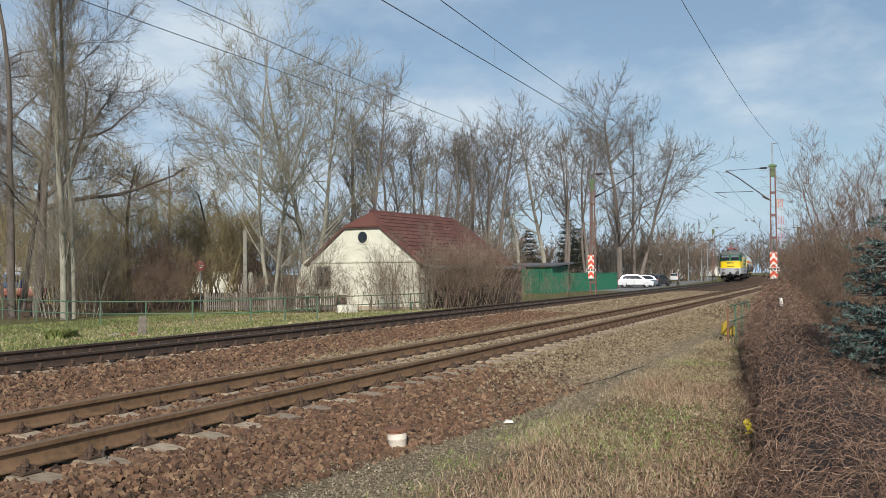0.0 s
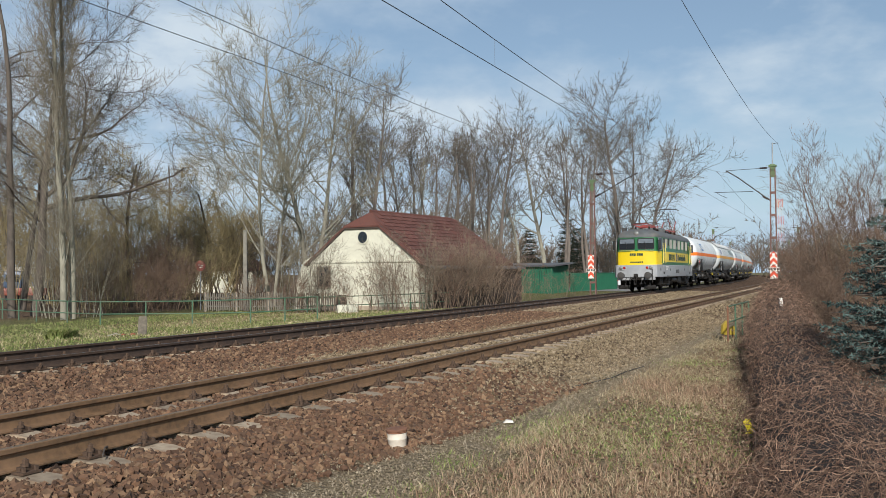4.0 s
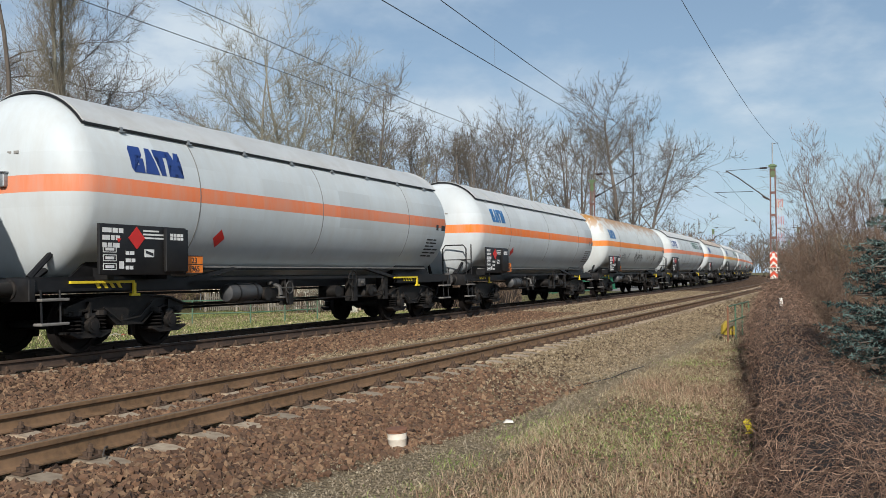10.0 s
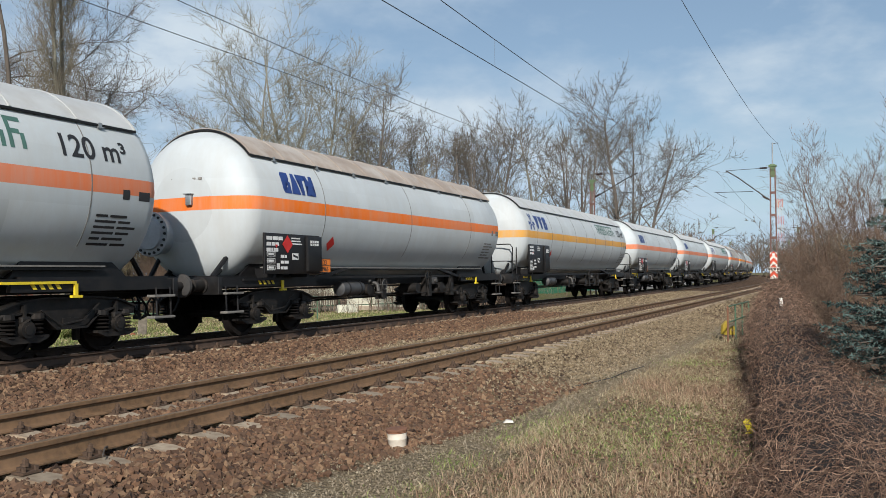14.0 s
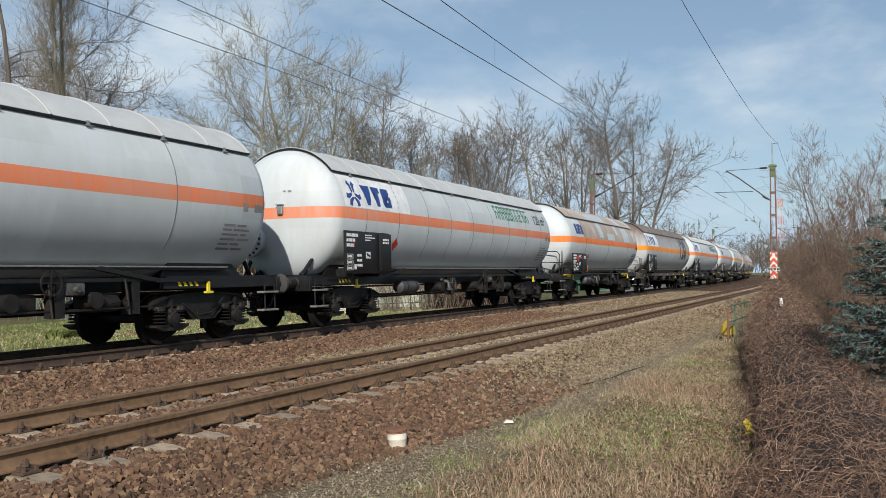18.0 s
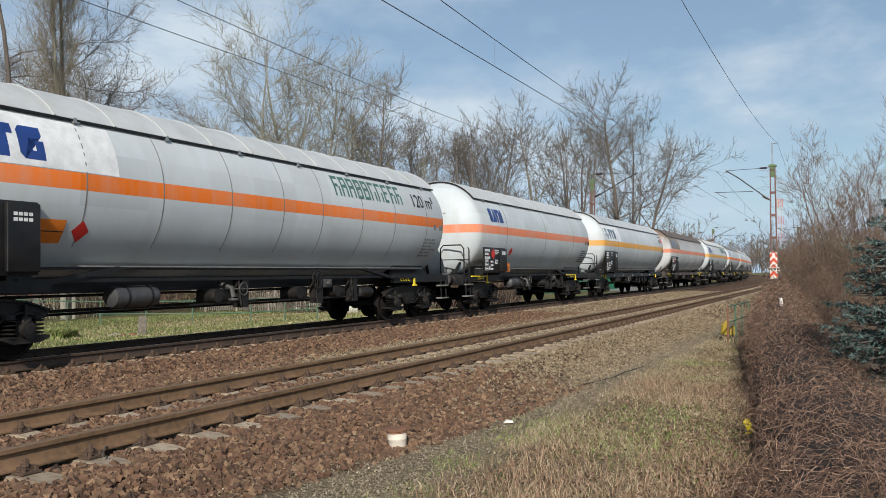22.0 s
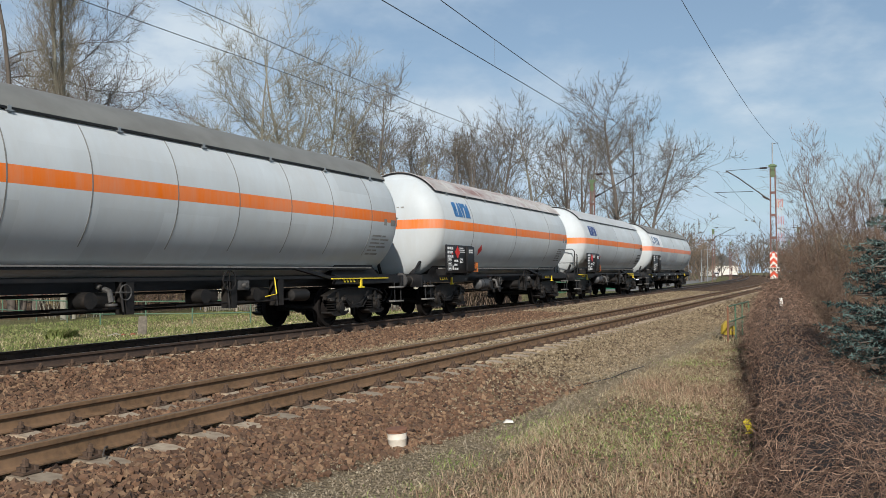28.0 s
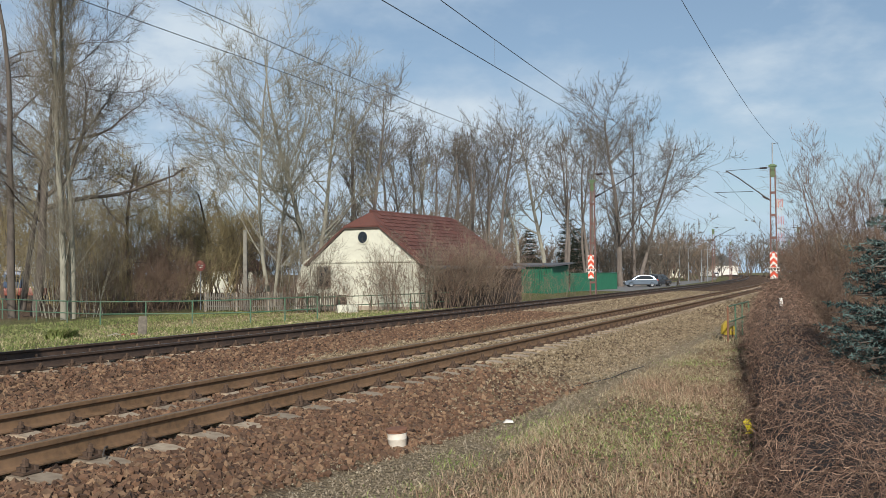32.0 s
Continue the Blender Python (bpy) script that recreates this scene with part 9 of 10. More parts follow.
        for sy in (1, -1):
            tb = Shape()
            tb.box(bx - (1.3 if "yrail" in opts else -0.1), bx + 1.45, sy * 1.25, sy * 1.30, 1.14, 1.18 if "yrail" not in opts else 1.165)
            yr = seed % 3 == 0 or "yrail" in opts
            part("tie_rail", tb, BRIGHT_YELLOW if yr else BLACKISH, wg, "yellow rail over the bogie" if yr else "", smooth=0)
            hz = Shape()
            for i in range(4):
                hz.prism([(bx + 0.35 + i * 0.15, 1.06), (bx + 0.42 + i * 0.15, 1.06), (bx + 0.48 + i * 0.15, 1.14), (bx + 0.41 + i * 0.15, 1.14)], sy * 1.252, sy * 1.262)
            part("hazard_stripes", hz, BRIGHT_YELLOW, wg, smooth=0)
            part("lifting_hook", Shape().box(bx + 0.07, bx + 0.13, sy * 1.26, sy * 1.30, 0.95, 1.14).box(bx + 0.0, bx + 0.2, sy * 1.26, sy * 1.32, 0.92, 0.96), BRIGHT_YELLOW, wg)
            part("step", Shape().tube([(sx * (hs - 0.15), sy * 1.28, 1.05), (sx * (hs - 0.15), sy * 1.3, 0.55), (sx * (hs - 0.5), sy * 1.3, 0.55), (sx * (hs - 0.5), sy * 1.28, 1.05)], 0.018, 6), BLACKISH, wg)
            for zb in (0.53, 0.9):
                part("step_board", Shape().box(min(sx * (hs - 0.1), sx * (hs - 0.62)), max(sx * (hs - 0.1), sx * (hs - 0.62)), sy * 1.30 - 0.12, sy * 1.30 + 0.06, zb - 0.02, zb + 0.022, c=0.006), STEP_GREY, wg, "worn grey step board")
    add_buffers(wg, hs + 0.05, 1.06)
    add_coupling(wg, hs + 0.04)
    # brake gear under the middle
    air = Shape().lathe([(0.04, -0.55), (0.17, -0.5), (0.19, -0.42), (0.19, 0.42), (0.17, 0.5), (0.04, 0.55)], m=pose(hs - 5.35, 0.98, 0.9, 0, 90, 0), n=20)
    ar = part("air_reservoir", air, RESERVOIR, wg, "dark grey air reservoir")
    for dx in (-0.3, 0.25):
        part("strap", Shape().lathe([(0.19, -0.02), (0.2, -0.02), (0.2, 0.02), (0.19, 0.02)], m=pose(hs - 5.35 + dx, 0.98, 0.9, 0, 90, 0), n=20, cap=False), BLACKISH, ar)
    for sx, sc in ((1.2, 1.0), (-1.6, 0.8), (-3.2, 1.1)):
        g = Shape()
        g.box(sx - 0.25 * sc, sx + 0.25 * sc, 0.5, 1.0, 0.72, 0.98, c=0.02)
        g.cyl((sx + 0.4, 0.95, 0.86), (sx + 0.4, 1.2, 0.86), 0.14, n=14)
        g.tube([(sx - 0.9, 1.1, 0.72), (sx + 1.1, 1.1, 0.7)], 0.02, 5).tube([(sx - 0.3, 1.12, 1.2), (sx - 0.35, 1.16, 0.6)], 0.025, 5)
        g.box(sx - 0.6, sx - 0.42, 0.9, 1.15, 0.6, 1.16)
        part("valve_gear", g, BOGIE, wg)
    part("brake_rod", Shape().tube([(-hs + 3.2, 0.2, 0.7), (hs - 3.2, 0.2, 0.68)], 0.03, 6).tube([(-hs + 3.4, -0.3, 0.62), (hs - 3.4, -0.3, 0.6)], 0.025, 6).tube([(-hs + 1.0, 0.5, 0.94), (hs - 1.0, 0.5, 0.94)], 0.025, 6), BOGIE, wg)
    wheel_ring = [(-1.9 + 0.2 * math.cos(a), 1.2, 1.15 + 0.2 * math.sin(a)) for a in (2 * math.pi * i / 14 for i in range(15))]
    part("brake_wheel", Shape().tube(wheel_ring, 0.014, 5).cyl((-2.1, 1.2, 1.15), (-1.7, 1.2, 1.15), 0.012, n=5).cyl((-1.9, 1.2, 0.95), (-1.9, 1.2, 1.35), 0.012, n=5), BOGIE, wg)
    part("valve_block", Shape().box(-2.6, -2.2, 1.0, 1.16, 0.95, 1.15, c=0.02).cyl((-2.4, 1.16, 1.05), (-2.4, 1.24, 1.05), 0.05, n=10), DULL_STEEL, wg, "dull steel valve block")
    part("lever", Shape().tube([(-3.4, 1.2, 1.2), (-3.4, 1.25, 0.85), (-3.0, 1.25, 0.8)], 0.014, 5), BRIGHT_YELLOW if "ylever" in opts else BOGIE, wg)
    # data board near each leading corner
    hazard_board(wg, th - 0.6 + (0.4 if "forward" in opts else 0.0), 1.565, rnd.choice((0.84, 0.88, 0.82)) if logo == "gatx" else rnd.choice((1.02, 1.06)), rnd.choice((1.95, 2.0, 2.05)) if logo == "gatx" else rnd.choice((2.2, 2.3)), "hoops" in opts, logo != "vtg" or "plain_side" in opts)
    if "rails" in opts:
        for x in (hs - 0.2, hs - 0.62):
            for sy in (1, -1):
                h = rnd.choice((0.95, 1.1))
                part("platform_rail", Shape().tube([(x, sy * 1.22, 1.22), (x, sy * 1.22, 1.22 + h - 0.12), (x, sy * 1.12, 1.22 + h), (x, sy * 0.5, 1.22 + h), (x, sy * 0.4, 1.22 + h - 0.12), (x, sy * 0.4, 1.22)], 0.021, 6).cyl((x, sy * 1.22, 1.7), (x, sy * 0.4, 1.7), 0.016, n=6), BLACKISH, wg, "black platform handrail")
    if "rear_rails" in opts:
        x = -hs + 0.15
        for sy in (1, -1):
            part("platform_rail", Shape().tube([(x, sy * 1.22, 1.22), (x, sy * 1.22, 2.2), (x, sy * 1.1, 2.32), (x, sy * 0.4, 2.32), (x, sy * 0.4, 1.22)], 0.021, 6).tube([(x, sy * 1.22, 1.8), (x + 0.7, sy * 1.25, 1.8), (x + 0.7, sy * 1.25, 1.22)], 0.018, 6), BLACKISH, wg, "black platform handrail")
    if "manhole" in opts:
        mh = part("manhole", Shape().lathe([(0.40, -0.40), (0.40, -0.02), (0.46, -0.02), (0.46, 0.05), (0.33, 0.06), (0.31, 0.10), (0.05, 0.12)], m=pose(th + 0.17, -0.62, 2.12, 0, 90, 0), n=28), SEAM if "manhole_dark" in opts else PATCH, wg, "round bolted manhole cover")
        for i in range(20):
            a = 2 * math.pi * i / 20
            part("bolt", cached("bolt", lambda: mesh_of("bolt", Shape().cyl((0, 0, 0), (0.05, 0, 0), 0.03, n=6), BLACKISH)), None, mh, at=pose(th + 0.20, -0.62 + 0.4 * math.cos(a), 2.12 + 0.4 * math.sin(a)))
    if seed % 4 != 2:
        part("lamp_bracket", Shape().box(th - 0.10, th + 0.07, 0.16, 0.30, TANK_Z - 0.02, TANK_Z + 0.22, c=0.015).box(th - 0.1, th + 0.10, 0.14, 0.32, TANK_Z + 0.2, TANK_Z + 0.22), GALV, wg, "grey lamp bracket on the tank head")
    if "headpanel" in opts:
        hp = part("maker_panel", Shape().box(th - 0.16, th - 0.035, -0.55, 0.0, TANK_Z + 0.27, TANK_Z + 0.92), BROWN_PATCH, wg, "brown rectangle left on the head", smooth=0)
        part("maker_plate", Shape().lathe([(0.12, 0), (0.12, 0.012), (0.02, 0.014)], m=pose(th - 0.033, -0.3, TANK_Z + 0.42, 0, 90, 0) @ Matrix.Diagonal((0.6, 1.3, 1, 1)), n=18), LETTER_WHITE, hp, "oval white plate")
    # hose with its cocks on the headstock, and the safety valve pipe behind
    part("brake_hose", Shape().tube([(hs + 0.05, -0.45, 0.95), (hs + 0.3, -0.46, 0.85), (hs + 0.42, -0.46, 0.6), (hs + 0.3, -0.47, 0.42), (hs + 0.12, -0.47, 0.5)], 0.032, 7), RUBBER, wg)
    part("end_cock", Shape().cyl((hs + 0.02, -0.45, 0.95), (hs + 0.16, -0.45, 0.93), 0.05, n=8).box(hs + 0.06, hs + 0.1, -0.47, -0.43, 0.96, 1.1), BOGIE, wg)
    part("filling_pipe", Shape().tube([(1.2, 0.9, 1.1), (1.2, 1.2, 1.0), (1.2, 1.24, 0.82)], 0.05, 8).lathe([(0.10, 0), (0.10, 0.04), (0.05, 0.06)], m=pose(1.2, 1.24, 0.8, 180, 0, 0), n=12), DULL_STEEL, wg, "dull steel filling pipe with a flange")
    part("hand_wheel", Shape().tube([(0.9 + 0.13 * math.cos(a), 1.26, 0.98 + 0.13 * math.sin(a)) for a in (2 * math.pi * i / 12 for i in range(13))], 0.012, 5).cyl((0.77, 1.26, 0.98), (1.03, 1.26, 0.98), 0.01, n=5).cyl((0.9, 1.0, 0.98), (0.9, 1.28, 0.98), 0.014, n=6), DULL_STEEL, wg)
    part("air_tank", Shape().lathe([(0.03, -0.34), (0.12, -0.31), (0.14, -0.26), (0.14, 0.26), (0.12, 0.31), (0.03, 0.34)], m=pose(-hs + 4.6, 1.0, 0.8, 0, 90, 0), n=16), BOGIE, wg)
    # painted marks on the tank
    polys = []
    ahead = 0.35 if "graffiti" in opts else 0.4 if "forward" in opts else 0.0
    logo_shapes(polys, logo, th - 0.82 + ahead if logo != "square" else th - 3.4, TANK_Z + (0.64 if logo == "square" else 0.51), 1)
    if polys:
        part("owner_mark", decal_mesh("owner_mark", polys, logo_mat), None, wg, "blue owner's mark as plain shapes")
    if logo == "square":
        x0 = th - 3.4
        white = []
        for xx, zz, k in ((x0, TANK_Z + 0.64, 1.0), (-x0 - 0.4, TANK_Z - 0.45, 0.5)):
            white += [disc(xx - 0.36 * k, zz, 0.22 * k), disc(xx - 0.98 * k, zz, 0.22 * k)]
        part("mark_discs", decal_mesh("mark_discs", white, PATCH_WHITE, TANK_R + 0.009), None, wg, "two white discs on the blue mark")
        rnd2 = random.Random(4)
        part("scuffs", decal_mesh("scuffs", [[(th - 3.3 - 0.9 * i, TANK_Z - 0.62), (th - 3.6 - 0.9 * i, TANK_Z - 0.45), (th - 3.9 - 0.9 * i, TANK_Z - 0.5), (th - 3.8 - 0.9 * i, TANK_Z - 0.8)] for i in range(3)], PATCH), None, wg, "grey scuffs where marks were removed")
    if "word" in opts:
        tagged(part("painted_word", decal_mesh("painted_word", (word_polys(-th + 6.4, TANK_Z + 0.40, 10, 0.48, 0.28, 3)), LETTER_TEAL if "dullword" in opts else LETTER_GREEN2), None, wg, "green stencilled word as plain strokes"), kind="stuff")
        part("capacity", tank_text("120 m³", 0.50, LETTER_BLACK, -th + 2.45, TANK_Z + 0.40, 0.008), None, wg)
    if "big120" in opts:
        part("capacity", tank_text("120", 1.95, LETTER_NAVY, -th + 5.3, TANK_Z - 0.46, 0.07), None, wg, "large dark 120 painted across the tank")
    rows = []
    for k in range(6):
        x = -th + 1.7
        for j in range(2):
            w_ = rnd.uniform(0.18, 0.5)
            rows.append([(x, TANK_Z - 0.5 - k * 0.09), (x, TANK_Z - 0.46 - k * 0.09), (x - w_, TANK_Z - 0.46 - k * 0.09), (x - w_, TANK_Z - 0.5 - k * 0.09)])
            x -= w_ + 0.05
    rows.append([(-th + 1.2, TANK_Z - 0.2), (-th + 1.2, TANK_Z - 0.04), (-th + 1.05, TANK_Z - 0.04), (-th + 1.05, TANK_Z - 0.2)])
    rows.append([(-th + 0.85, TANK_Z - 0.2), (-th + 0.85, TANK_Z - 0.05), (-th + 0.6, TANK_Z - 0.05), (-th + 0.6, TANK_Z - 0.2)])
    tagged(part("data_panel", decal_mesh("data_panel", rows, SEAM if seed % 3 else LETTER_BLACK), None, wg, "small grey data panel as plain bars"), kind="stuff")
    if "patch" in opts:
        w0 = th - 3.4
        pl = [[(w0, TANK_Z - 0.15), (w0, TANK_Z - 0.75), (w0 - 2.6, TANK_Z - 0.75), (w0 - 2.6, TANK_Z - 0.15)], [(w0 - 3.6, TANK_Z - 0.12), (w0 - 3.6, TANK_Z - 0.7), (w0 - 6.5, TANK_Z - 0.7), (w0 - 6.5, TANK_Z - 0.12)]]
        part("overpainted_patch", decal_mesh("overpainted_patch", pl, PATCH), None, wg, "grey overpainted rectangles")
    if "whitepatch" in opts:
        part("overpainted_patch", decal_mesh("overpainted_patch", [[(th - 0.68, TANK_Z + 0.16), (th - 0.68, TANK_Z + 0.95), (th - 4.1, TANK_Z + 0.95), (th - 4.1, TANK_Z + 0.16)]], PATCH_WHITE, TANK_R + 0.003), None, wg, "fresh white patch behind the mark")
    if "graffiti" in opts:
        g = []
        for k in range(96):
            mid, half_, z = rnd.choice(((th - 4.6, 1.0, 0.55), (th - 8.2, 1.2, 0.6), (0.2, 0.9, 0.5), (-th + 4.2, 1.4, 0.5)))
            x, z, a, h_, w_ = mid + rnd.uniform(-half_, half_), TANK_Z - z - rnd.uniform(0.0, 0.25), rnd.uniform(-1.4, 1.4), rnd.uniform(0.08, 0.3), rnd.uniform(0.025, 0.05)
            g.append([(x, z), (x + w_, z), (x + w_ + a * 0.12, z + h_), (x + a * 0.12, z + h_)])
        part("scrawl", decal_mesh("scrawl", g, LETTER_BLACK), None, wg, "dark scrawled strokes along the tank")
    dz = TANK_Z - rnd.uniform(0.65, 0.8)
    dx = th - 1.2 - rnd.uniform(2.2, 2.6)
    part("hazard_diamond", decal_mesh("hazard_diamond", [[(dx + 0.17, dz), (dx, dz + 0.17), (dx - 0.17, dz), (dx, dz - 0.17)]], RED_DIAMOND), None, wg, "red hazard diamond")
    if logo == "vtg" and "plain_side" not in opts:
        ox, oz = dx + 0.30, dz + 0.14
        part("hazard_plate", decal_mesh("hazard_plate", [[(ox + 0.5, oz - 0.33), (ox + 0.5, oz + 0.02), (ox + 0.02, oz + 0.02), (ox + 0.02, oz - 0.33)]], ORANGE_PLATE, TANK_R + 0.008), None, wg, "orange hazard plate")
        part("plate_rim", decal_mesh("plate_rim", [[(ox + 0.5, oz - 0.165), (ox + 0.5, oz - 0.15), (ox + 0.02, oz - 0.15), (ox + 0.02, oz - 0.165)]], LETTER_BLACK, TANK_R + 0.011), None, wg)
        part("plate_figures", tank_text("23", 0.16, LETTER_BLACK, ox + 0.36, oz - 0.13), None, wg)
        part("plate_figures", tank_text("1965", 0.16, LETTER_BLACK, ox + 0.44, oz - 0.305), None, wg)
    if "rear_mark" in opts:
        part("owner_mark", decal_mesh("owner_mark", [disc(-th + 1.02, TANK_Z + 0.55, 0.15), [(-th + 0.82, TANK_Z + 0.4), (-th + 0.82, TANK_Z + 0.72), (-th + 0.72, TANK_Z + 0.72), (-th + 0.72, TANK_Z + 0.4)]], RED_DIAMOND), None, wg, "red owner's mark as plain shapes")
        part("mark_wedge", decal_mesh("mark_wedge", [[(-th + 1.9, TANK_Z + 0.78), (-th + 0.75, TANK_Z + 0.86), (-th + 0.75, TANK_Z + 0.76)], [(-th + 1.85, TANK_Z + 0.4), (-th + 1.85, TANK_Z + 0.62), (-th + 1.3, TANK_Z + 0.62), (-th + 1.3, TANK_Z + 0.4)]], SEAM), None, wg)
        for i, (x0, w0) in enumerate(((th - 2.3, 0.95), (th - 4.0, 0.4))):
            part("cover_patch", arc_strip(x0, w0, 1.648, -50, 50, 16, 0.006), PATCH, wg, "grey repainted band on the cover")
    if "tanside" in opts:
        q = lambda x0, x1, z0, z1: [(x0, z0), (x0, z1), (x1, z1), (x1, z0)]
        part("stained_plate", decal_mesh("stained_plate", [q(th - 2.6, -th + 0.68, TANK_Z + 0.16, TANK_Z + 0.98)], SHADE_MATS["tan"], TANK_R + 0.003), None, wg, "brown-stained upper plates")
        for x0, w0, z0, z1 in ((-th + 9.0, 0.8, 0.25, 0.98), (-th + 7.4, 1.5, 0.18, 0.5), (-th + 5.4, 0.5, 0.5, 0.98), (-th + 3.9, 1.4, 0.17, 0.98), (-th + 1.5, 0.5, 0.25, 0.8)):
            part("cleaned_patch", decal_mesh("cleaned_patch", [q(x0, x0 - w0, TANK_Z + z0, TANK_Z + z1)], PATCH_PALE, TANK_R + 0.006), None, wg, "pale repainted rectangle")
        for x0, w0, a0, a1 in ((-th + 8.2, 3.2, 32, 50), (-th + 4.0, 1.1, 24, 50), (-th + 1.4, 0.5, 10, 50), (-th + 10.2, 0.5, -20, 50)):
            part("cleaned_patch", arc_strip(x0, w0, 1.648, a0, a1, 8, 0.005), PATCH_PALE, wg, "pale repainted rectangle")
    if "brownpatch" in opts:
        part("faded_patch", decal_mesh("faded_patch", [[(th - 0.68, TANK_Z + 0.17), (th - 0.68, TANK_Z + 0.95), (th - 4.3, TANK_Z + 0.95), (th - 4.3, TANK_Z + 0.17)]], BROWN_PATCH, TANK_R + 0.003), None, wg, "brown grimy patch behind the faded mark")
    # number on the leading head as plain bars
    nb = Shape()
    side = 0.5
    for k in range(4):
        w_ = (0.09, 0.09, 0.2, 0.22)[k]
        nb.box(th - 0.11, th - 0.028, side - w_, side, TANK_Z + 0.50, TANK_Z + 0.545)
        side -= w_ + 0.06
    tagged(part("number_bars", nb, SEAM, wg, smooth=0), kind="stuff")
    if "tail" in opts:
        for sy in (1, -1):
            part("tail_disc", Shape().lathe([(0.14, 0), (0.14, 0.02), (0.02, 0.022)], m=pose(-hs + 0.05, sy * 1.15, 2.25, 0, -90, 0), n=18), DARK_STEEL, wg, "round tail disc")
    return wg


def word_polys(x, z, n, h, w, seed):
    out = []
    t = h * 0.15
    box = lambda a0, a1, b0, b1: out.append([(a0, b0), (a0, b1), (a1, b1), (a1, b0)])
    rnd = random.Random(seed)
    for _ in range(n):
        k = rnd.random()
        box(x, x - t, z, z + h)
        box(x - t, x - w, z + h - t, z + h)
        if k < 0.7:
            box(x - w + t, x - w, z, z + (h * 0.5 if k < 0.35 else h - t))
        if k > 0.2:
            box(x - t, x - w + t, z + h * 0.46, z + h * 0.46 + t)
        if k > 0.6:
            box(x - t, x - w + t, z, z + t)
        x -= w * 1.24
    return out


def tank_text(words, size, material, x, z, bold=0.0):
    """Readable figures laid on the tank side."""
    me = text_mesh(words, size, material, 0.0, bold)
    bm = bmesh.new()
    bm.from_mesh(me)
    bmesh.ops.remove_doubles(bm, verts=bm.verts, dist=1e-5)
    ys = [v.co.y for v in bm.verts]
    k = min(ys)
    while k < max(ys):
        bmesh.ops.bisect_plane(bm, geom=bm.verts[:] + bm.edges[:] + bm.faces[:], plane_co=(0, k, 0), plane_no=(0, 1, 0))
        k += 0.1
    bm2 = bmesh.new()
    r = TANK_R + 0.007
    for sy in (1,):
        tmp = bpy.data.meshes.new("tmp")
        bm.to_mesh(tmp)
        n0 = len(bm2.verts)
        bm2.from_mesh(tmp)
        bm2.verts.ensure_lookup_table()
        for v in bm2.verts[n0:]:
            a, b = v.co.x, v.co.y + z
            dz = b - TANK_Z
            v.co = Vector(((x - a) if sy > 0 else (a - x), sy * math.sqrt(max(r * r - dz * dz, 0.01)), b))
        bpy.data.meshes.remove(tmp)
    me2 = bpy.data.meshes.new("capacity")
    bm2.to_mesh(me2)
    bm.free(), bm2.free()
    me2.materials.append(material)
    return me2


LETTER_GREEN2 = mat("green stencil paint", (0.012, 0.16, 0.085), rough=0.55)
LETTER_NAVY = mat("worn navy paint", (0.05, 0.055, 0.075), rough=0.6)
PATCH = mat("grey overpaint", (0.42, 0.45, 0.475), rough=0.45)
PATCH_PALE = mat("pale blue-grey overpaint", (0.50, 0.555, 0.57), rough=0.45)
PATCH_WHITE = mat("fresh white overpaint", (0.80, 0.80, 0.79), rough=0.4)
LETTER_FADED = mat("faded blue lettering", (0.13, 0.19, 0.29), rough=0.6)
LETTER_SLATE = mat("slate blue lettering", (0.08, 0.14, 0.21), rough=0.6)
BROWN_PATCH = mat("brown grime patch", (0.24, 0.185, 0.14), (0.18, 0.14, 0.105), rough=0.7, scale=2, dirt=(0.35, 0.31, 0.27), dirt_amount=0.4)
FRAME_BROWN = mat("rusty brown underframe", (0.075, 0.052, 0.04), (0.045, 0.033, 0.027), rough=0.75, scale=4, dirt=(0.03, 0.025, 0.022), dirt_amount=0.6)
LETTER_CYAN = mat("bright blue lettering", (0.03, 0.16, 0.38), rough=0.5)

P_ORANGE = tank_paint("white tank paint with orange stripe", (0.54, 0.58, 0.595), ORANGE, GREY_DIRT, 0.5)
P_SALMON = tank_paint("white tank paint with salmon stripe", (0.53, 0.575, 0.59), SALMON, GREY_DIRT, 0.6)
P_AMBER = tank_paint("white tank paint with amber stripe", (0.54, 0.58, 0.595), AMBER, GREY_DIRT, 0.5)
P_RUSTY = tank_paint("cream tank paint with rust runs and orange stripe", (0.60, 0.635, 0.63), (0.80, 0.21, 0.006), (0.42, 0.38, 0.32), 0.45, rust=1.0)
P_SOOTY = tank_paint("grimy tank paint with orange stripe", (0.50, 0.52, 0.525), (0.88, 0.27, 0.002), BROWN_DIRT, 0.45, soot=0.9)
P_SOOTYS = tank_paint("grimy tank paint with salmon stripe", (0.62, 0.635, 0.63), (0.70, 0.25, 0.15), (0.24, 0.19, 0.15), 0.45, soot=0.75, rust=0.8)
P_CLEAN = tank_paint("clean white tank paint with orange stripe", (0.66, 0.69, 0.70), ORANGE, GREY_DIRT, 0.2)

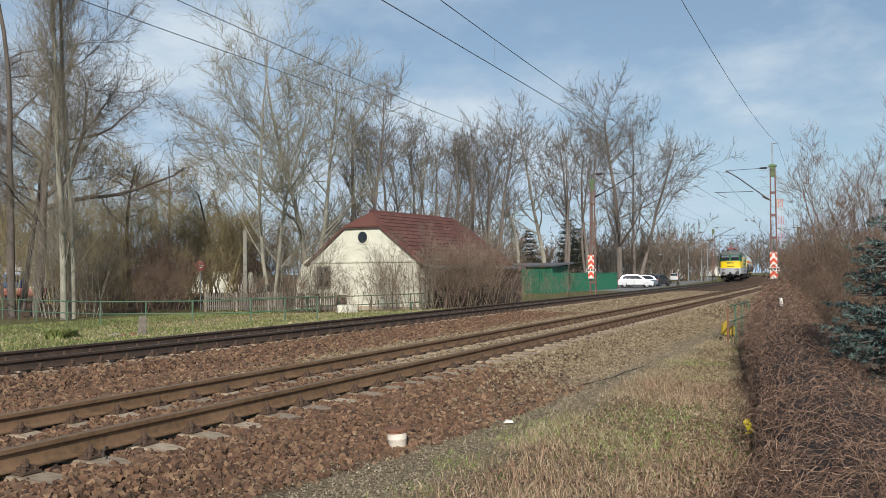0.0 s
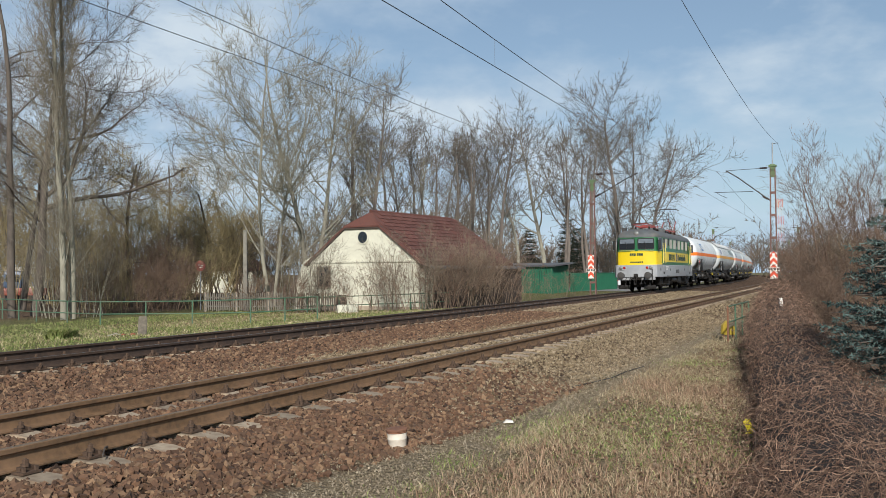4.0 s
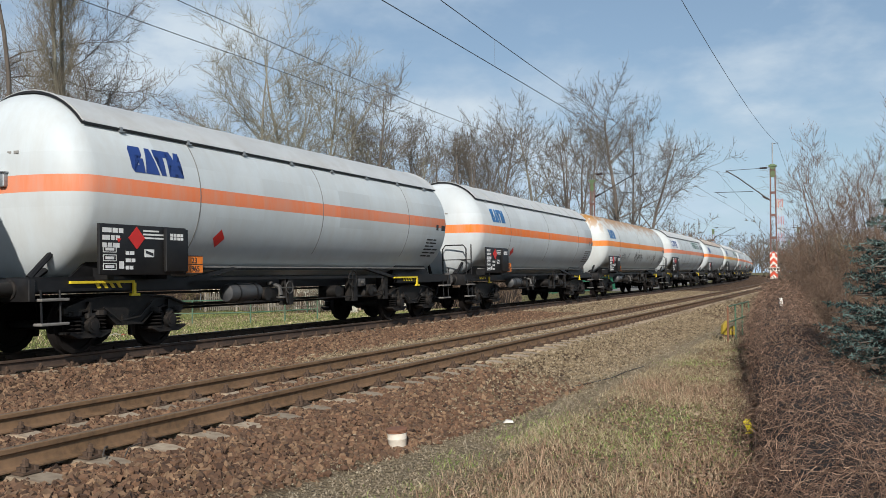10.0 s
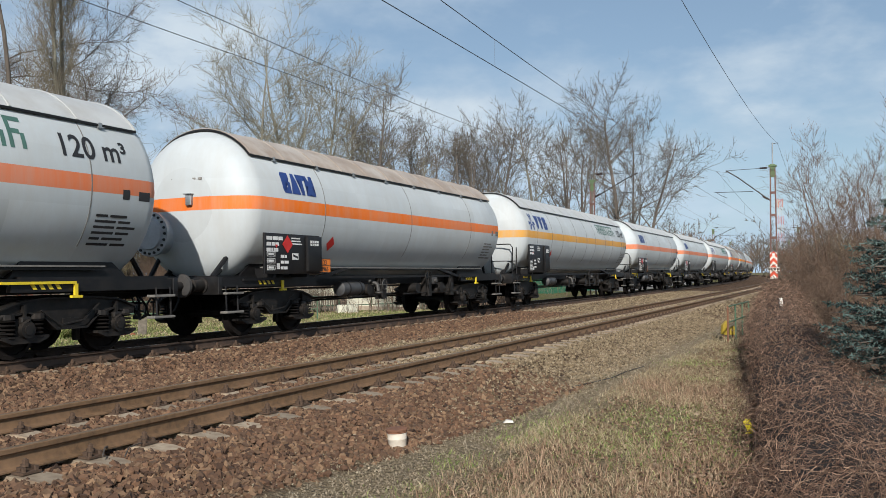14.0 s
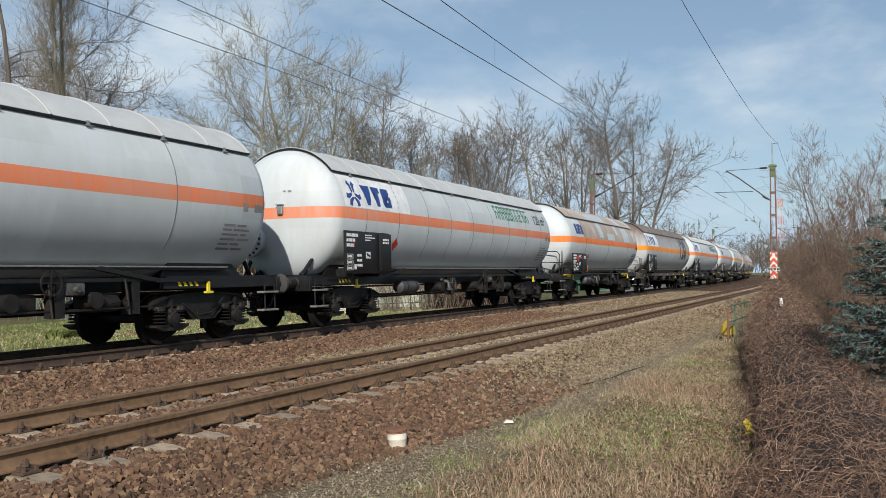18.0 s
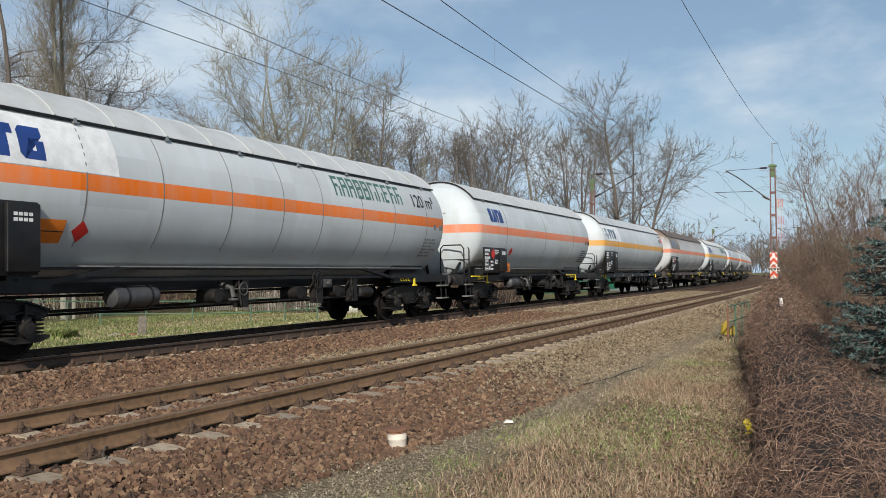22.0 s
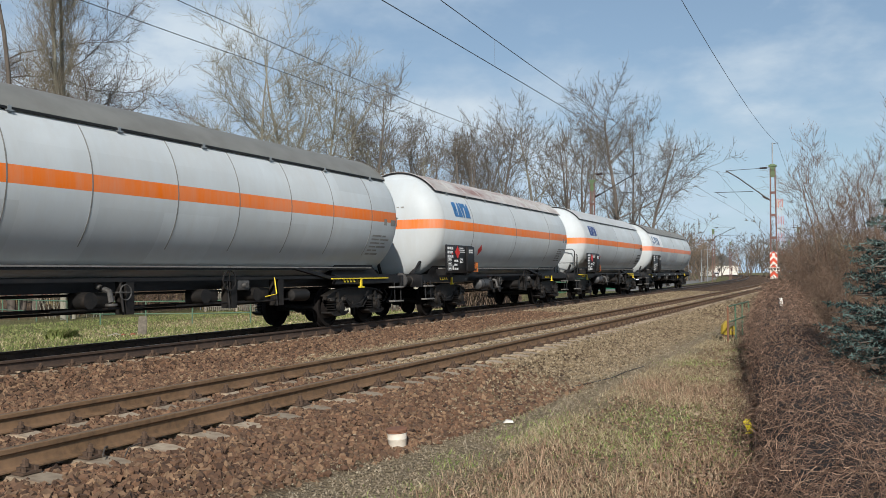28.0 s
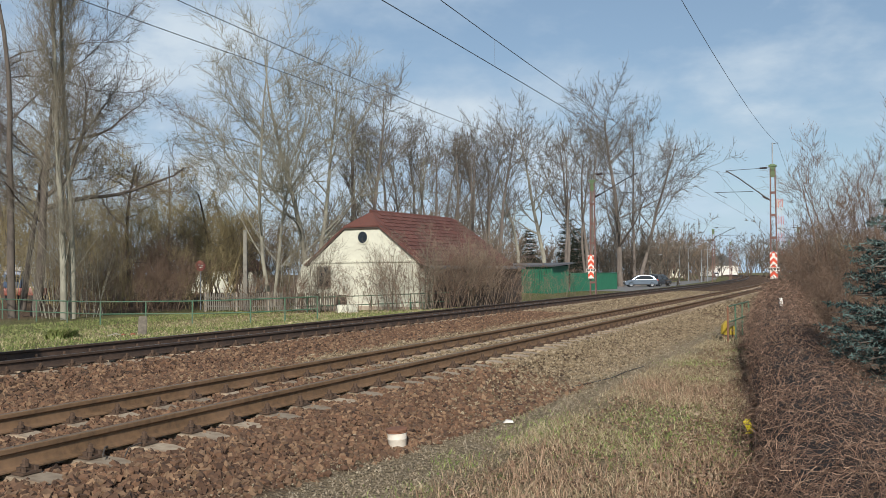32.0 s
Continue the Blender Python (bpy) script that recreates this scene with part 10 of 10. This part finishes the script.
# rear of each tank along the train, with what sets each wagon apart
TRAIN_START = 11.9
WAGONS = [
    (27.9, P_CLEAN, None, "square", LETTER_CYAN, ("manhole", "manhole_dark")),
    (47.65, P_AMBER, "white", "vtg", LETTER_BLUE, ("word", "dullword", "hoops", "rear_rails", "whitepatch")),
    (64.0, P_SALMON, "white", "gatx", LETTER_BLUE, ("manhole", "smooth")),
    (80.8, P_ORANGE, "white", "gatx", LETTER_CYAN, ("rails", "manhole")),
    (99.1, P_RUSTY, None, "gatx", LETTER_CYAN, ("graffiti",)),
    (118.3, P_SALMON, "white", "vtg", LETTER_BLUE, ("word", "dullword", "hoops", "rails", "whitepatch", "plain_side")),
    (134.7, P_ORANGE, "tan", "gatx", LETTER_BLUE, ("manhole",)),
    (154.2, P_AMBER, "white", "vtg", LETTER_BLUE, ("word", "dullword", "hoops", "rails")),
    (170.8, P_SALMON, "white", "gatx", LETTER_BLUE, ("rails",)),
    (187.4, P_SALMON, "white", "gatx", LETTER_BLUE, ("rails", "manhole")),
    (206.5, P_SALMON, "white", "vtg", LETTER_BLUE, ("word", "hoops", "manhole", "whitepatch")),
    (223.0, P_ORANGE, "tan", "gatx", LETTER_BLUE, ("rails", "tanside")),
    (242.4, P_SOOTY, "brown", "vtg", LETTER_BLUE, ("big120", "rails", "whitepatch", "headpanel", "brownframe", "sill", "ylever")),
    (261.6, P_ORANGE, "white", "vtg", LETTER_BLUE, ("word", "dullword", "hoops", "manhole", "whitepatch", "forward")),
    (277.9, P_SALMON, "white", "gatx", LETTER_BLUE, ("rails",)),
    (296.65, P_AMBER, "white", "vtg", LETTER_SLATE, ("rails", "whitepatch", "rear_mark", "smooth")),
    (316.8, P_SOOTYS, "rusty", "vtg", LETTER_FADED, ("ylever", "headpanel", "brownpatch", "plain_side", "brownframe", "yrail")),
    (336.4, P_AMBER, "white", "vtg", LETTER_BLUE, ("word", "dullword", "hoops", "graffiti")),
    (356.0, P_ORANGE, "grey", "vtg", LETTER_BLUE, ("rails", "hoops", "ylever", "whitepatch", "manhole", "manhole_dark", "yrail", "smooth")),
    (371.7, P_ORANGE, "patchy", "gatx", LETTER_CYAN, ("manhole",)),
    (387.3, P_ORANGE, "white", "gatx", LETTER_BLUE, ("rails", "smooth")),
    (405.9, P_SALMON, "grey", "vtg", LETTER_FADED, ("patch", "ylever", "rear_rails", "tail", "whitepatch")),
]
VEHICLES = []      # object, middle of it along the train, half the distance of its bogies


def build_train():
    lo = build_loco()
    VEHICLES.append((lo, 4.43, 4.05))
    front = 4.43 + 7.32 + 0.62
    for k, (rear, paint, shade, logo, lm, opts) in enumerate(WAGONS):
        back = rear + 0.98
        length = back - front
        wg = build_wagon(length, paint, shade, logo, lm, opts, seed=k + 1)
        VEHICLES.append((wg, (front + back) / 2, length / 2 - 0.62 - 2.15))
        front = back


build_train()

SPEEDS = ([0, 6, 12, 18, 24, 32], [16.576, 16.691, 16.642, 16.452, 16.333, 15.812])


def travelled(t):
    """Metres run by the train since 6 s."""
    tt = np.arange(0, 32.01, 0.1)
    v = np.interp(tt, *SPEEDS)
    s = np.concatenate([[0], np.cumsum((v[1:] + v[:-1]) * 0.05)])
    lag = np.interp(t, [0, 9, 14, 18, 22, 25, 29, 30, 31, 32], [0.0, 0.0, 0.22, 0.32, 0.5, 0.55, 0.68, 0.68, 0.6, 0.1])
    return float(np.interp(t, tt, s - np.interp(6.0, tt, s)) - lag)


def vehicle_pose(mid, pivot, t):
    s = mid - travelled(t)
    a, b = Vector(along(s - pivot, 0, 0)), Vector(along(s + pivot, 0, 0))
    x = (a - b).normalized()
    y = Vector((0, 0, 1)).cross(x)
    m = Matrix((x, y, Vector((0, 0, 1)))).transposed().to_4x4()
    return Matrix.Translation((a + b) / 2) @ m @ Matrix.Rotation(CANT, 4, "X")


def white_car_rows():
    """Stands until 12 s, pulls out and drives off along the road, behind the passing train."""
    rows = [(0.0, pose(22.7, 103.5, PARK_Z, 0, 0, -6)), (12.0, pose(22.7, 103.5, PARK_Z, 0, 0, -6)), (13.2, pose(24.6, 103.0, PARK_Z, 0, 0, 0)), (14.4, pose(27.8, 104.2, PARK_Z, 0, 0, 40))]
    for t, s in ((15.4, 84.0), (17.0, 100.0), (19.0, 125.0), (22.0, 165.0), (26.0, 225.0), (29.0, 262.0), (32.0, 262.0)):
        p = along(s, -6.6, PARK_Z)
        rows.append((t, pose(p[0], p[1], p[2], 0, 0, math.degrees(heading(s)))))
    return rows


def far_car_rows():
    """Drives away along the road behind the car park."""
    spots_ = ((0.0, 1195, 172), (1.5, 1229, 182), (4.0, 1262, 225), (9.0, 1290, 330), (16.0, 1302, 480), (32.0, 1302, 480))
    return [(t, pose(*by_px(px, d), PARK_Z, 0, 0, 62)) for t, px, d in spots_]


def motions():
    for ob, mid, pivot in VEHICLES:
        walk(ob, [(float(t), vehicle_pose(mid, pivot, float(t))) for t in range(0, 33)])
    walk(white_car, white_car_rows())
    walk(far_car, far_car_rows())


motions()
